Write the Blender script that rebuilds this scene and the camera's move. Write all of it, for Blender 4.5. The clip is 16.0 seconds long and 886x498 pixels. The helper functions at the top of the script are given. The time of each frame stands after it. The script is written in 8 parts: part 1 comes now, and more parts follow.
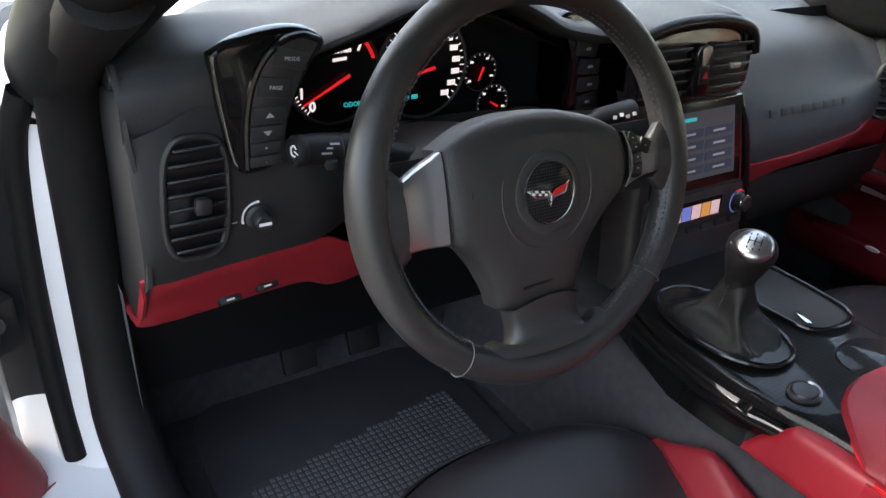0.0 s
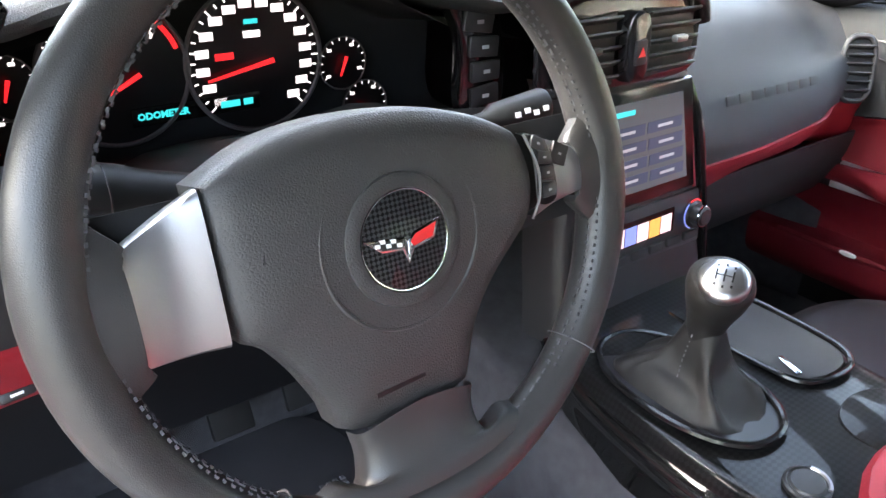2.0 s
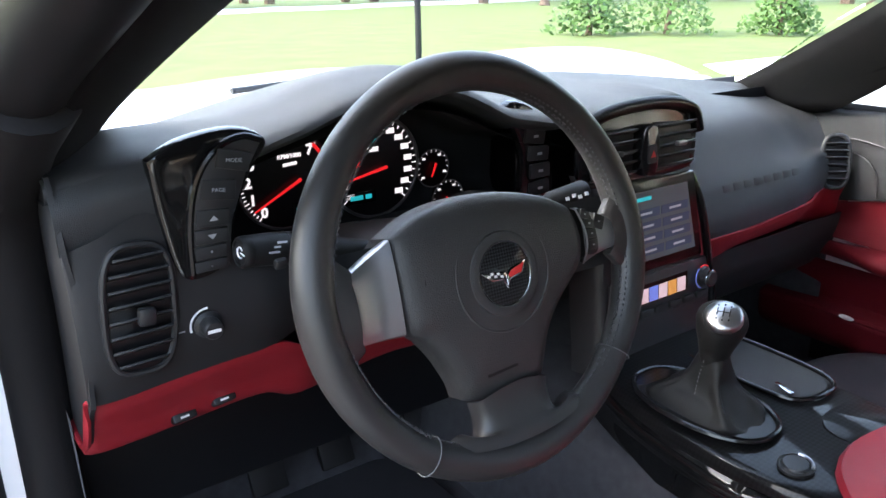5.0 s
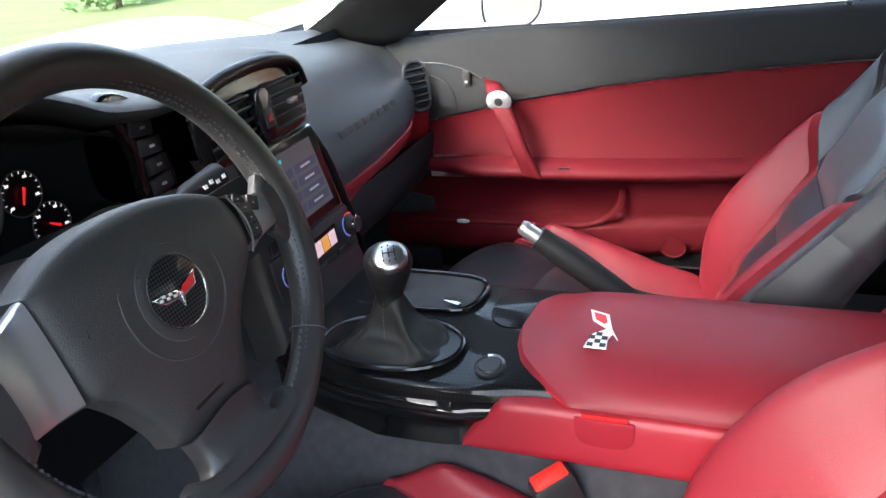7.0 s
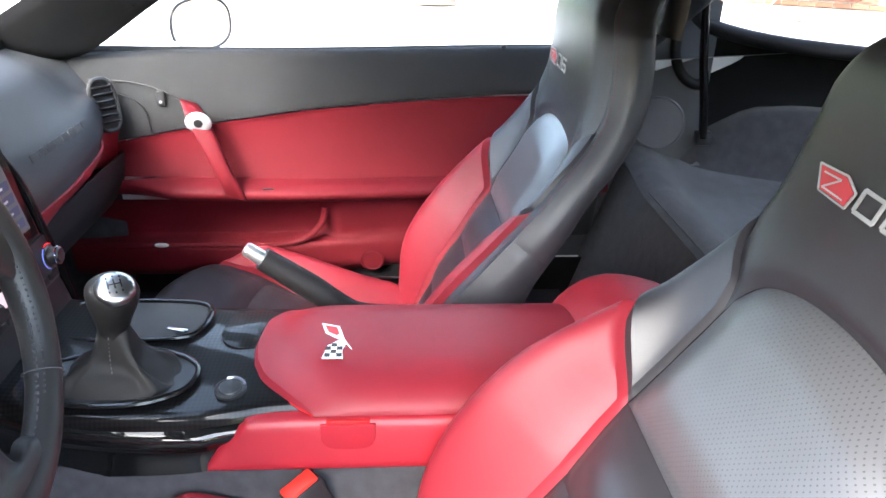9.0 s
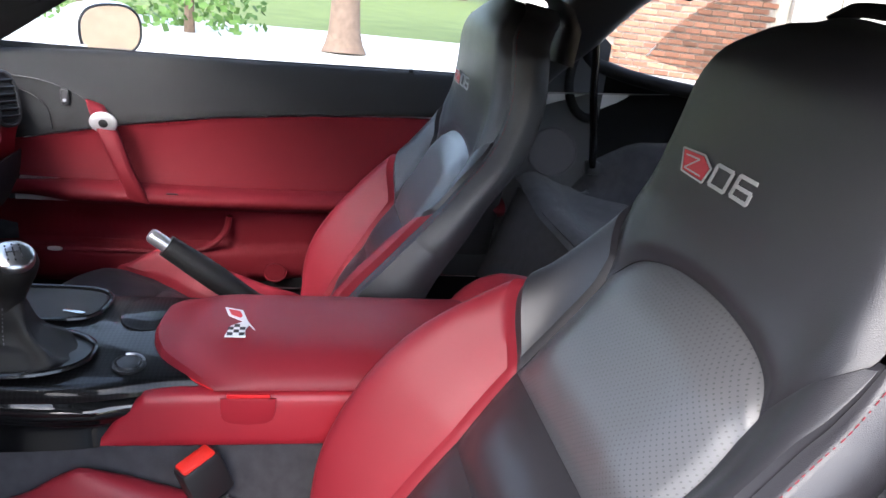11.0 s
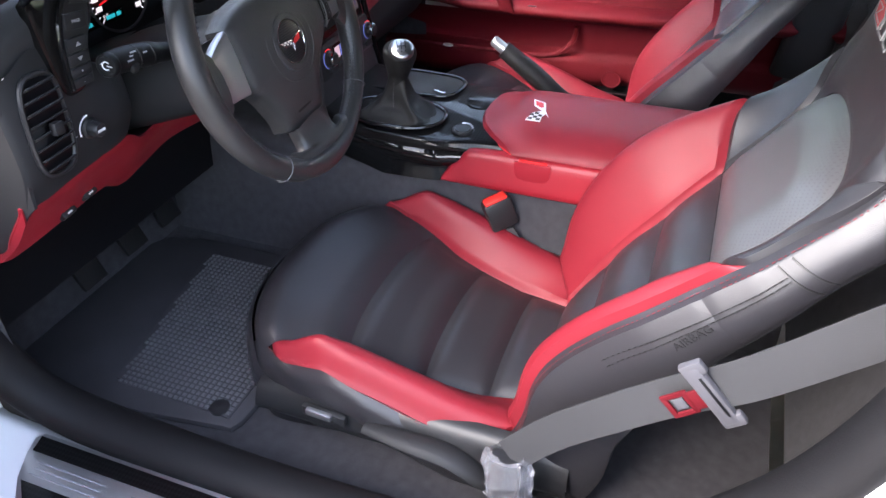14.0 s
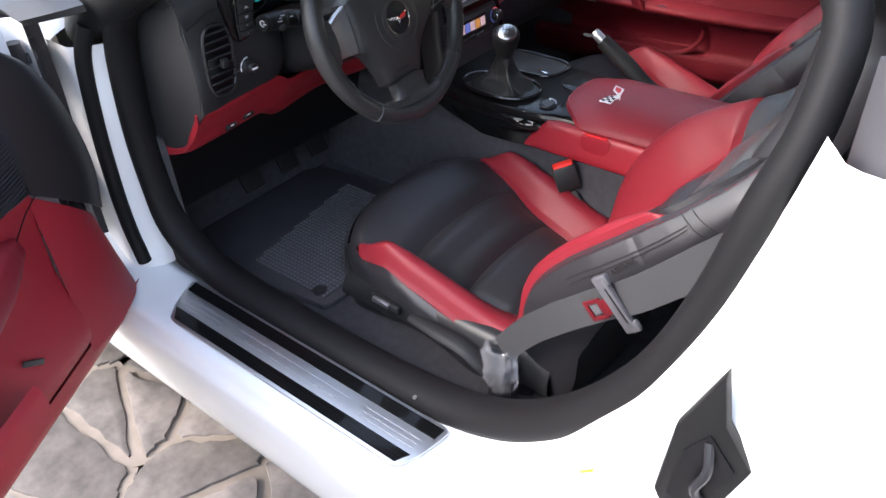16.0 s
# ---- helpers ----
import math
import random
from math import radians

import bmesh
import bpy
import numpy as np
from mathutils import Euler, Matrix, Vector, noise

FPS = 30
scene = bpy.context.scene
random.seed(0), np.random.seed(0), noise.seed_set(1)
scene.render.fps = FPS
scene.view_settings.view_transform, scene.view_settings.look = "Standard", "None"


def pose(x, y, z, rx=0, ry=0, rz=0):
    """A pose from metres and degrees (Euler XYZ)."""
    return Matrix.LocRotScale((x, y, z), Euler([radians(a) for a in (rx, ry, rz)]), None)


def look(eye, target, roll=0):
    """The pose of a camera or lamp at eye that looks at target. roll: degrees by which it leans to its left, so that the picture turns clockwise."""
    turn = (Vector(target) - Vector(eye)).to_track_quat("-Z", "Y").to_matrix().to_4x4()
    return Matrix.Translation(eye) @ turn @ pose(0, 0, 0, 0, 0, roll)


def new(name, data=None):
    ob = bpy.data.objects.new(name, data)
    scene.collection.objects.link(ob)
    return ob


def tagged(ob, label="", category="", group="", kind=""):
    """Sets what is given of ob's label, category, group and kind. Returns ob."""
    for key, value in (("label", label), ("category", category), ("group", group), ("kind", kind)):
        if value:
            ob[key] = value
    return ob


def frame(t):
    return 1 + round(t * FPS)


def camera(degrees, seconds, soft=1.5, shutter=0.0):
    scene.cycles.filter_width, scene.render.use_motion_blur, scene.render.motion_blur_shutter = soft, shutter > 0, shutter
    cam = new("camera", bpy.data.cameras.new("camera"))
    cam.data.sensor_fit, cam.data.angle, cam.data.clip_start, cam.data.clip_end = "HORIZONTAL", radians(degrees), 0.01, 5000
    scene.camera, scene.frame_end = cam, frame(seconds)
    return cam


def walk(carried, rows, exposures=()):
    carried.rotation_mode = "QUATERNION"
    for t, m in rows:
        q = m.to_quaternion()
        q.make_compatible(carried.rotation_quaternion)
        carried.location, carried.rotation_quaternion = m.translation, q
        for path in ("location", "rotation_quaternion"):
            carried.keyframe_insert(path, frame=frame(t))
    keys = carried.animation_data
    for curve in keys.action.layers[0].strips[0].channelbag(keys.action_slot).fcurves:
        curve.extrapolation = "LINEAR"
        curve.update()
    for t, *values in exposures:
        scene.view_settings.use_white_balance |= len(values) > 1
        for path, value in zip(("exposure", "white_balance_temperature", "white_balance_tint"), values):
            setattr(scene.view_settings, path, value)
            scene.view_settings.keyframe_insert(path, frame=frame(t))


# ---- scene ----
cam = camera(61.8, 16.0)
PATH = [
    (0, (-0.783, -0.164, 1.154), (0.191, 1.299, 0.2), 3.6),
    (0.5, (-0.734, -0.137, 1.145), (0.336, 1.257, 0.191), 2.7),
    (1, (-0.689, -0.113, 1.133), (0.452, 1.218, 0.171), 2.5),
    (1.5, (-0.625, -0.073, 1.091), (0.539, 1.247, 0.14), 2.9),
    (2, (-0.572, -0.007, 1.073), (0.507, 1.397, 0.143), 1.8),
    (2.5, (-0.544, 0.044, 1.078), (0.408, 1.57, 0.204), 0.6),
    (3, (-0.537, 0.069, 1.087), (0.34, 1.683, 0.296), 0.2),
    (3.2, (-0.544, 0.066, 1.091), (0.316, 1.703, 0.329), 0.3),
    (5.3, (-0.78, -0.196, 1.141), (0.376, 1.292, 0.47), -1.6),
    (5.5, (-0.787, -0.203, 1.149), (0.423, 1.236, 0.468), -2.5),
    (6, (-0.795, -0.173, 1.151), (0.566, 1.107, 0.438), -4.4),
    (6.5, (-0.774, -0.13, 1.139), (0.765, 0.892, 0.373), -5.8),
    (7, (-0.75, -0.094, 1.127), (0.918, 0.632, 0.296), -6.7),
    (7.5, (-0.746, -0.053, 1.136), (0.983, 0.427, 0.251), -6.1),
    (8, (-0.746, -0.043, 1.128), (1.01, 0.235, 0.213), -3.4),
    (8.5, (-0.77, -0.04, 1.132), (1.006, 0.04, 0.215), -1.0),
    (9, (-0.809, -0.035, 1.158), (1.006, -0.16, 0.327), 1.4),
    (9.5, (-0.844, -0.043, 1.147), (0.992, -0.356, 0.417), 3.7),
    (9.7, (-0.855, -0.046, 1.144), (0.979, -0.425, 0.441), 4.4),
    (11.8, (-0.917, -0.019, 1.085), (0.929, -0.362, 0.395), 7.7),
    (12, (-0.93, -0.027, 1.088), (0.898, -0.296, 0.323), 7.5),
    (12.5, (-0.964, -0.061, 1.116), (0.796, -0.229, 0.181), 7.6),
    (13, (-1.017, -0.112, 1.144), (0.687, -0.04, 0.098), 5.6),
    (13.5, (-1.1, -0.168, 1.205), (0.508, 0.198, 0.072), 2.1),
    (14, (-1.182, -0.235, 1.235), (0.324, 0.358, 0.06), -1.1),
    (14.5, (-1.299, -0.293, 1.261), (0.055, 0.586, 0.08), -4.1),
    (15, (-1.343, -0.397, 1.303), (-0.128, 0.667, 0.123), -5.8),
    (15.5, (-1.348, -0.488, 1.321), (-0.126, 0.565, 0.138), -3.6),
    (16, (-1.317, -0.579, 1.327), (-0.084, 0.456, 0.141), -3.0),
]
EXPOSURES = [(0, 1.75, 7200, 8), (0.5, 2.35, 7250, 8), (1, 2.6, 7250, 8), (2, 3.2, 7150, 8), (3.2, 3.0, 6700, 9), (5.5, 1.95, 6700, 7), (6.5, 1.95, 6700, 6), (7.2, 2.3, 6700, 7), (8.5, 2.85, 6600, 8), (9, 2.75, 6600, 8), (10, 2.1, 6500, 10), (11.8, 1.5, 6350, 13), (12.5, 1.6, 6300, 14), (13, 1.8, 6350, 14), (14, 2.1, 6550, 13), (14.8, 2.25, 6700, 13), (16, 1.5, 6750, 11)]
walk(cam, [(t, look(eye, target, roll)) for t, eye, target, roll in PATH], EXPOSURES)
SKY, SUN, LIT = 0.42, 1.25, 0.24

# ---- world and light ----
world = bpy.data.worlds.new("sky")
scene.world = world
world.use_nodes = True
wn = world.node_tree
sky = wn.nodes.new("ShaderNodeTexSky")
sky.sky_type = 'NISHITA'
sky.sun_disc = False
sky.sun_elevation = radians(38)
sky.sun_rotation = radians(-58)
sky.air_density = 1.0
sky.dust_density = 1.5
wn.nodes["Background"].inputs[1].default_value = SKY
haze = wn.nodes.new("ShaderNodeHueSaturation")
haze.inputs["Saturation"].default_value = 0.8
wn.links.new(sky.outputs[0], haze.inputs["Color"])
wn.links.new(haze.outputs[0], wn.nodes["Background"].inputs[0])
sun = new("sun", bpy.data.lights.new("sun", 'SUN'))
sun.data.energy = SUN
sun.data.angle = radians(26)
sun.data.color = (1.0, 0.98, 0.97)
sun.matrix_world = look((-4.2, 2.6, 3.9), (0, 0, 0))


# ---- materials ----
def mat(name, color, rough=0.5, metal=0.0, spec=0.5, coat=0.0, grain=0.0, grain_scale=900.0, vary=0.12, vary_scale=9.0,
        emit=None, emit_strength=0.0, trans=0.0, alpha=1.0, rough_vary=0.0, grain_kind="noise", sheen=0.0, ior=1.45):
    m = bpy.data.materials.new(name)
    m.use_nodes = True
    n, l = m.node_tree.nodes, m.node_tree.links
    b = n["Principled BSDF"]
    b.inputs["Roughness"].default_value = rough
    b.inputs["Metallic"].default_value = metal
    b.inputs["Specular IOR Level"].default_value = spec
    b.inputs["Coat Weight"].default_value = coat
    b.inputs["Coat Roughness"].default_value = 0.05
    b.inputs["Transmission Weight"].default_value = trans
    b.inputs["Alpha"].default_value = alpha
    b.inputs["Sheen Weight"].default_value = sheen
    b.inputs["IOR"].default_value = ior
    co = n.new("ShaderNodeTexCoord")
    if emit:
        b.inputs["Emission Color"].default_value = (*emit, 1)
        b.inputs["Emission Strength"].default_value = emit_strength
    big = n.new("ShaderNodeTexNoise")
    big.inputs["Scale"].default_value = vary_scale
    big.inputs["Detail"].default_value = 6
    l.new(co.outputs["Object"], big.inputs["Vector"])
    ramp = n.new("ShaderNodeMix")
    ramp.data_type = 'RGBA'
    lo = [c * max(0.15, 1 - vary) for c in color]
    hi = [min(1, c * (1 + vary)) for c in color]
    ramp.inputs[6].default_value = (*lo, 1)
    ramp.inputs[7].default_value = (*hi, 1)
    l.new(big.outputs["Fac"], ramp.inputs[0])
    l.new(ramp.outputs[2], b.inputs["Base Color"])
    if rough_vary:
        mr = n.new("ShaderNodeMapRange")
        mr.inputs[3].default_value = rough - rough_vary
        mr.inputs[4].default_value = rough + rough_vary
        l.new(big.outputs["Fac"], mr.inputs[0])
        l.new(mr.outputs[0], b.inputs["Roughness"])
    if grain:
        if grain_kind == "leather":
            g = n.new("ShaderNodeTexVoronoi")
            g.feature = 'DISTANCE_TO_EDGE'
            g.inputs["Scale"].default_value = grain_scale
            out = g.outputs["Distance"]
        else:
            g = n.new("ShaderNodeTexNoise")
            g.inputs["Scale"].default_value = grain_scale
            g.inputs["Detail"].default_value = 3
            out = g.outputs["Fac"]
        l.new(co.outputs["Object"], g.inputs["Vector"])
        bump = n.new("ShaderNodeBump")
        bump.inputs["Strength"].default_value = grain
        bump.inputs["Distance"].default_value = 0.0006
        l.new(out, bump.inputs["Height"])
        l.new(bump.outputs[0], b.inputs["Normal"])
    return m


def perforate(m, pitch):
    """Rows of small punched holes over the leather."""
    n, l = m.node_tree.nodes, m.node_tree.links
    b = n["Principled BSDF"]
    co = n.new("ShaderNodeTexCoord")
    sep = n.new("ShaderNodeSeparateXYZ")
    l.new(co.outputs["Object"], sep.inputs[0])

    def op(kind, a, c=None):
        q = n.new("ShaderNodeMath")
        q.operation = kind
        for k, v in enumerate((a, c)):
            if v is None:
                continue
            if isinstance(v, (int, float)):
                q.inputs[k].default_value = v
            else:
                l.new(v, q.inputs[k])
        return q.outputs[0]
    k = math.pi / pitch
    sx, sz = op('MULTIPLY', sep.outputs[0], k), op('MULTIPLY', sep.outputs[2], k * 1.1)
    p = op('MULTIPLY', op('ABSOLUTE', op('SINE', op('ADD', sx, sz))), op('ABSOLUTE', op('SINE', op('SUBTRACT', sx, sz))))
    hole = op('GREATER_THAN', p, 0.87)
    old = b.inputs["Base Color"].links[0].from_socket
    mix = n.new("ShaderNodeMix")
    mix.data_type = 'RGBA'
    l.new(hole, mix.inputs[0])
    l.new(old, mix.inputs[6])
    mix.inputs[7].default_value = (0.020, 0.020, 0.021, 1)
    l.new(mix.outputs[2], b.inputs["Base Color"])
    return m


def carbon(name, scale, c0=0.003, c1=0.010, coat=0.5, turn=0.0, tilt=0.0):
    """Woven carbon fibre under clear lacquer."""
    m = bpy.data.materials.new(name)
    m.use_nodes = True
    n, l = m.node_tree.nodes, m.node_tree.links
    b = n["Principled BSDF"]
    b.inputs["Roughness"].default_value = 0.35
    b.inputs["Specular IOR Level"].default_value = 0.06
    b.inputs["Coat Weight"].default_value = coat
    b.inputs["Coat Roughness"].default_value = 0.05
    co = n.new("ShaderNodeTexCoord")
    mp = n.new("ShaderNodeMapping")
    mp.inputs["Rotation"].default_value = (0, 0, radians(45))
    mp.inputs["Scale"].default_value = (1, 1, 0)
    mp.inputs["Location"].default_value = (0, 0, 0.001)
    first = n.new("ShaderNodeMapping")
    first.inputs["Rotation"].default_value = (radians(turn), radians(tilt), 0)
    l.new(co.outputs["Object"], first.inputs[0])
    l.new(first.outputs[0], mp.inputs[0])
    ch = n.new("ShaderNodeTexChecker")
    ch.inputs["Scale"].default_value = scale
    ch.inputs[1].default_value = (c0, c0, c0, 1)
    ch.inputs[2].default_value = (c1, c1, c1 * 1.05, 1)
    l.new(mp.outputs[0], ch.inputs[0])
    l.new(ch.outputs[0], b.inputs["Base Color"])
    mr = n.new("ShaderNodeMapRange")
    mr.inputs[3].default_value, mr.inputs[4].default_value = 0.38, 0.44
    l.new(ch.outputs[1], mr.inputs[0])
    l.new(mr.outputs[0], b.inputs["Roughness"])
    return m


BLACK_LEATHER = mat("black_leather", (0.020, 0.019, 0.022), 0.40, spec=0.6, grain=0.35, grain_scale=700, grain_kind="leather", rough_vary=0.06)
PERF_LEATHER = perforate(mat("perforated_leather", (0.060, 0.060, 0.064), 0.37, spec=0.85, grain=0.3, grain_scale=700, grain_kind="leather", rough_vary=0.05), 0.0062)
RED_LEATHER = mat("red_leather", (0.190, 0.013, 0.021), 0.46, spec=0.32, grain=0.3, grain_scale=700, grain_kind="leather", vary=0.07, rough_vary=0.05)
# Darker copy of the trim red; stands in for shade on the far door.
DARKENED_RED = mat("darkened_red", (0.098, 0.0055, 0.0095), 0.60, spec=0.2, grain=0.4, grain_scale=900, grain_kind="leather", vary=0.06)
DOOR_SKIN = mat("door_skin", (0.021, 0.021, 0.022), 0.7, spec=0.16, grain=0.6, grain_scale=700, grain_kind="leather")
RED_TRIM = mat("red_trim", (0.27, 0.013, 0.022), 0.5, grain=0.4, grain_scale=900, grain_kind="leather", vary=0.06)
RED_PLASTIC = mat("red_plastic", (0.27, 0.011, 0.020), 0.45, vary=0.05, grain=0.15)
WHEEL_LEATHER = mat("wheel_leather", (0.028, 0.027, 0.027), 0.36, grain=0.3, grain_scale=800, grain_kind="leather")
DASH_SKIN = mat("dash_skin", (0.031, 0.032, 0.034), 0.58, spec=0.35, grain=0.7, grain_scale=650, grain_kind="leather")
TRIM_BLACK = mat("trim_black", (0.026, 0.025, 0.026), 0.45, spec=0.35, grain=0.4, grain_scale=900)
PLASTIC = mat("black_plastic", (0.016, 0.016, 0.017), 0.42, grain=0.2)
SOFT_PLASTIC = mat("soft_black", (0.018, 0.018, 0.019), 0.58, spec=0.35, grain=0.3)
GLOSS_BLACK = mat("gloss_black", (0.006, 0.006, 0.0065), 0.16, spec=0.35, coat=0.15)
RUBBER = mat("rubber", (0.008, 0.0075, 0.008), 0.62, spec=0.25, grain=0.3, grain_scale=500, vary=0.2)
HEADLINER = mat("headliner", (0.006, 0.0058, 0.006), 0.9, spec=0.08, grain=0.5, grain_scale=1500)
BINNACLE = mat("binnacle_lining", (0.018, 0.018, 0.020), 0.7, spec=0.25, grain=0.3)
CARGO_CARPET = mat("cargo_carpet", (0.036, 0.035, 0.038), 0.95, spec=0.1, grain=1.0, grain_scale=700, vary=0.6, vary_scale=40, sheen=0.2)
QUARTER = mat("quarter_trim", (0.066, 0.067, 0.070), 0.6, spec=0.35, grain=0.5, grain_scale=700)
GAITER = mat("gaiter_leather", (0.010, 0.0095, 0.0095), 0.55, spec=0.28, grain=0.3, grain_scale=700, grain_kind="leather")
CARPET = mat("carpet", (0.042, 0.040, 0.044), 0.95, spec=0.1, grain=1.0, grain_scale=900, vary=0.5, vary_scale=60, sheen=0.12)
MAT_RUBBER = mat("mat_rubber", (0.044, 0.042, 0.046), 0.55, vary=0.35, vary_scale=14, grain=0.3)
CARBON = carbon("carbon_fibre", 250, 0.0016, 0.0070, 0.3, 0, 38)
CARBON_DARK = carbon("carbon_side", 260, 0.0035, 0.0046, 1.0, -90)
CARBON_HUB = carbon("carbon_hub", 480, 0.004, 0.03, 0.4, -73)
SILVER = mat("satin_silver", (0.36, 0.36, 0.37), 0.36, metal=0.9, vary=0.04, grain=0.1)
COVER_SKIN = mat("cover_skin", (0.037, 0.036, 0.036), 0.46, spec=0.4, grain=0.8, grain_scale=520, grain_kind="leather")
RING_SILVER = mat("ring_silver", (0.40, 0.40, 0.41), 0.40, metal=0.6, vary=0.03)
DOOR_BLACK = mat("door_black", (0.024, 0.023, 0.026), 0.66, spec=0.22, grain=0.6, grain_scale=650, grain_kind="leather")
CHROME = mat("chrome", (0.75, 0.75, 0.76), 0.12, metal=1.0, vary=0.02)
BRUSHED = mat("brushed_aluminium", (0.50, 0.50, 0.505), 0.36, metal=0.9, vary=0.08, vary_scale=40)
KNOB_METAL = mat("knob_metal", (0.40, 0.40, 0.405), 0.28, metal=1.0, vary=0.05, vary_scale=60)
STUD = mat("stud_rubber", (0.10, 0.10, 0.105), 0.5)
LATCH_BLACK = mat("latch_black", (0.007, 0.007, 0.0075), 0.5, spec=0.3)
WHITE_PAINT = mat("white_paint", (0.80, 0.80, 0.80), 0.35, coat=0.8, vary=0.015)
STRAP = mat("belt_webbing", (0.034, 0.034, 0.036), 0.7, grain=0.8, grain_scale=1200)
BELT_PLASTIC = mat("belt_plastic", (0.075, 0.072, 0.080), 0.5)
RED_BUTTON = mat("red_button", (0.75, 0.03, 0.02), 0.4, vary=0.03)
WHITE_INK = mat("white_ink", (0.75, 0.75, 0.75), 0.6, vary=0.02)
GREY_INK = mat("grey_ink", (0.30, 0.30, 0.32), 0.5, vary=0.02)
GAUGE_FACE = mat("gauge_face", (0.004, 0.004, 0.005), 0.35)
GAUGE_LIT = mat("gauge_lit", (0.8, 0.75, 0.8), 0.5, emit=(1.0, 0.93, 1.0), emit_strength=LIT)
NEEDLE = mat("needle_red", (0.8, 0.02, 0.02), 0.4, emit=(1.0, 0.02, 0.03), emit_strength=LIT * 0.7)
CYAN = mat("display_cyan", (0.02, 0.4, 0.45), 0.4, emit=(0.03, 0.75, 0.85), emit_strength=LIT * 0.5)
SCREEN = mat("nav_screen", (0.10, 0.11, 0.12), 0.18, emit=(0.30, 0.31, 0.33), emit_strength=LIT * 0.07)
SCREEN_BLUE = mat("screen_blue", (0.06, 0.07, 0.12), 0.2, emit=(0.10, 0.12, 0.17), emit_strength=LIT * 0.16)
SCREEN_WHITE = mat("screen_white", (0.5, 0.5, 0.55), 0.2, emit=(0.6, 0.62, 0.7), emit_strength=LIT * 0.10)
DISPLAY_ORANGE = mat("display_orange", (0.5, 0.2, 0.05), 0.3, emit=(1.0, 0.45, 0.12), emit_strength=LIT * 0.5)
DISPLAY_BLUE = mat("display_blue", (0.1, 0.15, 0.5), 0.3, emit=(0.25, 0.3, 0.9), emit_strength=LIT * 0.5)
DISPLAY_PINK = mat("display_pink", (0.6, 0.4, 0.45), 0.3, emit=(1.0, 0.7, 0.75), emit_strength=LIT * 0.5)
BADGE_WHITE = mat("badge_white", (0.72, 0.72, 0.70), 0.5, vary=0.03)
BADGE_GREY = mat("badge_grey", (0.30, 0.30, 0.30), 0.6, vary=0.05)
BADGE_BLACK = mat("badge_black", (0.012, 0.012, 0.012), 0.5)
BADGE_DULL = mat("badge_dull_red", (0.40, 0.03, 0.04), 0.6, vary=0.05)
BADGE_RED = mat("badge_red", (0.55, 0.012, 0.015), 0.4, vary=0.03)
STITCH = mat("grey_stitch", (0.085, 0.085, 0.09), 0.8)
STITCH_DARK = mat("dark_thread", (0.05, 0.05, 0.055), 0.6)
STITCH_RED = mat("red_stitch", (0.16, 0.012, 0.02), 0.8)
BAG = mat("clear_bag", (0.85, 0.85, 0.92), 0.15, trans=0.85, ior=1.2, alpha=0.7)
GLASS = mat("glass", (0.95, 0.97, 0.96), 0.0, trans=1.0, ior=1.02, vary=0.0)
TINTED = mat("tinted_glass", (0.45, 0.46, 0.46), 0.0, trans=1.0, ior=1.02, vary=0.0)
MIRROR = mat("mirror_glass", (0.9, 0.9, 0.9), 0.02, metal=1.0, vary=0.0)
YELLOW = mat("label_yellow", (0.75, 0.55, 0.03), 0.5)
GRASS = mat("grass", (0.12, 0.155, 0.04), 0.9, vary=0.35, vary_scale=1.2, grain=1.0, grain_scale=60)
ROADM = mat("road_concrete", (0.56, 0.55, 0.52), 0.85, vary=0.12, vary_scale=3, grain=0.6, grain_scale=200)
STONE = mat("flagstone", (0.150, 0.130, 0.118), 0.88, vary=0.95, vary_scale=22, grain=1.0, grain_scale=120)
MORTAR = mat("mortar", (0.215, 0.180, 0.150), 0.95, vary=0.3, vary_scale=20, grain=1.0, grain_scale=200)
LEAF = mat("leaf_green", (0.07, 0.14, 0.025), 0.6, vary=0.5, vary_scale=3)
BARK = mat("bark", (0.16, 0.11, 0.08), 0.9, vary=0.4, vary_scale=12, grain=1.0, grain_scale=40)
BRICK = mat("brick", (0.34, 0.15, 0.09), 0.85, vary=0.35, vary_scale=5)
BRICK_JOINT = mat("brick_joint", (0.45, 0.42, 0.38), 0.9)
CREAM = mat("cream_paint", (0.70, 0.66, 0.58), 0.6, vary=0.05)
TAN_BRICK = mat("tan_brick", (0.38, 0.27, 0.19), 0.85, vary=0.3, vary_scale=6, grain=0.8, grain_scale=30)
ROOF_GREY = mat("roof_shingle", (0.16, 0.15, 0.15), 0.9, vary=0.3)
STEEL_DARK = mat("dark_steel", (0.03, 0.03, 0.035), 0.4, metal=0.5)


def island_vary(m, lo=0.55, hi=1.35):
    """Each piece a little lighter or darker than the next."""
    n, l = m.node_tree.nodes, m.node_tree.links
    b = n["Principled BSDF"]
    old = b.inputs["Base Color"].links[0].from_socket
    info = n.new("ShaderNodeObjectInfo")
    mr = n.new("ShaderNodeMapRange")
    mr.inputs[3].default_value, mr.inputs[4].default_value = lo, hi
    l.new(info.outputs["Random"], mr.inputs[0])
    hs = n.new("ShaderNodeHueSaturation")
    l.new(old, hs.inputs["Color"])
    l.new(mr.outputs[0], hs.inputs["Value"])
    l.new(hs.outputs[0], b.inputs["Base Color"])


island_vary(STONE)
island_vary(BRICK)


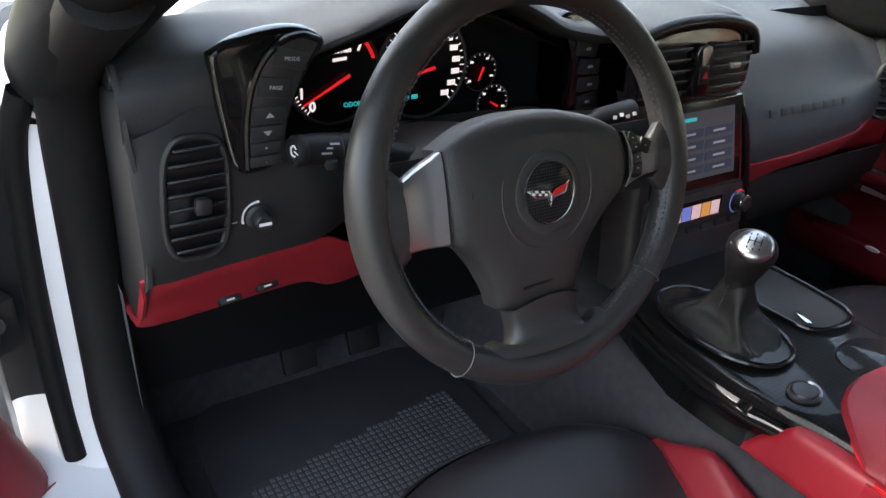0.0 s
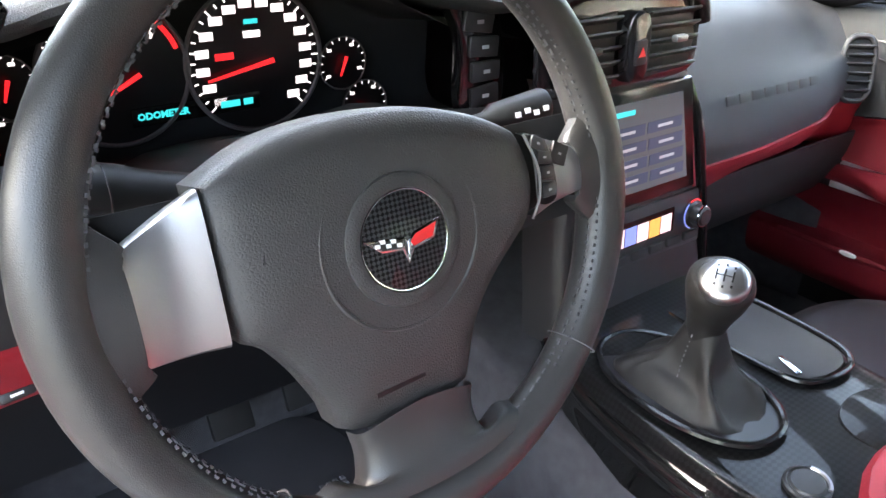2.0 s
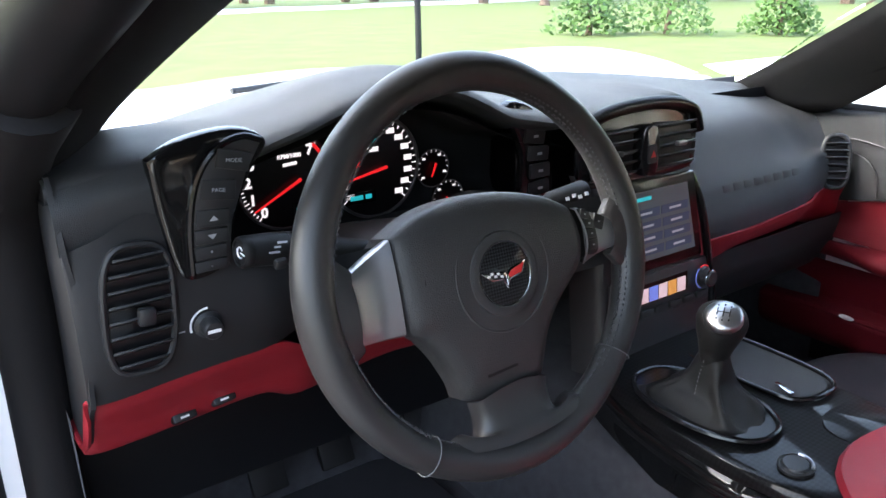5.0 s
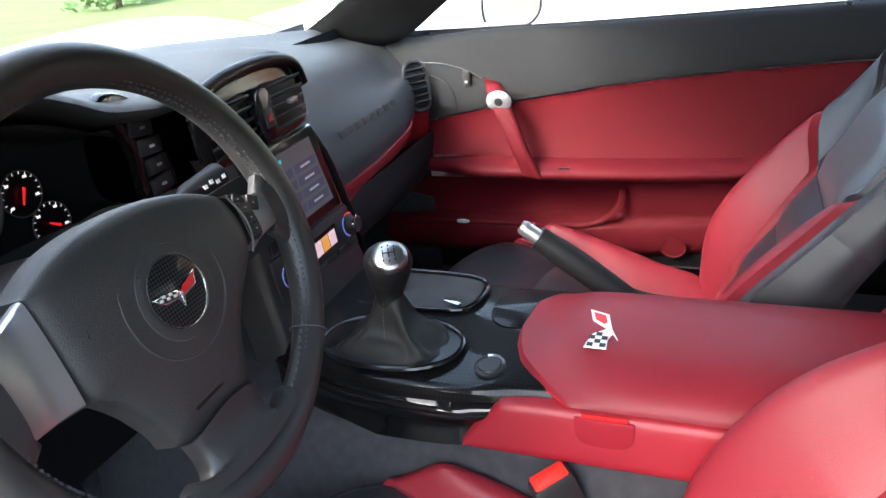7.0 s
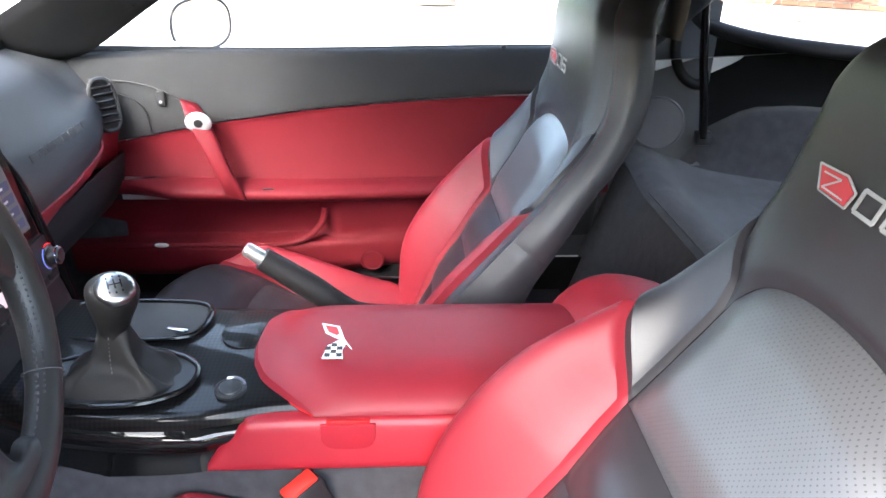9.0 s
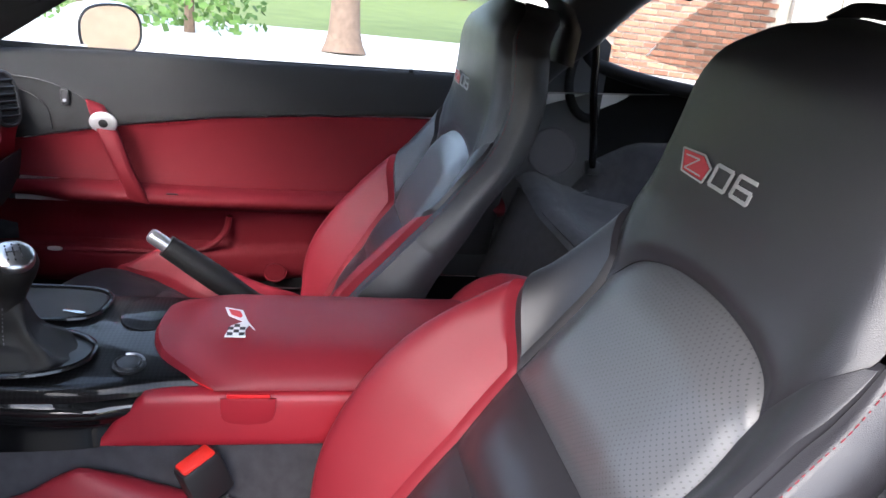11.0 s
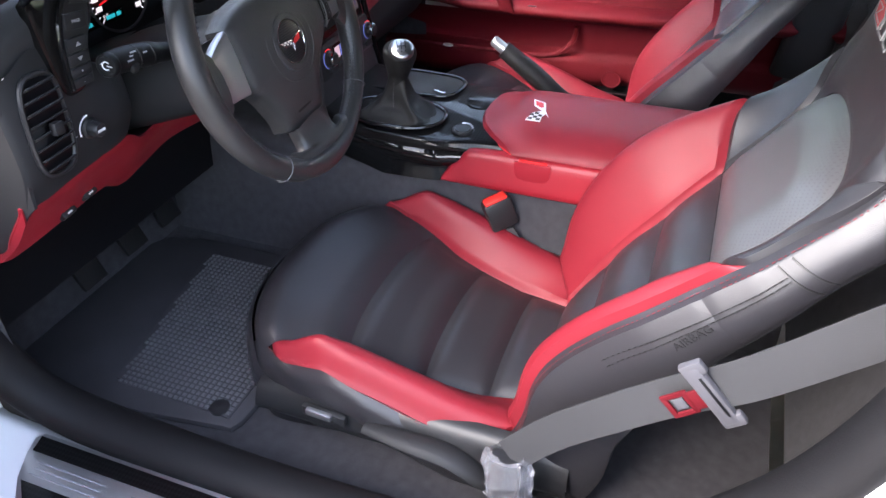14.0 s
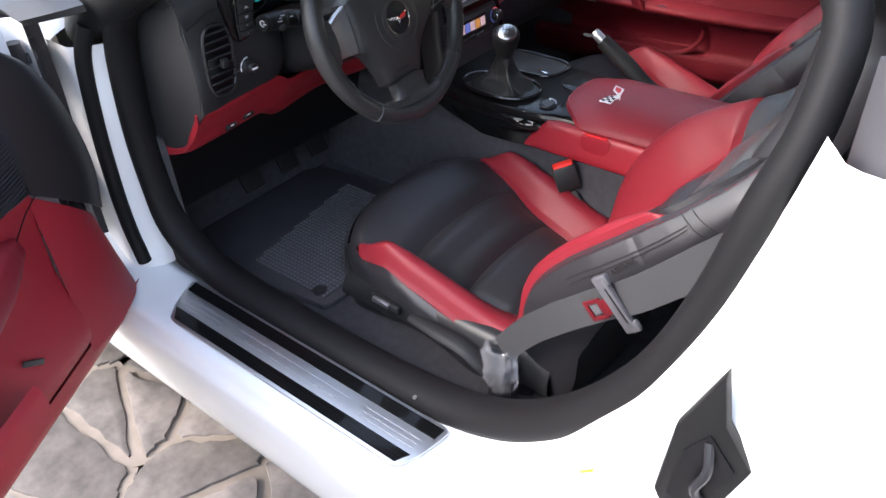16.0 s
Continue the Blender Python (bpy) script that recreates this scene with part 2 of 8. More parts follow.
# ---- mesh helpers ----
def cr(pts, n):
    """n points along a smooth curve through pts."""
    p = [np.array(q, float) for q in pts]
    if len(p) == 2:
        return [p[0] + (p[1] - p[0]) * k / (n - 1) for k in range(n)]
    d = [0.0]
    for a, b in zip(p, p[1:]):
        d.append(d[-1] + max(1e-6, float(np.linalg.norm(b - a))) ** 0.5)
    out = []
    for k in range(n):
        t = d[-1] * k / (n - 1)
        i = min(max(j for j in range(len(d)) if d[j] <= t + 1e-9), len(p) - 2)
        t0, t1 = d[i], d[i + 1]
        m0 = (p[i + 1] - p[i - 1]) / (d[i + 1] - d[i - 1]) if i > 0 else (p[1] - p[0]) / (d[1] - d[0])
        m1 = (p[i + 2] - p[i]) / (d[i + 2] - d[i]) if i + 2 < len(p) else (p[-1] - p[-2]) / (d[-1] - d[-2])
        h = t1 - t0
        s = (t - t0) / h
        out.append((2 * s**3 - 3 * s**2 + 1) * p[i] + (s**3 - 2 * s**2 + s) * h * m0 + (-2 * s**3 + 3 * s**2) * p[i + 1] + (s**3 - s**2) * h * m1)
    return out


def sheet(rows, closed=False, cap=False, thick=0.0):
    """A grid of quads through rows of points; closed joins each row's ends."""
    bm = bmesh.new()
    vs = [[bm.verts.new(tuple(map(float, p))) for p in row] for row in rows]
    for a, b in zip(vs, vs[1:]):
        m = len(a)
        for k in range(m if closed else m - 1):
            q = [a[k], a[(k + 1) % m], b[(k + 1) % m], b[k]]
            try:
                bm.faces.new(q)
            except ValueError:
                pass
    if cap:
        for row in (vs[0][::-1], vs[-1]):
            bm.faces.new(row)
    bmesh.ops.recalc_face_normals(bm, faces=bm.faces[:])
    if thick:
        bmesh.ops.solidify(bm, geom=bm.faces[:], thickness=thick)
        bmesh.ops.recalc_face_normals(bm, faces=bm.faces[:])
    return bm


def loft(sections, n=16, m=16, closed=False, cap=False, thick=0.0):
    """A smooth skin over sections, each a list of points."""
    if closed:
        rows = [cr(list(s) + [s[0]], n + 1)[:-1] for s in sections]
    else:
        rows = [cr(s, n) for s in sections]
    cols = [cr([r[k] for r in rows], m) for k in range(len(rows[0]))]
    return sheet([[c[j] for c in cols] for j in range(m)], closed, cap, thick)


def tube(path, r, seg=10, n=None, flat=1.0, cap=True, loop=False):
    """A round rod along path; r a number or one for each point; flat squeezes it."""
    rad = [float(r)] * len(path) if isinstance(r, (int, float)) else [float(v) for v in r]
    if n:
        q = cr([(*p, a) for p, a in zip(path, rad)], n)
        path, rad = [v[:3] for v in q], [float(v[3]) for v in q]
    path = [Vector(tuple(map(float, p))) for p in path]
    rows, side = [], None
    cnt = len(path)
    for k, p in enumerate(path):
        a = path[(k - 1) % cnt] if loop else path[max(0, k - 1)]
        b = path[(k + 1) % cnt] if loop else path[min(cnt - 1, k + 1)]
        t = (b - a).normalized()
        if side is None:
            side = t.orthogonal().normalized() if abs(t.z) > 0.95 else t.cross(Vector((0, 0, 1))).normalized()
        side = (side - t * side.dot(t)).normalized()
        up = t.cross(side)
        rows.append([p + rad[k] * (math.cos(2 * math.pi * j / seg) * side + flat * math.sin(2 * math.pi * j / seg) * up) for j in range(seg)])
    if loop:
        rows.append(rows[0])
    bm = sheet(rows, True, cap and not loop)
    if loop:
        bmesh.ops.remove_doubles(bm, verts=bm.verts[:], dist=1e-6)
    return bm


def spin(profile, m=None, seg=32):
    """A turned body from (radius, height) pairs about the local z axis."""
    rows = [[(r * math.cos(2 * math.pi * j / seg), r * math.sin(2 * math.pi * j / seg), h) for j in range(seg)] for r, h in profile]
    bm = sheet(rows, True, True)
    if m is not None:
        bm.transform(m)
    return bm


def rbox(size, bevel=0.003, m=None, seg=2):
    bm = bmesh.new()
    bmesh.ops.create_cube(bm, size=1.0)
    bmesh.ops.scale(bm, vec=size, verts=bm.verts[:])
    if bevel:
        bmesh.ops.bevel(bm, geom=bm.edges[:], offset=bevel, segments=seg, profile=0.5, affect='EDGES')
    if m is not None:
        bm.transform(m)
    return bm


def slab(outline, depth, bevel=0.0, m=None):
    """A flat piece with the outline in local xy, from z = 0 up to depth, its top edge rounded."""
    bm = bmesh.new()
    lo = [bm.verts.new((x, y, 0)) for x, y in outline]
    hi = [bm.verts.new((x, y, depth)) for x, y in outline]
    k = len(outline)
    bm.faces.new(lo[::-1])
    top = bm.faces.new(hi)
    for j in range(k):
        bm.faces.new((lo[j], lo[(j + 1) % k], hi[(j + 1) % k], hi[j]))
    bmesh.ops.recalc_face_normals(bm, faces=bm.faces[:])
    if bevel:
        bmesh.ops.bevel(bm, geom=list(top.edges), offset=bevel, segments=2, profile=0.5, affect='EDGES')
    if m is not None:
        bm.transform(m)
    return bm


def join(*bms):
    """One mesh from several."""
    out = bmesh.new()
    for b in bms:
        me = bpy.data.meshes.new("t")
        b.to_mesh(me)
        out.from_mesh(me)
        bpy.data.meshes.remove(me)
        b.free()
    return out


def oval(cx, cy, rx, ry, n=28, power=2.0):
    out = []
    for k in range(n):
        a = 2 * math.pi * k / n
        c, s = math.cos(a), math.sin(a)
        out.append((cx + rx * math.copysign(abs(c) ** (2 / power), c), cy + ry * math.copysign(abs(s) ** (2 / power), s)))
    return out


def basis(origin, right, up):
    """A pose with local x along right, y along up, z towards the viewer."""
    r = Vector(right).normalized()
    n = r.cross(Vector(up)).normalized()
    u = n.cross(r)
    return Matrix(((r.x, u.x, n.x, origin[0]), (r.y, u.y, n.y, origin[1]), (r.z, u.z, n.z, origin[2]), (0, 0, 0, 1)))


SPOTS = {}


def finish(bm, name, material, flat=False):
    me = bpy.data.meshes.new(name)
    bm.to_mesh(me)
    bm.free()
    for p in me.polygons:
        p.use_smooth = not flat
    if not flat:
        me.set_sharp_from_angle(angle=radians(42))
    me.materials.append(material)
    return me


def thing(name, spot, label, category, group="", kind=""):
    """An Empty at the base of a thing."""
    ob = new(name)
    ob.empty_display_size = 0.05
    ob.location = spot
    SPOTS[ob.name] = Vector(spot)
    return tagged(ob, label, category, group, kind)


def part(name, bm, material, parent, label="", flat=False, kind=""):
    """A mesh in world places under a thing or a part of one."""
    spot = SPOTS[parent.name]
    bm.transform(Matrix.Translation(-spot))
    ob = new(name, finish(bm, name, material, flat))
    ob.parent = parent
    SPOTS[ob.name] = spot
    return tagged(ob, label, kind=kind)


def solid(name, bm, material, label, category="", group="", kind="", flat=False):
    """A thing that is one mesh, in world places."""
    ob = new(name, finish(bm, name, material, flat))
    SPOTS[ob.name] = Vector((0, 0, 0))
    return tagged(ob, label, category, group, kind)


def lettering(body, size, m, bold=0.0, depth=0.0004):
    """A bmesh of words in the built-in font, centred on the pose m."""
    cu = bpy.data.curves.new("t", 'FONT')
    cu.body, cu.size, cu.align_x, cu.align_y, cu.extrude, cu.offset = body, size, 'CENTER', 'CENTER', depth, bold
    cu.resolution_u = 2
    ob = new("t", cu)
    bpy.context.view_layer.update()
    me = bpy.data.meshes.new_from_object(ob.evaluated_get(bpy.context.evaluated_depsgraph_get()))
    bm = bmesh.new()
    bm.from_mesh(me)
    bpy.data.objects.remove(ob)
    bpy.data.curves.remove(cu)
    bpy.data.meshes.remove(me)
    bm.transform(m)
    return bm


def smooth(a, b, x):
    t = min(1, max(0, (x - a) / (b - a)))
    return t * t * (3 - 2 * t)


def interp(x, xs, ys):
    return float(np.interp(x, xs, ys))


def stitches(path, length, gap, r=0.0006):
    """Short thread dashes along a path of points."""
    p = [Vector(tuple(map(float, q))) for q in path]
    bms, run = [], 0.0
    bm = bmesh.new()
    for a, b in zip(p, p[1:]):
        d = (b - a).length
        t = (b - a).normalized()
        s = t.orthogonal().normalized() * r
        u = t.cross(s)
        while run < d:
            e = min(run + length, d + length * 0.3)
            q0, q1 = a + t * run, a + t * e
            ring0 = [bm.verts.new(q0 + v) for v in (s, u, -s, -u)]
            ring1 = [bm.verts.new(q1 + v) for v in (s, u, -s, -u)]
            for k in range(4):
                bm.faces.new((ring0[k], ring0[(k + 1) % 4], ring1[(k + 1) % 4], ring1[k]))
            run += length + gap
        run -= d
    return bm


# ---- seats ----
SEAT_X = -0.335
SPINE = cr([(-0.075, 0.43), (-0.102, 0.47), (-0.146, 0.546), (-0.21, 0.631), (-0.285, 0.72), (-0.345, 0.80), (-0.382, 0.88), (-0.398, 0.965), (-0.408, 1.05), (-0.425, 1.115)], 80)
SPINE_S = [0.0]
for _a, _b in zip(SPINE, SPINE[1:]):
    SPINE_S.append(SPINE_S[-1] + float(np.linalg.norm(_b - _a)))
TOP = SPINE_S[-1]
SPINE_Y, SPINE_Z = [float(q[0]) for q in SPINE], [float(q[1]) for q in SPINE]


LEAN = [0.0, 0.0, 0.0, 1.0]


def spine(s):
    """Place and facing of the backrest's centre line, s metres up from its foot."""
    h = 0.012
    p = Vector((0, interp(s, SPINE_S, SPINE_Y), interp(s, SPINE_S, SPINE_Z)))
    a, b = max(0, s - h), min(TOP, s + h)
    t = Vector((0, interp(b, SPINE_S, SPINE_Y) - interp(a, SPINE_S, SPINE_Y), interp(b, SPINE_S, SPINE_Z) - interp(a, SPINE_S, SPINE_Z))).normalized()
    c, q = math.cos(LEAN[0]), math.sin(LEAN[0])
    y, z = p.y + 0.075, p.z - 0.43
    p = Vector((0, -0.075 + LEAN[1] + y * c + z * q, 0.43 + LEAN[2] - y * q + z * c))
    t = Vector((0, t.y * c + t.z * q, t.z * c - t.y * q))
    return p, t, Vector((0, t.z, -t.y))


CUSH_V = np.linspace(0, 1, 41)
CUSH_UB = (CUSH_V, np.convolve(np.pad(np.interp(CUSH_V, (0, 0.09, 0.17, 0.37, 0.57, 0.8, 1), (0.985, 0.955, 0.875, 0.755, 0.64, 0.58, 0.50)), 4, mode='edge'), np.ones(9) / 9, 'valid'))


def cushion(u, v):
    """The upholstered top of the cushion: u across, v from front to rear."""
    a = abs(u)
    w = interp(v, (0, 0.12, 0.4, 0.8, 1), (0.200, 0.216, 0.226, 0.216, 0.205))
    y = 0.405 - 0.53 * v - 0.075 * a ** 2.5 * (1 - v)
    ub = interp(v, *CUSH_UB)
    z = interp(v, (0, 0.05, 0.12, 0.3, 0.5, 0.75, 1), (0.462, 0.488, 0.499, 0.481, 0.445, 0.420, 0.424))
    high = interp(v, (0, 0.1, 0.3, 0.5, 0.75, 0.9, 1), (0.002, 0.018, 0.054, 0.060, 0.042, 0.022, 0.012))
    z += high * smooth(ub - 0.015, max(0.86, ub + 0.12), a)
    z -= 0.035 * smooth(0.87, 1.0, a) ** 2
    z += 0.008 * (1 - (min(a, ub) / ub) ** 2)
    if a > 1:
        z -= (a - 1) * 0.26
        return Vector((math.copysign(w + 0.010 * math.sin(min(1.0, (a - 1) * 2.2) * math.pi), u), y, z))
    return Vector((u * w, y, z))


BACK_UB = ((0, 0.08, 0.16, 0.24, 0.33, 0.42, 0.47, 0.52, 0.6), (0.42, 0.49, 0.51, 0.53, 0.62, 0.65, 0.66, 0.64, 0.66))


def shoulder(s):
    """Inner edge of the shoulder panel, running out to the headrest's side."""
    return interp(s, *BACK_UB) if s < 0.47 else interp(s, (0.47, 0.50, 0.565, 0.6), (0.66, 0.70, 0.955, 0.985))


SWELL_S = np.linspace(0, 0.8, 81)
SWELL = np.convolve(np.pad(np.interp(SWELL_S, (0, 0.08, 0.14, 0.24, 0.32, 0.38, 0.43, 0.49, 0.55, 0.62), (0.03, 0.066, 0.086, 0.098, 0.083, 0.062, 0.044, 0.025, 0.008, 0.0)), 5, mode='edge'), np.ones(11) / 11, 'valid')


RIDGE = np.convolve(np.pad(np.interp(SWELL_S, (0, 0.08, 0.134, 0.187, 0.258, 0.353, 0.46, 0.5, 0.57, 0.62), (0.018, 0.040, 0.064, 0.072, 0.069, 0.058, 0.037, 0.026, 0.010, 0.0)), 3, mode='edge'), np.ones(7) / 7, 'valid')


def back(u, s):
    """The upholstered front of the backrest: u across, s metres up its curve."""
    a = abs(u)
    w = interp(s, (0, 0.14, 0.3, 0.43, 0.52, 0.59, 0.65, 0.70, 0.74, 0.765, TOP), (0.208, 0.224, 0.230, 0.222, 0.208, 0.190, 0.179, 0.166, 0.142, 0.11, 0.05))
    tall = LEAN[3] if u > 0 else 0.0
    high = interp(s, SWELL_S, SWELL) * tall + interp(s, SWELL_S, RIDGE) * (1 - tall)
    ub = interp(s, *BACK_UB)
    d = high * smooth(ub - 0.01, interp(s, (0.34, 0.45), (0.88, 0.97)), a)
    d -= interp(s, (0.35, 0.5), (0.018 + 0.018 * tall, 0.012 + 0.010 * tall)) * smooth(0.80, 1.0, a) ** 2
    d -= 0.014 * a ** 2.5 * smooth(0.46, 0.62, s)
    d -= 0.030 * smooth(0.70, TOP, s) ** 2
    x = math.copysign(min(a, 1) * w, u)
    if a > 1:
        d -= (a - 1) * interp(s, (0, 0.18, 0.34, 0.45, 0.6), (0.30, 0.28, 0.17, 0.13, 0.09))
        x = math.copysign(w + 0.014 * math.sin(min(1.0, (a - 1) * 2.0) * math.pi), u)
    p, t, f = spine(s)
    q = p + f * d
    return Vector((x, q.y, q.z))


def panel(surf, lo, hi, v0, v1, nu=14, nv=18, puff=0.006, groove=0.0035, soft=0.0):
    """One sewn panel on a surface, between lo(v) and hi(v), swelling between its seams."""
    rows = []
    for j in range(nv + 1):
        tv = j / nv
        row = []
        for i in range(nu + 1):
            tu = i / nu
            a0, a1 = (v0(tu), v1(tu)) if callable(v0) else (v0, v1)
            v = a0 + (a1 - a0) * tv
            u = lo(v) + (hi(v) - lo(v)) * tu
            e = 0.002
            p = surf(u, v)
            n = (surf(u + e, v) - surf(u - e, v)).cross(surf(u, v + e) - surf(u, v - e))
            n = n.normalized() if n.length > 1e-12 else Vector((0, 0, 1))
            n = -n
            rim = min(tu, 1 - tu) * nu / 2.2, min(tv, 1 - tv) * nv / 2.2
            q = smooth(0, 1, min(1, rim[0])) * smooth(0, 1, min(1, rim[1]))
            w = q if not soft else smooth(0, 1, min(1, min(tu, 1 - tu) / soft)) ** 0.6 * smooth(0, 1, min(1, min(tv, 1 - tv) / (soft * 1.3))) ** 0.6
            row.append(p + n * (puff * w - groove * (1 - q)))
        rows.append(row)
    return sheet(rows)


def strap_band(path, width, ups, thick=0.0014):
    """A flat band along a path; ups gives the direction of its width."""
    p = cr(path, 30)
    w = cr(ups, 30)
    rows = []
    for a, b in zip(p, w):
        a, b = Vector(a), Vector(b).normalized() * width / 2
        rows.append([a - b, a - b * 0.5, a, a + b * 0.5, a + b])
    return sheet(rows, thick=thick)


def build_seat(label):
    seat = thing("sports_seat", (0, 0.1, 0.36), label, "seat", "the two front seats")
    ubc = lambda v: interp(v, *CUSH_UB)
    outer = lambda v: interp(v, (0.08, 0.16, 0.78, 0.9, 1), (0.94, 1.02, 1.06, 0.92, 0.62))
    for k, (v0, v1) in enumerate(((0.02, 0.37), (0.37, 0.60), (0.60, 0.79), (0.79, 0.98))):
        part("cushion_panel", panel(cushion, lambda v: -ubc(v), ubc, v0, v1, 36, 18, 0.010, 0.004, 0.22), BLACK_LEATHER, seat, "smooth black leather cushion panel")
    for sgn in (-1, 1):
        lo = lambda v, q=sgn: q * ubc(v)
        part("cushion_bolster", panel(cushion, lo, lambda v, q=sgn: q * outer(v), 0.10, 0.985, 20, 50, 0.006), RED_LEATHER, seat, "red leather cushion bolster")
        part("cushion_side", panel(cushion, lambda v, q=sgn: q * interp(v, (0.0, 0.08, 0.16, 0.78, 0.9, 1), (0.90, 0.94, 1.02, 1.06, 0.92, 0.62)), lambda v, q=sgn: q * 1.45, 0.0, 0.985, 14, 44, 0.003), BLACK_LEATHER, seat, "black leather cushion side")
        seam = [cushion(sgn * (outer(v) - 0.02), v) + Vector((sgn * 0.004, 0, 0.003)) for v in np.linspace(0.1, 0.97, 40)]
        part("stitching", stitches(seam, 0.004, 0.0025), STITCH_RED, seat, kind="stuff")
    nose = []
    for v, (dy, dz) in zip(range(6), ((0, 0), (0.012, -0.012), (0.016, -0.03), (0.014, -0.055), (0.006, -0.08), (-0.01, -0.09))):
        nose.append([cushion(u, 0.02) + Vector((0, dy, dz)) for u in np.linspace(-1.42, 1.42, 40)])
    part("cushion_front", sheet(nose), BLACK_LEATHER, seat)
    for sgn in (-1, 1):
        rows = []
        for y in np.linspace(0.315, -0.16, 14):
            top = 0.455 - 0.03 * smooth(0.2, 0.33, y)
            rows.append([(sgn * 0.205, y, top), (sgn * 0.222, y, top - 0.004), (sgn * 0.235, y, top - 0.03), (sgn * 0.232, y, 0.385), (sgn * 0.21, y, 0.37)])
        part("side_valance", loft(rows, 10, 20), PLASTIC, seat, "black plastic seat side valance")
    lever = [(-0.242, 0.125, 0.425), (-0.250, 0.06, 0.43), (-0.250, 0.0, 0.425), (-0.248, -0.045, 0.40), (-0.244, -0.07, 0.375)]
    part("recline_lever", tube(lever, [0.012, 0.017, 0.019, 0.018, 0.010], 12, 16, 0.6), SOFT_PLASTIC, seat, "black seat recline lever")
    knob = part("seat_switch", rbox((0.012, 0.07, 0.02), 0.005, pose(-0.242, 0.19, 0.425, 4, 0, 0)), PLASTIC, seat)
    part("switch_cap", rbox((0.010, 0.042, 0.012), 0.004, pose(-0.248, 0.195, 0.43, 4, 0, 0)), SILVER, knob, "grey switch cap")
    # Backrest.
    ubb = lambda s: interp(s, *BACK_UB)
    edge = lambda s: 0.94
    for s0, s1 in ((0.01, 0.122), (0.122, 0.234), (0.234, 0.335)):
        part("back_pleat", panel(back, lambda s: -ubb(s), ubb, s0, s1, 36, 16, 0.018, 0.004, 0.35), BLACK_LEATHER, seat, "padded black leather pleat")
    arc = lambda t: 0.455 + 0.082 * max(0.0, math.sin(math.pi * t)) ** 0.36
    part("back_insert", panel(back, lambda s: -shoulder(s), shoulder, lambda t: 0.335, arc, 44, 34, 0.020, 0.005, 0.22), PERF_LEATHER, seat, "perforated black leather backrest insert")
    part("headrest", panel(back, lambda s: -shoulder(s), shoulder, arc, lambda t: TOP - 0.001, 40, 40, 0.005), BLACK_LEATHER, seat, "smooth black leather headrest")
    for sgn in (-1, 1):
        part("back_bolster", panel(back, lambda s, q=sgn: q * ubb(s), lambda s, q=sgn: q * edge(s), lambda t: 0.01, lambda t: 0.335 + 0.095 * t, 24, 56, 0.007), RED_LEATHER, seat, "red leather backrest bolster")
        part("shoulder_panel", panel(back, lambda s, q=sgn: q * shoulder(s), lambda s, q=sgn: q * interp(s, (0.36, 0.43, 0.5, 0.57), (edge(0), edge(0), 0.95, 0.985)), lambda t: 0.335 + 0.095 * t, lambda t: 0.57, 28, 52, 0.005), BLACK_LEATHER, seat, "black leather shoulder panel")
        rim = lambda s, q=sgn: q * interp(s, (0.36, 0.43, 0.5, 0.57), (edge(0), edge(0), 0.95, 0.985))
        part("back_side", panel(back, rim, lambda s, q=sgn: q * 1.42, 0.01, 0.375, 24, 70, 0.0006, 0.0006), BLACK_LEATHER, seat, "black leather backrest side")
        part("back_side", panel(back, rim, lambda s, q=sgn: q * 1.42, 0.375, TOP - 0.002, 24, 80, 0.0006, 0.0006), BLACK_LEATHER, seat, "black leather shoulder side")
        for off, s0, s1 in ((0.028, 0.03, 0.42), (0.055, 0.40, TOP - 0.05)):
            seam = [back(rim(s) + sgn * off, s) + Vector((sgn * 0.0016, 0.0016, 0.0012)) for s in np.linspace(s0, s1, 70)]
            part("stitching", stitches(seam, 0.004, 0.0025, 0.0005), STITCH_RED, seat, kind="stuff")
        for s0 in () if LEAN[0] else (0.455, 0.470):
            cross = [back(sgn * u, s0 + 0.02 * (u - 0.94)) + Vector((sgn * 0.0014, 0.0014, 0.001)) for u in np.linspace(1.03, 1.40, 20)]
            part("cross_seam", tube(cross, 0.0010, 5), BADGE_BLACK, seat)
        for off in () if LEAN[0] else (0.13, 0.165):
            seam = [back(sgn * (0.94 + off + 0.05 * smooth(0.2, 0.4, s)), s) + Vector((sgn * 0.0016, 0.0010, 0.001)) for s in np.linspace(0.24, 0.455, 30)]
            part("side_seam", stitches(seam, 0.005, 0.0022, 0.0008), BADGE_BLACK, seat, kind="stuff")
    rows = []
    for s in np.linspace(0.0, TOP - 0.001, 24):
        a, b = back(-1.42, s), back(1.42, s)
        rows.append([a + (b - a) * t + spine(s)[2] * -0.02 * math.sin(math.pi * t) for t in np.linspace(0, 1, 12)])
    part("back_shell", sheet(rows), SOFT_PLASTIC, seat)
    rows = []
    for t in np.linspace(0, 1, 20):
        f = back(-1 + 2 * t, TOP - 0.001)
        rows.append([f, f + Vector((0, -0.02, 0.012)), f + Vector((0, -0.05, 0.013)), f + Vector((0, -0.085, -0.004)), f + Vector((0, -0.105, -0.04)), f + Vector((0, -0.10, -0.10))])
    part("headrest_top", sheet(rows), BLACK_LEATHER, seat)
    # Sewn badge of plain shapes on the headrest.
    m = basis(back(0.0, 0.632) + spine(0.632)[2] * 0.0062 + Vector((0.030, 0, -0.002)), (-1, 0, 0.0), spine(0.632)[1]) @ Matrix.Diagonal((0.92, 0.80, 1, 1))
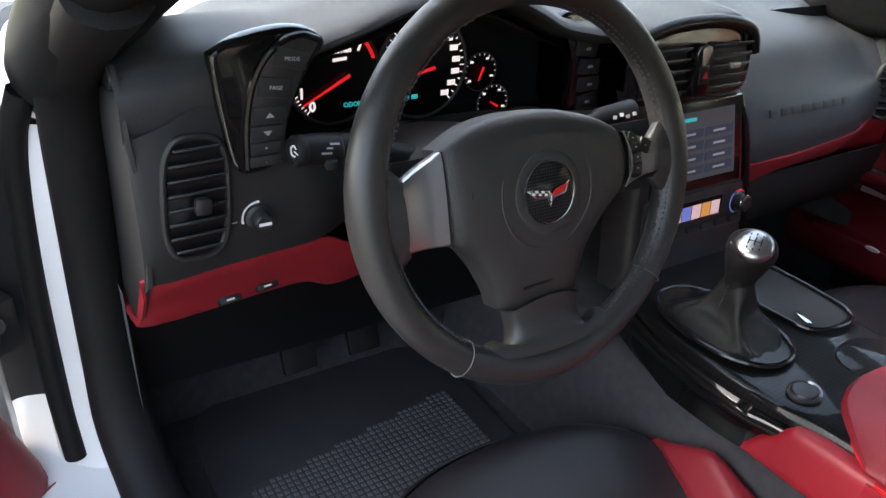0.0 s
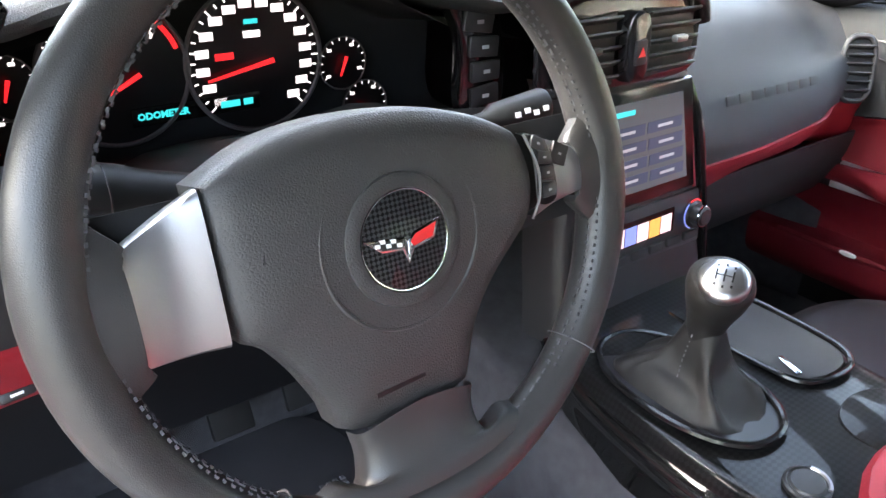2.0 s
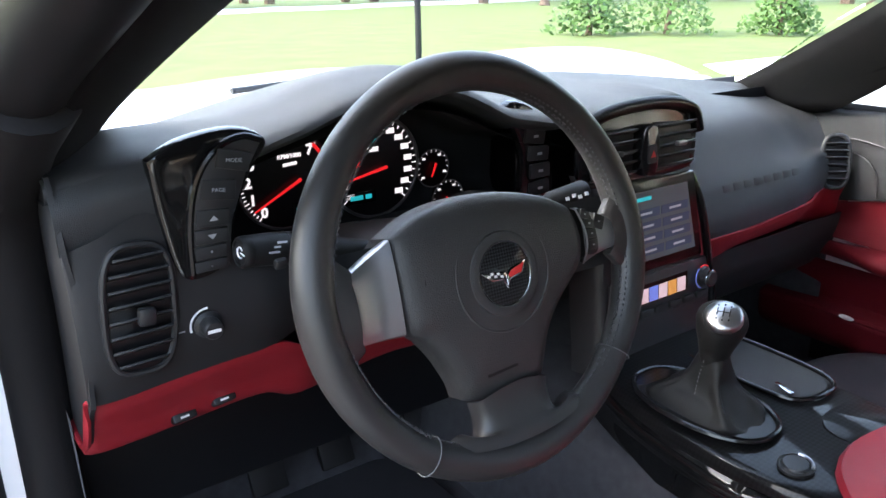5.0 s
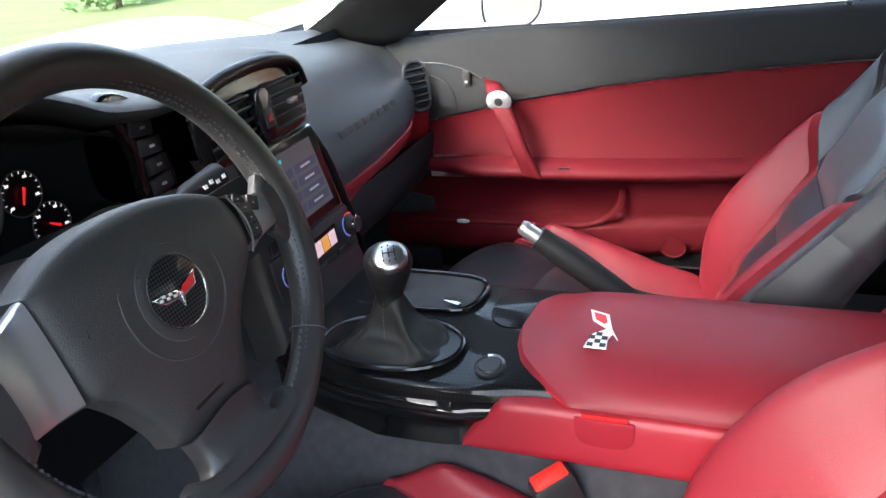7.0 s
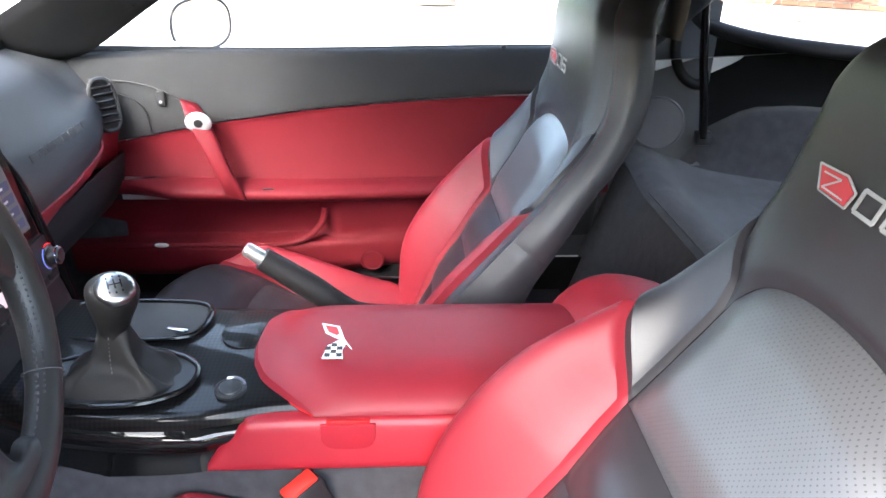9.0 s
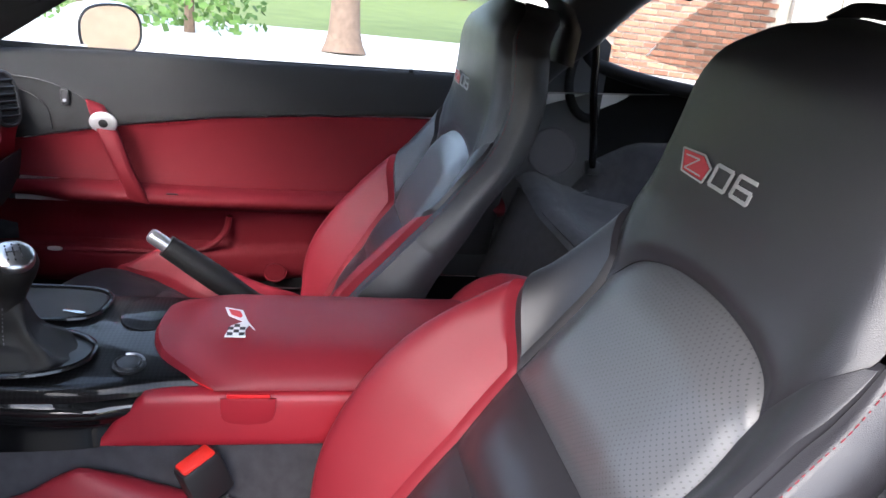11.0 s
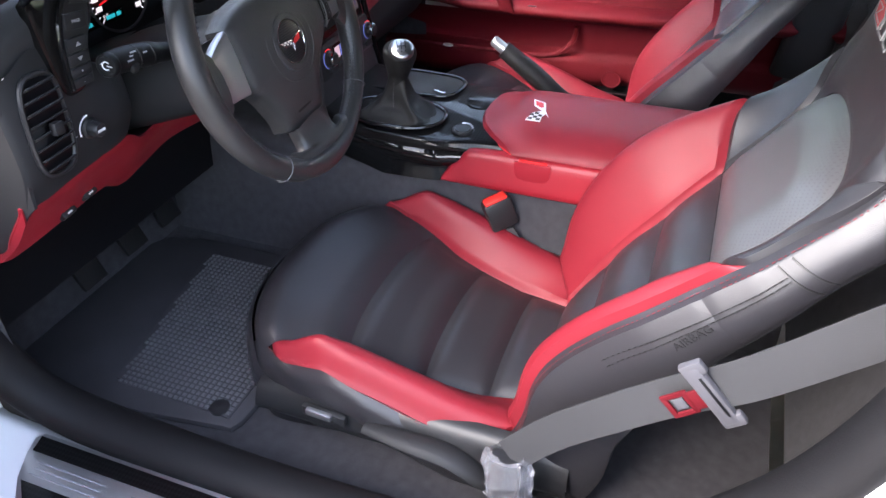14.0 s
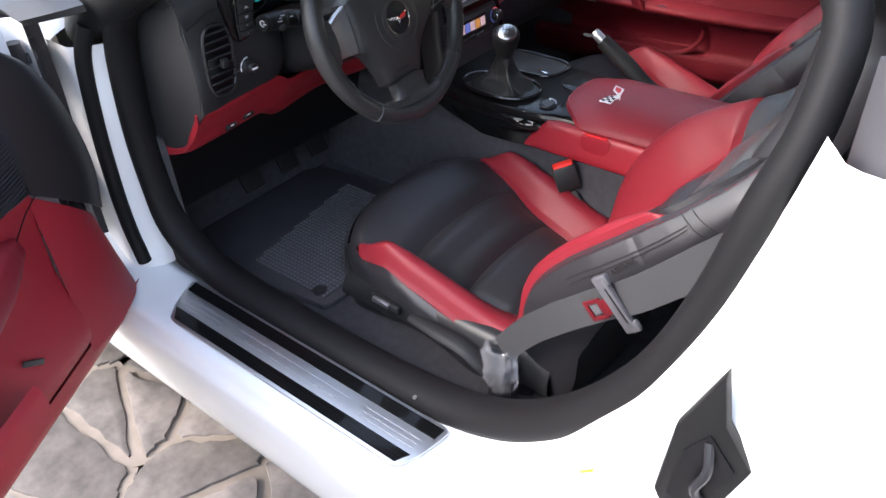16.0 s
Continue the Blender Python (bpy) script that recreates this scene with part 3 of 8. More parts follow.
    def strip(pts, w):
        """Thin bars along a polyline of badge points."""
        bars = []
        for (x0, y0), (x1, y1) in zip(pts, pts[1:]):
            d = math.hypot(x1 - x0, y1 - y0)
            nx, ny = -(y1 - y0) / d * w / 2, (x1 - x0) / d * w / 2
            bars.append(slab([(x0 - nx, y0 - ny), (x1 - nx, y1 - ny), (x1 + nx, y1 + ny), (x0 + nx, y0 + ny)], 0.0011, 0, m))
        return bars
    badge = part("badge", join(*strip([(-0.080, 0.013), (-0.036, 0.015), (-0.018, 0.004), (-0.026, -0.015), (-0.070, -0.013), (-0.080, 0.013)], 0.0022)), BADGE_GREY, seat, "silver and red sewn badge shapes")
    m2 = m @ Matrix.Translation((0, 0, 0.0002))
    part("badge_fill", slab([(-0.068, -0.011), (-0.028, -0.013), (-0.021, 0.003), (-0.037, 0.013), (-0.077, 0.0115)], 0.0008, 0, m2), BADGE_DULL, badge, "dull red fill")
    part("badge_line", join(*strip([(-0.070, 0.007), (-0.042, 0.008), (-0.066, -0.008), (-0.032, -0.009)], 0.0020)), BADGE_GREY, badge)
    for x in (0.004, 0.044):
        ring = [(x - 0.018, -0.012), (x + 0.010, -0.013), (x + 0.016, 0.011), (x - 0.012, 0.012), (x - 0.018, -0.012)] if x < 0.02 else [(x + 0.016, 0.011), (x - 0.012, 0.012), (x - 0.018, -0.012), (x + 0.010, -0.013), (x + 0.012, -0.001), (x - 0.014, 0.000)]
        part("badge_block", join(*strip(ring, 0.0042)), BADGE_GREY, badge)
    # Moulded word on the side.
    q = back(-1.17, 0.345) + Vector((-0.0030, 0, 0))
    if not LEAN[0]:
        part("side_lettering", lettering("AIRBAG", 0.014, basis(q, spine(0.375)[1], spine(0.375)[2])), SOFT_PLASTIC, seat, "moulded word on the seat side")
    return seat


seat = build_seat("black leather sports seat with red bolsters on the carpeted floor")
seat.location = (SEAT_X, 0.1, 0.36)
# The other seat stands more upright.
LEAN[:] = [radians(6), -0.017, -0.042, 0.0]
passenger_seat = build_seat("upright black leather sports seat with red bolsters on the carpeted floor")
passenger_seat.location = (0.405, 0.143, 0.345)

# ---- steering wheel ----
WC, WT = Vector((-0.366, 0.313, 0.888)), math.radians(17)
WM = basis(WC, (1, 0, 0), (0, math.sin(WT), math.cos(WT)))
WR = 0.1740


def build_wheel():
    wheel = thing("steering_wheel", WC, "black leather three-spoke steering wheel with silver spoke trims", "steering wheel")

    def W(x, y, z=0.0):
        return WM @ Vector((x, y, z))
    ring, seams = [], []
    for k in range(96):
        a = 2 * math.pi * k / 96
        thin = 0.0165 + 0.0012 * math.cos(4 * a)
        ring.append([W((WR + thin * math.cos(b)) * math.cos(a), (WR + thin * math.cos(b)) * math.sin(a), thin * math.sin(b)) for b in np.linspace(0, 2 * math.pi, 18, endpoint=False)])
    bm = sheet(ring + [ring[0]], True)
    bmesh.ops.remove_doubles(bm, verts=bm.verts[:], dist=1e-6)
    part("rim", bm, WHEEL_LEATHER, wheel)
    inner = [W((WR - 0.0158) * math.cos(a), (WR - 0.0158) * math.sin(a), 0.0055) for a in np.linspace(0, 2 * math.pi, 160)]
    part("stitching", stitches(inner, 0.0045, 0.003, 0.0008), STITCH, wheel, "grey thread stitching round the inner rim", kind="stuff")
    for a0, a1 in ((-50, 70), (118, 232)):
        for dz in (0.0085, 0.0020):
            lace = [W((WR - 0.0166 * math.cos(dz * 60)) * math.cos(a), (WR - 0.0166 * math.cos(dz * 60)) * math.sin(a), dz + 0.002) for a in np.radians(np.linspace(a0, a1, 90))]
            part("lacing", stitches(lace, 0.0022, 0.0032, 0.0011), STITCH_DARK, wheel, kind="stuff")
    for a in (math.radians(235), math.radians(318)):
        loop_pts = [W((WR + 0.0172 * math.cos(b)) * math.cos(a), (WR + 0.0172 * math.cos(b)) * math.sin(a), 0.0172 * math.sin(b)) for b in np.linspace(0, 2 * math.pi, 24, endpoint=False)]
        part("rim_seam", tube(loop_pts, 0.0007, 6, loop=True), STITCH, wheel)
    # Airbag cover.
    cover = [(-0.104, 0.045), (-0.073, 0.059), (-0.045, 0.065), (-0.008, 0.0668), (0.031, 0.063), (0.068, 0.053), (0.094, 0.040), (0.101, 0.033), (0.107, 0.012), (0.106, -0.006), (0.100, -0.020), (0.085, -0.034), (0.070, -0.048), (0.056, -0.066), (0.048, -0.084), (0.043, -0.106), (0.039, -0.117), (0.010, -0.1225), (-0.018, -0.1215), (-0.047, -0.114), (-0.052, -0.100), (-0.067, -0.071), (-0.085, -0.047), (-0.099, -0.036), (-0.1025, 0.005)]
    edge = cr(cover + [cover[0]], 73)[:-1]
    rows = []
    for t, z in ((1.0, -0.022), (1.0, -0.004), (0.985, 0.004), (0.95, 0.009), (0.85, 0.0125), (0.7, 0.0145), (0.5, 0.0155), (0.25, 0.016), (0.02, 0.016)):
        rows.append([W(p[0] * t, p[1] * t, z - 0.010 * (p[1] * t / 0.1) ** 2) for p in edge])
    part("airbag_cover", sheet(rows, True, True), COVER_SKIN, wheel, "moulded black airbag cover")
    HY = -0.0068
    part("cover_ring", tube([W(0.0515 * math.cos(a), HY + 0.0515 * math.sin(a), 0.0147 - 0.0035 * math.sin(a) ** 2) for a in np.linspace(0, 2 * math.pi, 64, endpoint=False)], 0.0015, 6, loop=True), COVER_SKIN, wheel)
    # Near-black bead paints the crease shade at the embossed ring's foot.
    part("groove_shade", tube([W(0.0532 * math.cos(a), HY + 0.0532 * math.sin(a), 0.0140 - 0.0035 * math.sin(a) ** 2) for a in np.linspace(0, 2 * math.pi, 64, endpoint=False)], 0.0008, 5, loop=True), GAUGE_FACE, wheel)
    part("hub_lip", spin([(0.0290, 0.0), (0.0295, 0.0042), (0.0330, 0.0048), (0.0375, 0.0030), (0.0385, 0.0)], WM @ pose(0, HY, 0.0136), 48), COVER_SKIN, wheel)
    hub = part("hub_disc", spin([(0.0285, 0.0), (0.0285, 0.0022), (0.0270, 0.0028), (0.0005, 0.0030)], WM @ pose(0, HY, 0.0136), 48), CARBON_HUB, wheel, "round carbon-weave hub disc")
    part("hub_ring", tube([W(0.0284 * math.cos(a), HY + 0.0284 * math.sin(a), 0.0166) for a in np.linspace(0, 2 * math.pi, 64, endpoint=False)], 0.0006, 6, loop=True), CHROME, hub)
    # Crossed flags as plain coloured shapes.
    fm = WM @ pose(0, 0, 0.0162)
    part("flag_frame", join(slab([(-0.0272, -0.0015), (-0.0165, -0.0105), (-0.0035, -0.0118), (-0.0003, -0.0203), (0.0008, -0.0080), (-0.0015, -0.0045), (-0.0110, -0.0033)], 0.0014, 0.0003, fm), slab([(-0.0003, -0.0203), (0.0041, -0.0130), (0.0187, -0.0098), (0.0237, 0.0010), (0.0050, -0.0033), (0.0008, -0.0080)], 0.0014, 0.0003, fm)), CHROME, hub, "chrome edged emblem shapes")
    fm2 = WM @ pose(0, 0, 0.0171)
    part("flag_red", slab([(0.0040, -0.0112), (0.0172, -0.0086), (0.0208, -0.0012), (0.0060, -0.0048), (0.0024, -0.0082)], 0.0009, 0, fm2), BADGE_RED, hub)
    part("flag_dark", slab([(-0.0240, -0.0028), (-0.0158, -0.0092), (-0.0048, -0.0105), (-0.0024, -0.0060), (-0.0110, -0.0046)], 0.0008, 0, fm2), BADGE_BLACK, hub)
    fm3 = WM @ pose(0, 0, 0.0180)
    checks = []
    for i in range(5):
        for j in range(2):
            if (i + j) % 2 == 0:
                x, y = -0.0205 + i * 0.0034, -0.0068 + j * 0.0024 - i * 0.0006
                checks.append(slab([(x, y), (x + 0.0030, y - 0.0004), (x + 0.0030, y + 0.0018), (x, y + 0.0022)], 0.0004, 0, fm3))
    part("flag_check", join(*checks), BADGE_WHITE, hub)
    # Side spokes.
    for sgn in (-1, 1):
        x0 = 0.1035 if sgn < 0 else 0.1065
        sec = []
        for x in (x0, x0 + 0.018, 0.138, 0.148):
            t = (x - x0) / (0.148 - x0)
            lo, hi = (-0.0365 + 0.002 * t, 0.0435 - 0.022 * t) if sgn < 0 else (-0.0195 + 0.008 * t, 0.034 - 0.016 * t)
            cy, hy = (lo + hi) / 2, (hi - lo) / 2
            z = 0.006 - 0.004 * math.sin(math.pi * t)
            sec.append([W(sgn * x, cy + hy * c, z + 0.007 * s - 0.004) for c, s in ((1, -1), (1, 0.55), (0.8, 0.85), (0, 1.0), (-0.8, 0.85), (-1, 0.55), (-1, -1))])
        spoke = part("side_spoke", loft(sec, 18, 12), SILVER, wheel, "satin silver spoke trim")
        sec = []
        for x, lo, hi in ((0.144, -0.034, 0.020), (0.151, -0.038, 0.024), (0.160, -0.045, 0.034), (0.172, -0.056, 0.048)) if sgn < 0 else ((0.144, -0.014, 0.018), (0.151, -0.018, 0.022), (0.160, -0.028, 0.032), (0.172, -0.042, 0.046)):
            cy, hy = (lo + hi) / 2, (hi - lo) / 2
            sec.append([W(sgn * (x - 0.010 * abs(c) ** 3 * (x > 0.15)), cy + hy * c, 0.006 + 0.006 * s) for c, s in ((1, -1.6), (1, 0), (0.6, 0.9), (0, 1.1), (-0.6, 0.9), (-1, 0), (-1, -1.6))])
        part("spoke_root", loft(sec, 18, 10), WHEEL_LEATHER, wheel)
        web = [[W(sgn * x, 0.004 + dy, -0.010 - 0.004 * abs(dy / 0.04)) for dy in (-0.035, -0.018, 0, 0.018, 0.035)] for x in (0.07, 0.11, 0.16)]
        part("spoke_back", loft(web, 10, 10, thick=0.006), PLASTIC, wheel)
    strip = cr([(0.1035, 0.0335, 0), (0.1155, 0.0300, 0), (0.1225, 0.0130, 0), (0.1225, -0.0105, 0), (0.1085, -0.0115, 0), (0.1085, 0.0120, 0), (0.1035, 0.0335, 0)], 30)[:-1]
    part("button_strip", slab([q[:2] for q in strip], 0.0030, 0.0008, WM @ pose(0, 0, 0.0070)), GAUGE_FACE, wheel, "black strip that holds the buttons")
    for x, y, w, h, a in ((0.1105, 0.0268, 0.0125, 0.0078, -24), (0.1145, 0.0172, 0.0125, 0.0082, -12), (0.1160, 0.0070, 0.0125, 0.0086, -4), (0.1160, -0.0040, 0.0125, 0.0092, 0), (0.1325, 0.0160, 0.0150, 0.0140, -26)):
        up = 0.0050 if x > 0.12 else 0.0100
        b = part("wheel_button", rbox((w, h, 0.0030), 0.0010, WM @ pose(x, y, up, 0, 4, a)), PLASTIC, wheel, "black steering wheel button")
        part("button_mark", rbox((0.0026, 0.0014, 0.0004), 0, WM @ pose(x, y, up + 0.0016, 0, 4, a)), GREY_INK, b)
    part("spoke_edge", tube([W(x, y, z) for x, y, z in ((0.101, 0.034, 0.009), (0.1075, 0.012, 0.0115), (0.1065, -0.006, 0.0115), (0.1005, -0.020, 0.009))], 0.0010, 6, 14), SILVER, wheel)
    # Bottom spoke.
    sec = []
    for y, w, z in ((-0.106, 0.044, 0.000), (-0.122, 0.042, 0.000), (-0.138, 0.047, 0.003), (-0.150, 0.062, 0.007), (-0.158, 0.085, 0.008)):
        sec.append([W(w * c, y - (0.010 * abs(c) ** 2 if y > -0.14 else -0.012 * abs(c) ** 2), z + 0.010 * s - 0.004) for c, s in ((-1, -1), (-0.92, 0.4), (-0.5, 1.0), (0, 1.1), (0.5, 1.0), (0.92, 0.4), (1, -1))])
    part("bottom_spoke", loft(sec, 20, 16), WHEEL_LEATHER, wheel)
    for sgn in (-1, 1):
        part("horn_mark", slab([(-0.006, -0.003), (0.004, -0.004), (0.007, 0.003), (-0.004, 0.003)], 0.0006, 0, WM @ pose(sgn * 0.076, 0.004, 0.0128)), GAUGE_FACE, wheel)
    part("cover_lettering", slab([(-0.017, -0.0012), (0.017, 0.0003), (0.017, 0.003), (-0.017, 0.0015)], 0.0005, 0, WM @ pose(-0.012, -0.094, 0.0050)), GAUGE_FACE, wheel)
    # Column behind the hub.
    part("column_boss", tube([W(0, 0, -0.02), W(0, 0.0, -0.05), W(0, 0.004, -0.09)], [0.07, 0.055, 0.05], 24), PLASTIC, wheel)
    return wheel


build_wheel()


def build_column():
    col = thing("steering_column", (-0.366, 0.45, 0.80), "black plastic steering column shroud with two stalks", "steering column")
    ax = Vector((0, 0.956, -0.292))
    sec = []
    for d, w, h in ((0.075, 0.075, 0.05), (0.10, 0.088, 0.058), (0.15, 0.095, 0.062), (0.24, 0.10, 0.065), (0.33, 0.10, 0.065)):
        c = WC + ax * d + Vector((0, 0, 0.0))
        sec.append([(c.x + w * q, c.y, c.z - 0.012 + h * r) for q, r in oval(0, 0, 1, 1, 16, 2.8)])
    part("shroud", loft(sec, 28, 16, True, True), SOFT_PLASTIC, col)
    # Left stalk with the cruise switch, right stalk with the wiper switch.
    p = [(-0.425, 0.43, 0.880), (-0.455, 0.43, 0.888), (-0.470, 0.43, 0.892), (-0.484, 0.43, 0.896), (-0.510, 0.43, 0.902), (-0.536, 0.43, 0.9055), (-0.548, 0.43, 0.9065)]
    lever = part("stalk", tube(p, [0.0115, 0.0122, 0.0130, 0.0150, 0.0152, 0.0148, 0.0142], 20, 24), LATCH_BLACK, col, "black indicator and cruise stalk")
    cap_m = Matrix.Translation((-0.546, 0.43, 0.9063)) @ Vector((-1, -0.12, 0.10)).to_track_quat('Z', 'Y').to_matrix().to_4x4()
    cap = part("stalk_cap", spin([(0.0140, 0.0), (0.0148, 0.002), (0.0146, 0.008), (0.0128, 0.0105), (0.0108, 0.0105), (0.0102, 0.0088), (0.0005, 0.0088)], cap_m, 28), LATCH_BLACK, lever, "round end button with a white symbol")
    part("stalk_mark", tube([cap_m @ Vector((0.0048 * math.cos(a), 0.0048 * math.sin(a), 0.0092)) for a in np.linspace(0.6, 5.4, 16)], 0.0008, 5), WHITE_INK, cap)
    part("stalk_mark", tube([cap_m @ Vector((0.0012, 0.0, 0.0092)), cap_m @ Vector((0.0078, -0.001, 0.0092))], 0.0008, 5), WHITE_INK, cap)
    part("stalk_mark", tube([cap_m @ Vector((-0.0062, 0.0015, 0.0092)), cap_m @ Vector((-0.0042, 0.0025, 0.0092))], 0.0008, 5), WHITE_INK, cap)
    part("stalk_switch", rbox((0.012, 0.008, 0.011), 0.003, pose(-0.524, 0.4170, 0.8945, 20, 0, 0)), SOFT_PLASTIC, lever, "small slide switch on the stalk")
    for x, z in ((-0.5115, 0.9022), (-0.4880, 0.8970)):
        part("stalk_ring", tube([(x, 0.43 + 0.0152 * math.cos(a), z + 0.0152 * math.sin(a)) for a in np.linspace(0, 2 * math.pi, 24, endpoint=False)], 0.0008, 5, loop=True), GAUGE_FACE, lever)
    for x, z, w in ((-0.5290, 0.9060, 0.010), (-0.5255, 0.9100, 0.006), (-0.5200, 0.9130, 0.009), (-0.5030, 0.9070, 0.006), (-0.5020, 0.8955, 0.007), (-0.5030, 0.8890, 0.005)):
        part("stalk_ink", rbox((w, 0.0008, 0.0018), 0, pose(x, 0.4150 + 30 * (z - 0.9035) ** 2, z, -60 * (z - 0.9035) / 0.015, 6, 0)), GREY_INK, lever)
    p = [(-0.28, 0.415, 0.888), (-0.24, 0.412, 0.893), (-0.215, 0.410, 0.896), (-0.207, 0.409, 0.8975), (-0.163, 0.403, 0.9035), (-0.160, 0.4025, 0.904)]
    lever = part("stalk", tube(p, [0.007, 0.0075, 0.0080, 0.0120, 0.0135, 0.0120], 18), LATCH_BLACK, col, "black wiper stalk with white marks")
    for k in range(4):
        part("stalk_ink", rbox((0.005, 0.001, 0.004), 0, pose(-0.196 + k * 0.0085, 0.3935 - 0.0012 * k, 0.903 + 0.0025 * (k % 2), -20, 0, 0)), WHITE_INK, lever)
    part("ignition_boss", spin([(0.020, 0.0), (0.020, 0.02), (0.016, 0.026)], Matrix.Translation((-0.275, 0.46, 0.795)) @ Vector((0.1, -1, 0.1)).to_track_quat('Z', 'Y').to_matrix().to_4x4(), 20), SOFT_PLASTIC, col)
    return col


build_column()


# ---- dashboard ----
def build_dash():
    dash = thing("dashboard", (0, 0.6, 0.7), "black padded dashboard with red lower trim and carbon accents", "dashboard")
    # Upper pad: from the windscreen's foot to the front roll.
    wind = lambda x: (interp(abs(x), (0, 0.3, 0.5, 0.6, 0.7), (1.14, 1.08, 0.93, 0.80, 0.66)), interp(abs(x), (0, 0.3, 0.5, 0.6, 0.7), (0.955, 0.95, 0.94, 0.93, 0.925)))
    xs = (-0.692, -0.64, -0.58, -0.52, -0.49, -0.46, -0.43, -0.40, -0.34, -0.28, -0.235, -0.20, -0.165, -0.135, -0.10, 0.0, 0.09, 0.13, 0.17, 0.25, 0.36, 0.47, 0.56, 0.62, 0.665, 0.70)
    rows = []
    for x in xs:
        yw, zw = wind(x)
        if x < -0.13:
            zh = interp(x, (-0.692, -0.62, -0.54, -0.515, -0.487, -0.458, -0.435, -0.395, -0.346, -0.28, -0.249, -0.217, -0.19, -0.13), (0.985, 1.000, 0.998, 0.998, 1.005, 1.012, 1.020, 1.030, 1.037, 1.030, 1.019, 1.002, 0.990, 0.982))
            yf = interp(x, (-0.692, -0.62, -0.52, -0.35, -0.20, -0.13), (0.475, 0.47, 0.475, 0.485, 0.485, 0.475))
            prof = [(yw, zw), (yw * 0.6 + yf * 0.4, zw * 0.55 + zh * 0.45 + 0.008), (yf + 0.10, zh + 0.004), (yf + 0.035, zh), (yf + 0.004, zh - 0.008), (yf, zh - 0.018), (yf + 0.02, zh - 0.027), (yf + 0.09, zh - 0.035)]
        elif x < 0.13:
            zh = 0.984 - 0.008 * (x / 0.12) ** 2
            prof = [(yw, zw), (0.92, 0.968), (0.72, 0.982), (0.56, 0.988), (0.475, zh), (0.462, zh - 0.008), (0.468, zh - 0.016), (0.52, zh - 0.02)]
        else:
            e = smooth(0.13, 0.2, x)
            g = smooth(0.5, 0.68, x)
            zt = interp(x, (0.13, 0.2, 0.36, 0.56, 0.67), (0.965, 0.962, 0.95, 0.925, 0.912))
            yb = interp(x, (0.13, 0.3, 0.5, 0.58, 0.62, 0.66, 0.70), (0.462, 0.462, 0.486, 0.515, 0.520, 0.510, 0.495))
            top_y = min(yw - 0.02, 0.74 - 0.05 * g)
            prof = [(yw, zw), (0.5 * (yw + top_y), 0.5 * (zw + zt) + 0.006), (top_y, zt), (yb + 0.10, zt - 0.035), (yb + 0.045, zt - 0.09), (yb + 0.015, 0.825), (yb + 0.002, 0.785), (yb + 0.004, 0.757)]
        rows.append([(x, y, z) for y, z in prof])
    part("upper_pad", loft(rows, 40, 96), DASH_SKIN, dash, "grained black upper dash pad")
    rows = [[(x, 0.470, interp(x, (-0.69, -0.58), (0.985, 1.008)) - 0.012), (x, 0.458, interp(x, (-0.69, -0.62, -0.58), (0.955, 0.972, 0.97))), (x, 0.462, interp(x, (-0.69, -0.62, -0.58), (0.922, 0.944, 0.94)))] for x in (-0.691, -0.684, -0.65, -0.61, -0.58)]
    part("upper_corner", loft(rows, 10, 12), DASH_SKIN, dash, "grained black upper corner of the dash")
    # Added near-black sheet; fills the gaps in place of the dark inside.
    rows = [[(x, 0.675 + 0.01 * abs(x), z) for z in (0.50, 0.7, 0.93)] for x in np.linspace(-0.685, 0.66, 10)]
    part("gap_filler", sheet(rows), GAUGE_FACE, dash, "near-black filler sheet behind the dash gaps")
    # Left end: face round the vent, closing panel at the door.
    rows = []
    for x, tilt in ((-0.690, 0.0), (-0.684, -0.004), (-0.66, -0.006), (-0.62, -0.002), (-0.57, 0.0), (-0.52, 0.006), (-0.48, 0.03), (-0.44, 0.07), (-0.38, 0.10), (-0.30, 0.10), (-0.22, 0.07), (-0.16, 0.03), (-0.11, 0.01)):
        zt = interp(x, (-0.69, -0.62, -0.60, -0.45, -0.11), (0.925, 0.948, 0.93, 0.86, 0.88))
        zb = interp(x, (-0.69, -0.55, -0.48, -0.3, -0.11), (0.782, 0.788, 0.785, 0.76, 0.74))
        rows.append([(x, 0.462 + tilt, zt), (x, 0.456 + tilt, zt * 0.7 + zb * 0.3), (x, 0.455 + tilt, zt * 0.3 + zb * 0.7), (x, 0.468 + tilt, zb)])
    part("face_panel", loft(rows, 12, 50), SOFT_PLASTIC, dash, "satin black lower dash face")
    rows = []
    for y, zt, zb in ((0.455, 0.928, 0.785), (0.475, 0.985, 0.768), (0.53, 0.985, 0.705), (0.57, 0.975, 0.685), (0.65, 0.945, 0.668), (0.72, 0.93, 0.67)):
        rows.append([(-0.690 + 0.004 * math.sin(3.14 * t), y, zb + (zt - zb) * t) for t in (0, 0.25, 0.5, 0.75, 1)])
    part("end_panel", loft(rows, 12, 16, thick=0.004), SOFT_PLASTIC, dash, "plain dark end panel facing the door")
    # Red lower trim.
    rows = []
    for x in (-0.693, -0.685, -0.66, -0.60, -0.54, -0.50, -0.46, -0.40, -0.30, -0.20, -0.12):
        k = interp(x, (-0.693, -0.685, -0.64, -0.5, -0.46, -0.3, -0.12), (0.010, 0.004, 0, 0.012, 0.03, 0.07, 0.06))
        zt = interp(x, (-0.69, -0.55, -0.49, -0.46, -0.3, -0.12), (0.780, 0.786, 0.782, 0.758, 0.748, 0.738))
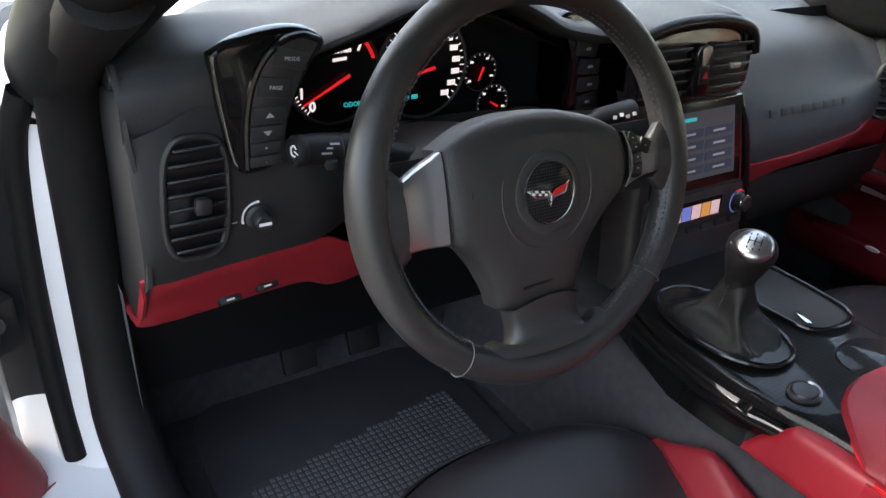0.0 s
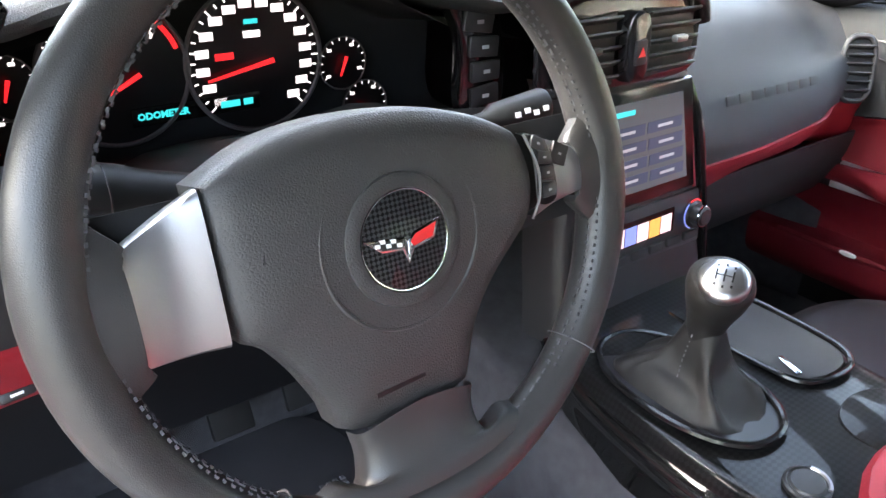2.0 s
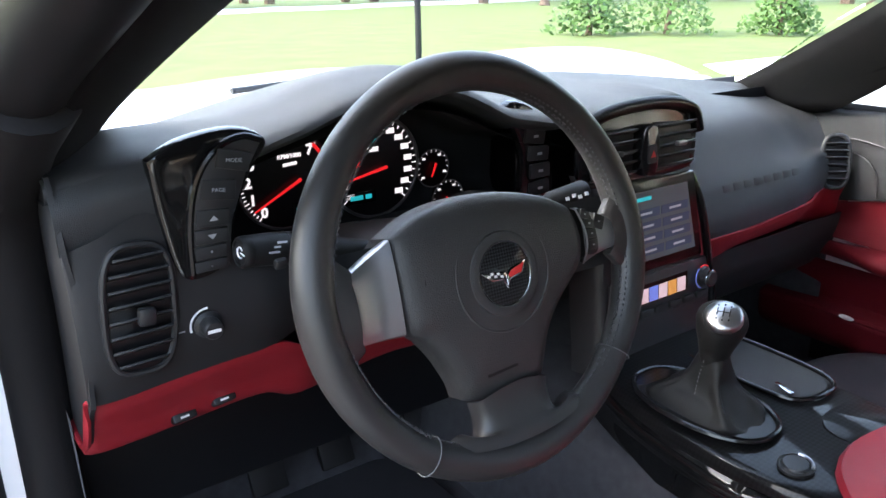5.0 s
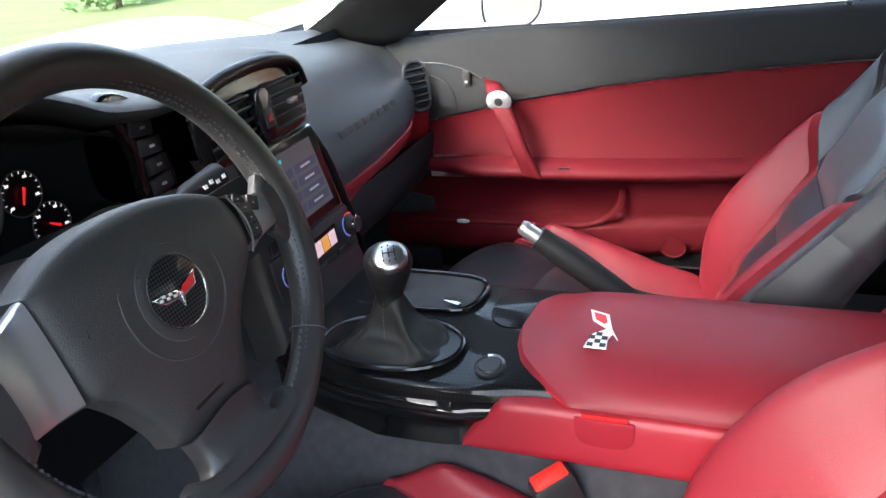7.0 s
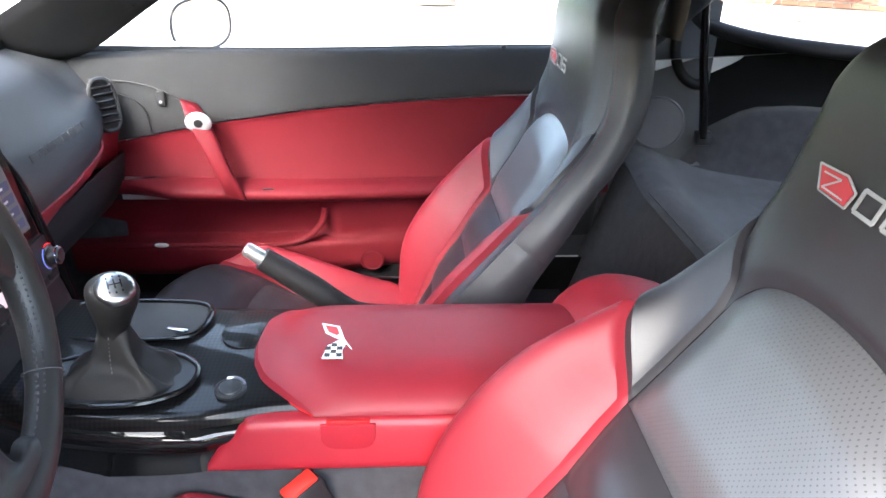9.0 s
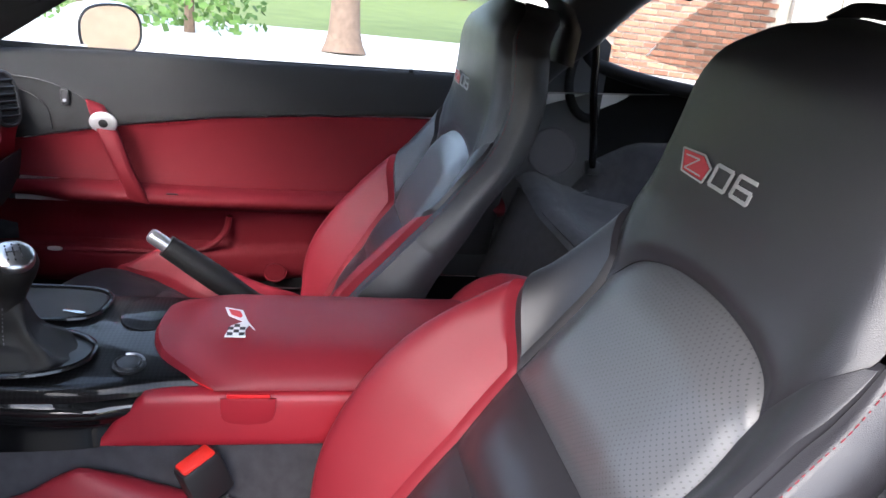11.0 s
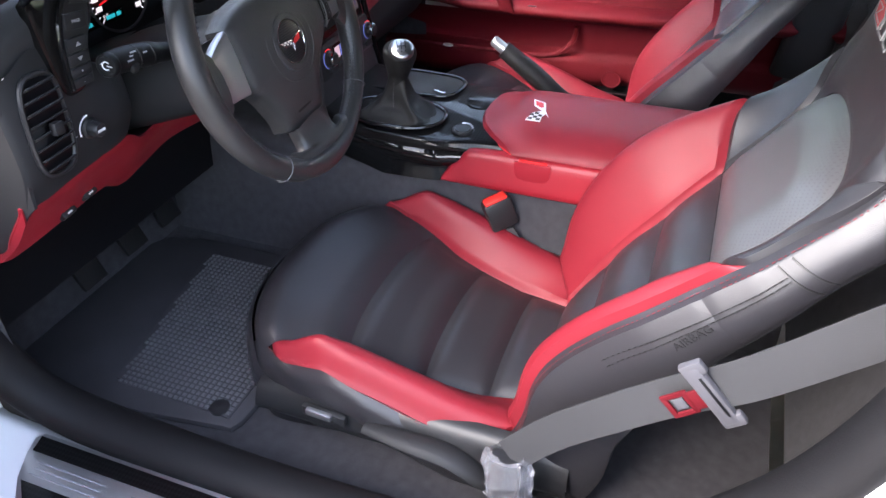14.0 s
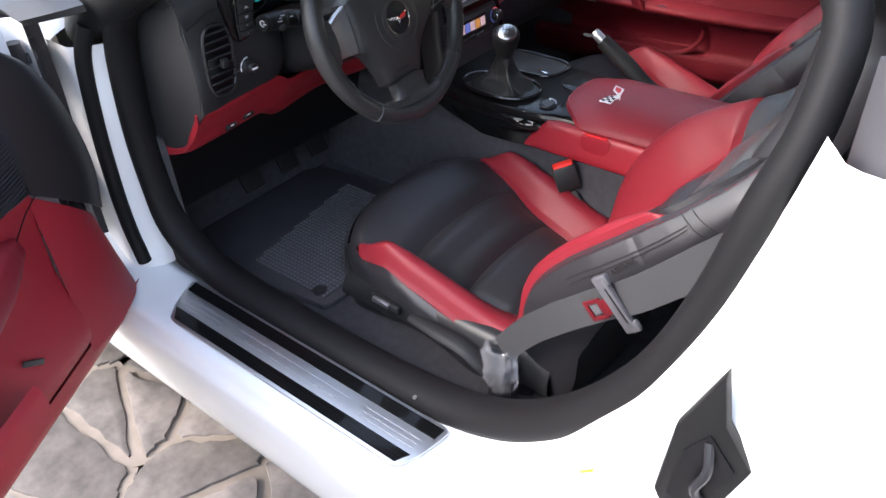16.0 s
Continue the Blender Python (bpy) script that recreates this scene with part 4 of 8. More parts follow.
        rows.append([(x, 0.470 + k, zt), (x, 0.474 + k, zt - 0.012), (x, 0.505 + k, zt - 0.05), (x, 0.530 + k, zt - 0.086), (x, 0.56 + k, zt - 0.098), (x, 0.66, zt - 0.10)])
    part("lower_trim", loft(rows, 20, 40, thick=-0.004), RED_TRIM, dash, "red lower dash trim")
    rows = [[(-0.694, 0.473, 0.780), (-0.6945, 0.50, 0.745), (-0.695, 0.535, 0.705), (-0.695, 0.60, 0.682), (-0.694, 0.66, 0.665)], [(-0.692, 0.478, 0.760), (-0.692, 0.508, 0.722), (-0.692, 0.55, 0.688), (-0.692, 0.60, 0.668), (-0.692, 0.66, 0.652)]]
    part("trim_return", loft(rows, 14, 4, thick=0.003), RED_TRIM, dash)
    for x, y, z in ((-0.600, 0.525, 0.712), (-0.557, 0.528, 0.716)):
        sw = part("release_switch", rbox((0.026, 0.012, 0.013), 0.003, pose(x, y - 0.002, z, -35, 0, 8)), PLASTIC, dash)
        part("switch_mark", rbox((0.010, 0.002, 0.003), 0.0005, pose(x, y - 0.0075, z + 0.001, -35, 0, 8)), WHITE_INK, sw)
    # Left side vent.
    vm = basis((-0.6395, 0.4525, 0.868), (1, 0.05, -0.09), (0.16, 0.04, 1))
    # Flat near-black slab paints the shade between the slats.
    part("vent_shade", slab(oval(0, 0, 0.0275, 0.056, 32, 3.2), 0.0025, 0, vm), GAUGE_FACE, dash)
    part("vent_bezel", tube([vm @ Vector((x, y, 0.003)) for x, y in oval(0, 0, 0.029, 0.0575, 40, 3.2)], 0.0032, 8, loop=True), PLASTIC, dash)
    for k in range(8):
        y = -0.047 + k * 0.0134
        w = 0.026 * (1 - abs(y / 0.06) ** 4) ** 0.5
        part("vent_slat", rbox((2 * w, 0.010, 0.0028), 0.001, vm @ pose(0, y, 0.006, 62, 0, 5)), PLASTIC, dash)
    part("vent_tab", rbox((0.015, 0.016, 0.010), 0.003, vm @ pose(0.003, -0.004, 0.011)), PLASTIC, dash)
    # Light switch.
    km = basis((-0.583, 0.456, 0.837), (1, 0, 0), (0, 0, 1))
    knob = part("light_knob", spin([(0.013, 0.0), (0.013, 0.004), (0.0095, 0.006), (0.009, 0.018), (0.0075, 0.020)], km, 24), PLASTIC, dash, "black rotary light switch")
    part("knob_mark", slab([(-0.006, -0.0015), (0.006, -0.0015), (0.006, 0.0015), (-0.006, 0.0015)], 0.0006, 0, km @ pose(0, 0, 0.0201)), WHITE_INK, knob)
    part("knob_scale", tube([km @ Vector((0.016 * math.cos(a), 0.016 * math.sin(a), 0.0022)) for a in np.linspace(1.5, 3.4, 12)], 0.0014, 5), WHITE_INK, dash)
    part("knob_scale", slab([(-0.004, -0.003), (0.003, -0.003), (0.004, 0.003), (-0.003, 0.003)], 0.0006, 0, km @ pose(-0.024, 0.001, 0.002)), GREY_INK, dash)
    # Switch pods beside the instruments.
    pod = [(-0.617, 0.992), (-0.59, 1.006), (-0.55, 1.012), (-0.525, 1.008), (-0.512, 0.996), (-0.53, 0.97), (-0.548, 0.93), (-0.556, 0.895), (-0.575, 0.883), (-0.600, 0.886), (-0.612, 0.94)]
    pm = basis((0, 0.464, 0), (1, 0, 0), (0, 0, 1))
    part("switch_pod", slab([p for p in (q[:2] for q in cr(pod + [pod[0]], 40)[:-1])], 0.012, 0.004, pm), CARBON_DARK, dash, "gloss carbon switch pod")
    strip = [(-0.590, 0.888), (-0.588, 0.93), (-0.578, 0.97), (-0.558, 0.996), (-0.535, 1.004), (-0.518, 0.999), (-0.535, 0.972), (-0.552, 0.93), (-0.558, 0.890)]
    part("pod_trim", tube([(x - 0.001, 0.451, z) for x, z in strip[:6]], 0.0035, 8, 24), GLOSS_BLACK, dash)
    part("button_strip", slab(strip, 0.004, 0.0015, basis((0, 0.453, 0), (1, 0, 0), (0, 0, 1))), PLASTIC, dash, "column of black push buttons")
    bm2 = basis((0, 0.4605, 0), (1, 0, 0), (0, 0, 1))
    for k, (x, z, w, h, word) in enumerate(((-0.546, 0.985, 0.030, 0.017, "MODE"), (-0.562, 0.961, 0.031, 0.018, "PAGE"), (-0.569, 0.937, 0.030, 0.015, "up"), (-0.572, 0.921, 0.030, 0.013, "down"), (-0.574, 0.907, 0.029, 0.011, "+"), (-0.575, 0.8945, 0.029, 0.010, "-"))):
        lean = (14, 8, 4, 2, 0, 0)[k]
        b = part("push_button", rbox((w, 0.004, h), 0.0012, pose(x, 0.4485, z, 0, lean, 0)), SOFT_PLASTIC, dash)
        if word in ("up", "down"):
            s = 1 if word == "up" else -1
            ink = slab([(-0.004, -0.002 * s), (0.004, -0.002 * s), (0, 0.0025 * s)][::s], 0.0006, 0, basis((x, 0.446, z), (1, 0, 0), (0, 0, 1)))
        else:
            ink = lettering(word, 0.0050, basis((x, 0.446, z), (1, 0, -0.12), (0, 0, 1)))
        part("button_mark", ink, GREY_INK, b)
    # Right pod.
    rp = [(-0.205, 0.988), (-0.185, 0.996), (-0.155, 0.985), (-0.128, 0.955), (-0.118, 0.91), (-0.120, 0.865), (-0.150, 0.86), (-0.168, 0.875), (-0.170, 0.93), (-0.185, 0.965)]
    part("switch_pod", slab([q[:2] for q in cr(rp + [rp[0]], 36)[:-1]], 0.012, 0.004, basis((0, 0.512, 0), (1, 0.0, 0), (0, 0, 1))), CARBON_DARK, dash, "gloss carbon switch pod")
    for k, (x, z) in enumerate(((-0.166, 0.972), (-0.153, 0.951), (-0.146, 0.929), (-0.143, 0.907), (-0.143, 0.885))):
        b = part("push_button", rbox((0.032, 0.005, 0.018), 0.0015, pose(x, 0.498, z, 0, 14 - 5 * k, 0)), SOFT_PLASTIC, dash)
        part("button_mark", rbox((0.007, 0.001, 0.003), 0, pose(x, 0.495, z)), GREY_INK, b)
    # Centre vents.
    cm = basis((0.006, 0.470, 0.921), (1, 0, 0), (0, 0.06, 1))
    vent_out = [(-0.118, 0.018), (-0.108, 0.038), (-0.06, 0.052), (0, 0.056), (0.06, 0.052), (0.104, 0.036), (0.112, 0.0), (0.106, -0.034), (0.06, -0.042), (0, -0.044), (-0.06, -0.042), (-0.112, -0.034)]
    part("vent_frame", slab([q[:2] for q in cr(vent_out + [vent_out[0]], 48)[:-1]], 0.006, 0.002, cm), GLOSS_BLACK, dash, "gloss black centre vent surround")
    part("vent_hood", tube([cm @ Vector((x, y, 0.008)) for x, y in ((-0.114, 0.022), (-0.10, 0.042), (-0.06, 0.054), (0, 0.058), (0.06, 0.054), (0.10, 0.04), (0.112, 0.012))], 0.009, 10, 30), CARBON, dash, "carbon trim over the centre vents")
    for sgn in (-1, 1):
        vw = [(sgn * 0.020, 0.032), (sgn * 0.09, 0.027), (sgn * 0.101, 0.0), (sgn * 0.095, -0.032), (sgn * 0.020, -0.036)]
        # Near-black backing stands for each centre vent's shaded depth.
        part("vent_shade", slab(vw if sgn < 0 else vw[::-1], 0.002, 0, cm @ pose(0, 0, 0.0062)), GAUGE_FACE, dash)
        for k in range(5):
            y = -0.028 + k * 0.0135
            part("vent_slat", rbox((0.078, 0.011, 0.0028), 0.001, cm @ pose(sgn * 0.059, y, 0.012, 60, 0, 0)), PLASTIC, dash)
        part("vent_tab", rbox((0.018, 0.007, 0.008), 0.002, cm @ pose(sgn * 0.062, 0.001, 0.020)), SILVER if sgn > 0 else PLASTIC, dash)
    hz = part("hazard_pod", slab(oval(0, 0, 0.017, 0.034, 24, 3), 0.016, 0.004, cm @ pose(0, -0.002, 0.006)), GLOSS_BLACK, dash)
    hzb = part("hazard_button", rbox((0.016, 0.024, 0.006), 0.002, cm @ pose(0, -0.006, 0.022)), SOFT_PLASTIC, hz, "black hazard light button")
    part("hazard_mark", slab([(-0.005, -0.004), (0.005, -0.004), (0, 0.005)], 0.0006, 0, cm @ pose(0, -0.006, 0.0252)), BADGE_RED, hzb, "red triangle")
    # Centre stack.
    rows = []
    for z, y in ((0.885, 0.470), (0.87, 0.462), (0.82, 0.458), (0.76, 0.452), (0.70, 0.444), (0.66, 0.436), (0.615, 0.43)):
        w0, w1 = interp(z, (0.62, 0.885), (-0.075, -0.060)), interp(z, (0.62, 0.885), (0.170, 0.118))
        rows.append([(w0 - 0.01, y + 0.05, z), (w0, y + 0.006, z), (w0 + 0.012, y, z), (0.03, y - 0.002, z), (w1 - 0.012, y, z), (w1, y + 0.006, z), (w1 + 0.01, y + 0.05, z)])
    part("stack_face", loft(rows, 24, 20), PLASTIC, dash, "black centre stack panel")
    part("stack_edge", tube([(0.124, 0.470, 0.865), (0.136, 0.455, 0.82), (0.156, 0.443, 0.72), (0.173, 0.435, 0.63)], 0.006, 8, 16), GLOSS_BLACK, dash)
    sm = basis((0.038, 0.456, 0.822), (1, 0, 0), (0, 0.07, 1))
    scr = part("touch_screen", slab([(-0.085, -0.072), (0.100, -0.072), (0.072, 0.056), (-0.085, 0.056)], 0.010, 0.003, sm @ pose(0, 0, -0.005)), GLOSS_BLACK, dash, "navigation screen with rows of keys")
    part("screen_glass", slab([(-0.066, -0.056), (0.080, -0.056), (0.055, 0.043), (-0.066, 0.043)], 0.0012, 0, sm @ pose(0, 0, 0.0052)), SCREEN, scr)
    for j in range(4):
        for i in range(2):
            x, y = -0.030 + i * 0.060 + 0.004 * j, 0.012 - j * 0.018
            part("screen_key", slab([(x - 0.028, y - 0.006), (x + 0.028, y - 0.006), (x + 0.028, y + 0.006), (x - 0.028, y + 0.006)], 0.0006, 0, sm @ pose(0, 0, 0.0065)), SCREEN_BLUE, scr)
            part("screen_text", slab([(x - 0.012, y - 0.0015), (x + 0.012, y - 0.0015), (x + 0.012, y + 0.0015), (x - 0.012, y + 0.0015)], 0.0005, 0, sm @ pose(0, 0, 0.0072)), SCREEN_WHITE, scr)
    part("screen_text", slab([(-0.055, 0.030), (-0.02, 0.030), (-0.02, 0.035), (-0.055, 0.035)], 0.0005, 0, sm @ pose(0, 0, 0.0065)), CYAN, scr)
    hm = basis((0.050, 0.4455, 0.712), (1, 0, 0), (0, 0.1, 1))
    hv = part("climate_panel", rbox((0.212, 0.068, 0.008), 0.003, hm), PLASTIC, dash, "black climate control panel")
    part("display", slab([(-0.055, -0.008), (0.052, -0.008), (0.052, 0.021), (-0.055, 0.021)], 0.001, 0, hm @ pose(0, 0, 0.0042)), GLOSS_BLACK, hv)
    for x, w, c in ((-0.042, 0.018, DISPLAY_PINK), (-0.022, 0.018, DISPLAY_BLUE), (-0.002, 0.018, DISPLAY_PINK), (0.018, 0.018, DISPLAY_ORANGE), (0.038, 0.018, DISPLAY_PINK)):
        part("display_figure", slab([(x - w / 2, -0.006), (x + w / 2, -0.006), (x + w / 2, 0.015), (x - w / 2, 0.015)], 0.0006, 0, hm @ pose(0, 0, 0.0055)), c, hv)
    for x in (-0.078, 0.088):
        kn = part("climate_knob", spin([(0.0165, 0), (0.0165, 0.003), (0.0125, 0.005), (0.0115, 0.017), (0.0095, 0.019), (0.0005, 0.0185)], hm @ pose(x, 0.004, 0.004), 28), PLASTIC, hv, "black climate knob with a lit ring")
        part("knob_ring", tube([hm @ Vector((x + 0.0119 * math.cos(a), 0.004 + 0.0119 * math.sin(a), 0.0195)) for a in np.linspace(0, 2 * math.pi, 28, endpoint=False)], 0.0013, 6, loop=True), CHROME, kn)
        for a0, a1, mt in ((2.2, 4.4, DISPLAY_BLUE), (0.9, 2.0, NEEDLE)):
            part("ring_light", tube([hm @ Vector((x + 0.0172 * math.cos(a), 0.004 + 0.0172 * math.sin(a), 0.0062)) for a in np.linspace(a0, a1, 14)], 0.0008, 6), mt, kn)
    for k in range(6):
        part("climate_button", rbox((0.024, 0.010, 0.005), 0.0015, hm @ pose(-0.066 + k * 0.0300, -0.021, 0.006)), SOFT_PLASTIC, hv)
    # Passenger side: embossed bars, side vent, red knee trim, glove box.
    em = basis((0.315, 0.474, 0.829), (1, 0.03, -0.02), (0, 0.35, 1))
    for k in range(8):
        x = -0.098 + k * 0.028
        part("embossed_bar", rbox((0.022, 0.012, 0.002), 0.0006, em @ pose(x, 0, 0.001)), SOFT_PLASTIC, dash)
    wm = basis((0.626, 0.522, 0.806), (0.80, -0.60, 0), (0.10, 0.20, 1))
    part("vent_bezel", tube([wm @ Vector((x, y, 0.004)) for x, y in oval(0, 0, 0.025, 0.049, 32, 3)], 0.0045, 8, loop=True), PLASTIC, dash)
    # Shaded depth of the side vent, put in as near-black colour.
    part("vent_shade", slab(oval(0, 0, 0.024, 0.048, 24, 3), 0.004, 0, wm), GAUGE_FACE, dash)
    for k in range(6):
        part("vent_slat", rbox((0.042, 0.009, 0.0026), 0.001, wm @ pose(0, -0.033 + k * 0.0132, 0.007, 60, 0, 0)), PLASTIC, dash)
    rows = []
    for x in (0.162, 0.175, 0.2, 0.3, 0.4, 0.5, 0.58, 0.62, 0.66, 0.69):
        zt = 0.757
        yb = interp(x, (0.13, 0.3, 0.5, 0.58, 0.62, 0.66, 0.70), (0.463, 0.463, 0.487, 0.516, 0.521, 0.511, 0.497))
        drop = interp(x, (0.128, 0.16, 0.3, 0.5, 0.66), (0.15, 0.07, 0.045, 0.055, 0.085))
        rows.append([(x, yb, zt), (x, yb + 0.004, zt - 0.010), (x, yb + 0.02, zt - drop * 0.6), (x, yb + 0.04, zt - drop), (x, yb + 0.12, zt - drop - 0.01)])
    part("knee_trim", loft(rows, 16, 30, thick=-0.004), RED_TRIM, dash, "red knee trim below the pad")
    rows = []
    for x in (0.165, 0.3, 0.5, 0.68):
        rows.append([(x, 0.52, 0.70), (x, 0.53, 0.64), (x, 0.58, 0.57), (x, 0.68, 0.54)])
    part("glove_box", loft(rows, 14, 14, thick=0.004), SOFT_PLASTIC, dash, "dark glove box under the dash")
    rows = [[(0.134, 0.465, 0.84), (0.160, 0.455, 0.72), (0.178, 0.445, 0.60)], [(0.140, 0.60, 0.84), (0.164, 0.60, 0.72), (0.180, 0.58, 0.60)]]
    part("stack_side", loft(rows, 10, 6, thick=0.003), RED_TRIM, dash, "red side of the centre stack")
    return dash


build_dash()


def build_gauges():
    """Instrument cluster with lit dials; lit marks on dark faces."""
    g = thing("instrument_cluster", (-0.35, 0.65, 0.9), "dark instrument cluster with lit white dials and red needles", "instruments")
    gm = basis((0, 0.632, 0), (1, 0, 0), (0, 0, 1))
    rows = []
    for x in (-0.61, -0.56, -0.5, -0.42, -0.35, -0.28, -0.22, -0.17, -0.10):
        zt = interp(x, (-0.60, -0.52, -0.44, -0.35, -0.29, -0.24, -0.20, -0.13), (0.94, 0.962, 0.982, 1.000, 0.995, 0.978, 0.955, 0.93))
        rows.append([(x, 0.50, zt), (x, 0.58, zt + 0.004), (x, 0.645, zt - 0.008), (x, 0.647, 0.92), (x, 0.645, 0.85), (x, 0.60, 0.84), (x, 0.50, 0.85)])
    part("housing", loft(rows, 28, 30), BINNACLE, g, "matt dark binnacle lining")

    def dial(cx, cz, r, numbers, n_tick, a0, a1, needle, fat=0.0026, label=""):
        face = part("dial", slab(oval(cx, cz, r, r, 40), 0.003, 0, gm), GAUGE_FACE, g, label)
        part("dial_ring", tube([gm @ Vector((x, y, 0.004)) for x, y in oval(cx, cz, r * 1.02, r * 1.02, 48)], r * 0.035, 6, loop=True), BELT_PLASTIC, face)
        ticks = []
        for k in range(n_tick):
            a = a0 + (a1 - a0) * k / (n_tick - 1)
            big = k % 5 == 0 if n_tick > 15 else True
            c = gm @ pose(cx + 0.93 * r * math.cos(a), cz + 0.93 * r * math.sin(a), 0.0038, 0, 0, math.degrees(a))
            ticks.append(rbox((r * (0.10 if big else 0.06), r * 0.022, 0.0006), 0, c))
        part("dial_ticks", join(*ticks), GAUGE_LIT, face, kind="stuff")
        for k, word in enumerate(numbers):
            a = a0 + (a1 - a0) * k / max(1, len(numbers) - 1)
            c = gm @ pose(cx + 0.79 * r * math.cos(a), cz + 0.79 * r * math.sin(a), 0.0036)
            if word:
                part("dial_number", lettering(word, r * 0.30, c, 0.0006), GAUGE_LIT, face)
            else:
                part("dial_number", rbox((r * 0.19, r * 0.115, 0.0008), 0.0003, c), GAUGE_LIT, face)
        if needle:
            (x0, z0), (x1, z1) = needle
            part("needle", tube([gm @ Vector((x0, z0, 0.008)), gm @ Vector((x1, z1, 0.008))], [fat * 0.5, fat], 8), NEEDLE, face, "red needle")
        return face
    d = math.radians
    tach = dial(-0.424, 0.911, 0.058, "0 1 2 3 4 5 6 7".split(), 36, d(231), d(44), ((-0.466, 0.879), (-0.406, 0.910)), 0.0022, "rev counter lit white")
    part("dial_lettering", lettering("RPM/1000", 0.0072, gm @ pose(-0.417, 0.9385, 0.0036), 0.0002), GAUGE_LIT, tach)
    part("dial_badge", rbox((0.018, 0.004, 0.0006), 0.0002, gm @ pose(-0.417, 0.929, 0.0036, 0, 0, 4)), GAUGE_LIT, tach)
    part("red_arc", tube([gm @ Vector((-0.424 + 0.0535 * math.cos(a), 0.911 + 0.0535 * math.sin(a), 0.0042)) for a in np.linspace(d(46), d(18), 10)], 0.0022, 6), NEEDLE, tach)
    speed = dial(-0.303, 0.909, 0.0630, [""] * 16, 31, d(222), d(-46), ((-0.350, 0.896), (-0.288, 0.908)), 0.0024, "speedometer lit white")
    part("dial_badge", rbox((0.016, 0.006, 0.0006), 0.0002, gm @ pose(-0.305, 0.932, 0.0036)), GAUGE_LIT, speed)
    part("dial_lamp", rbox((0.013, 0.0042, 0.0006), 0.0002, gm @ pose(-0.305, 0.943, 0.0036)), CYAN, speed)
    part("dial_lamp", rbox((0.017, 0.006, 0.0006), 0.0002, gm @ pose(-0.332, 0.915, 0.0036)), NEEDLE, speed)
    dial(-0.214, 0.895, 0.025, [""] * 4, 13, d(215), d(-20), ((-0.219, 0.884), (-0.212, 0.902)), 0.0018, "small lit gauge")
    dial(-0.190, 0.850, 0.025, [""] * 4, 13, d(215), d(-20), ((-0.196, 0.853), (-0.184, 0.846)), 0.0018, "small lit gauge")
    dial(-0.507, 0.912, 0.025, [""] * 4, 13, d(215), d(-20), ((-0.507, 0.902), (-0.502, 0.918)), 0.0018, "small lit gauge")
    dial(-0.523, 0.868, 0.025, [""] * 4, 13, d(215), d(-20), ((-0.530, 0.870), (-0.520, 0.862)), 0.0018, "small lit gauge")
    disp = part("message_display", rbox((0.115, 0.016, 0.002), 0.0005, gm @ pose(-0.36, 0.873, 0.003)), GLOSS_BLACK, g)
    part("display_word", lettering("ODOMETER", 0.0082, gm @ pose(-0.391, 0.873, 0.0043), 0.0003), CYAN, disp)
    for x, w in ((-0.331, 0.018), (-0.314, 0.009)):
        part("display_bar", rbox((w, 0.0058, 0.0006), 0.0002, gm @ pose(x, 0.873, 0.0043)), CYAN, disp)
    return g


build_gauges()


# ---- centre console ----
LIFT = 0.007


def lid_front(x):
    """Where the armrest lid ends towards the gear lever."""
    return interp(x, (-0.104, -0.087, -0.065, -0.043, -0.010, 0.025, 0.090, 0.142), (0.058, 0.082, 0.106, 0.126, 0.139, 0.1445, 0.139, 0.112))


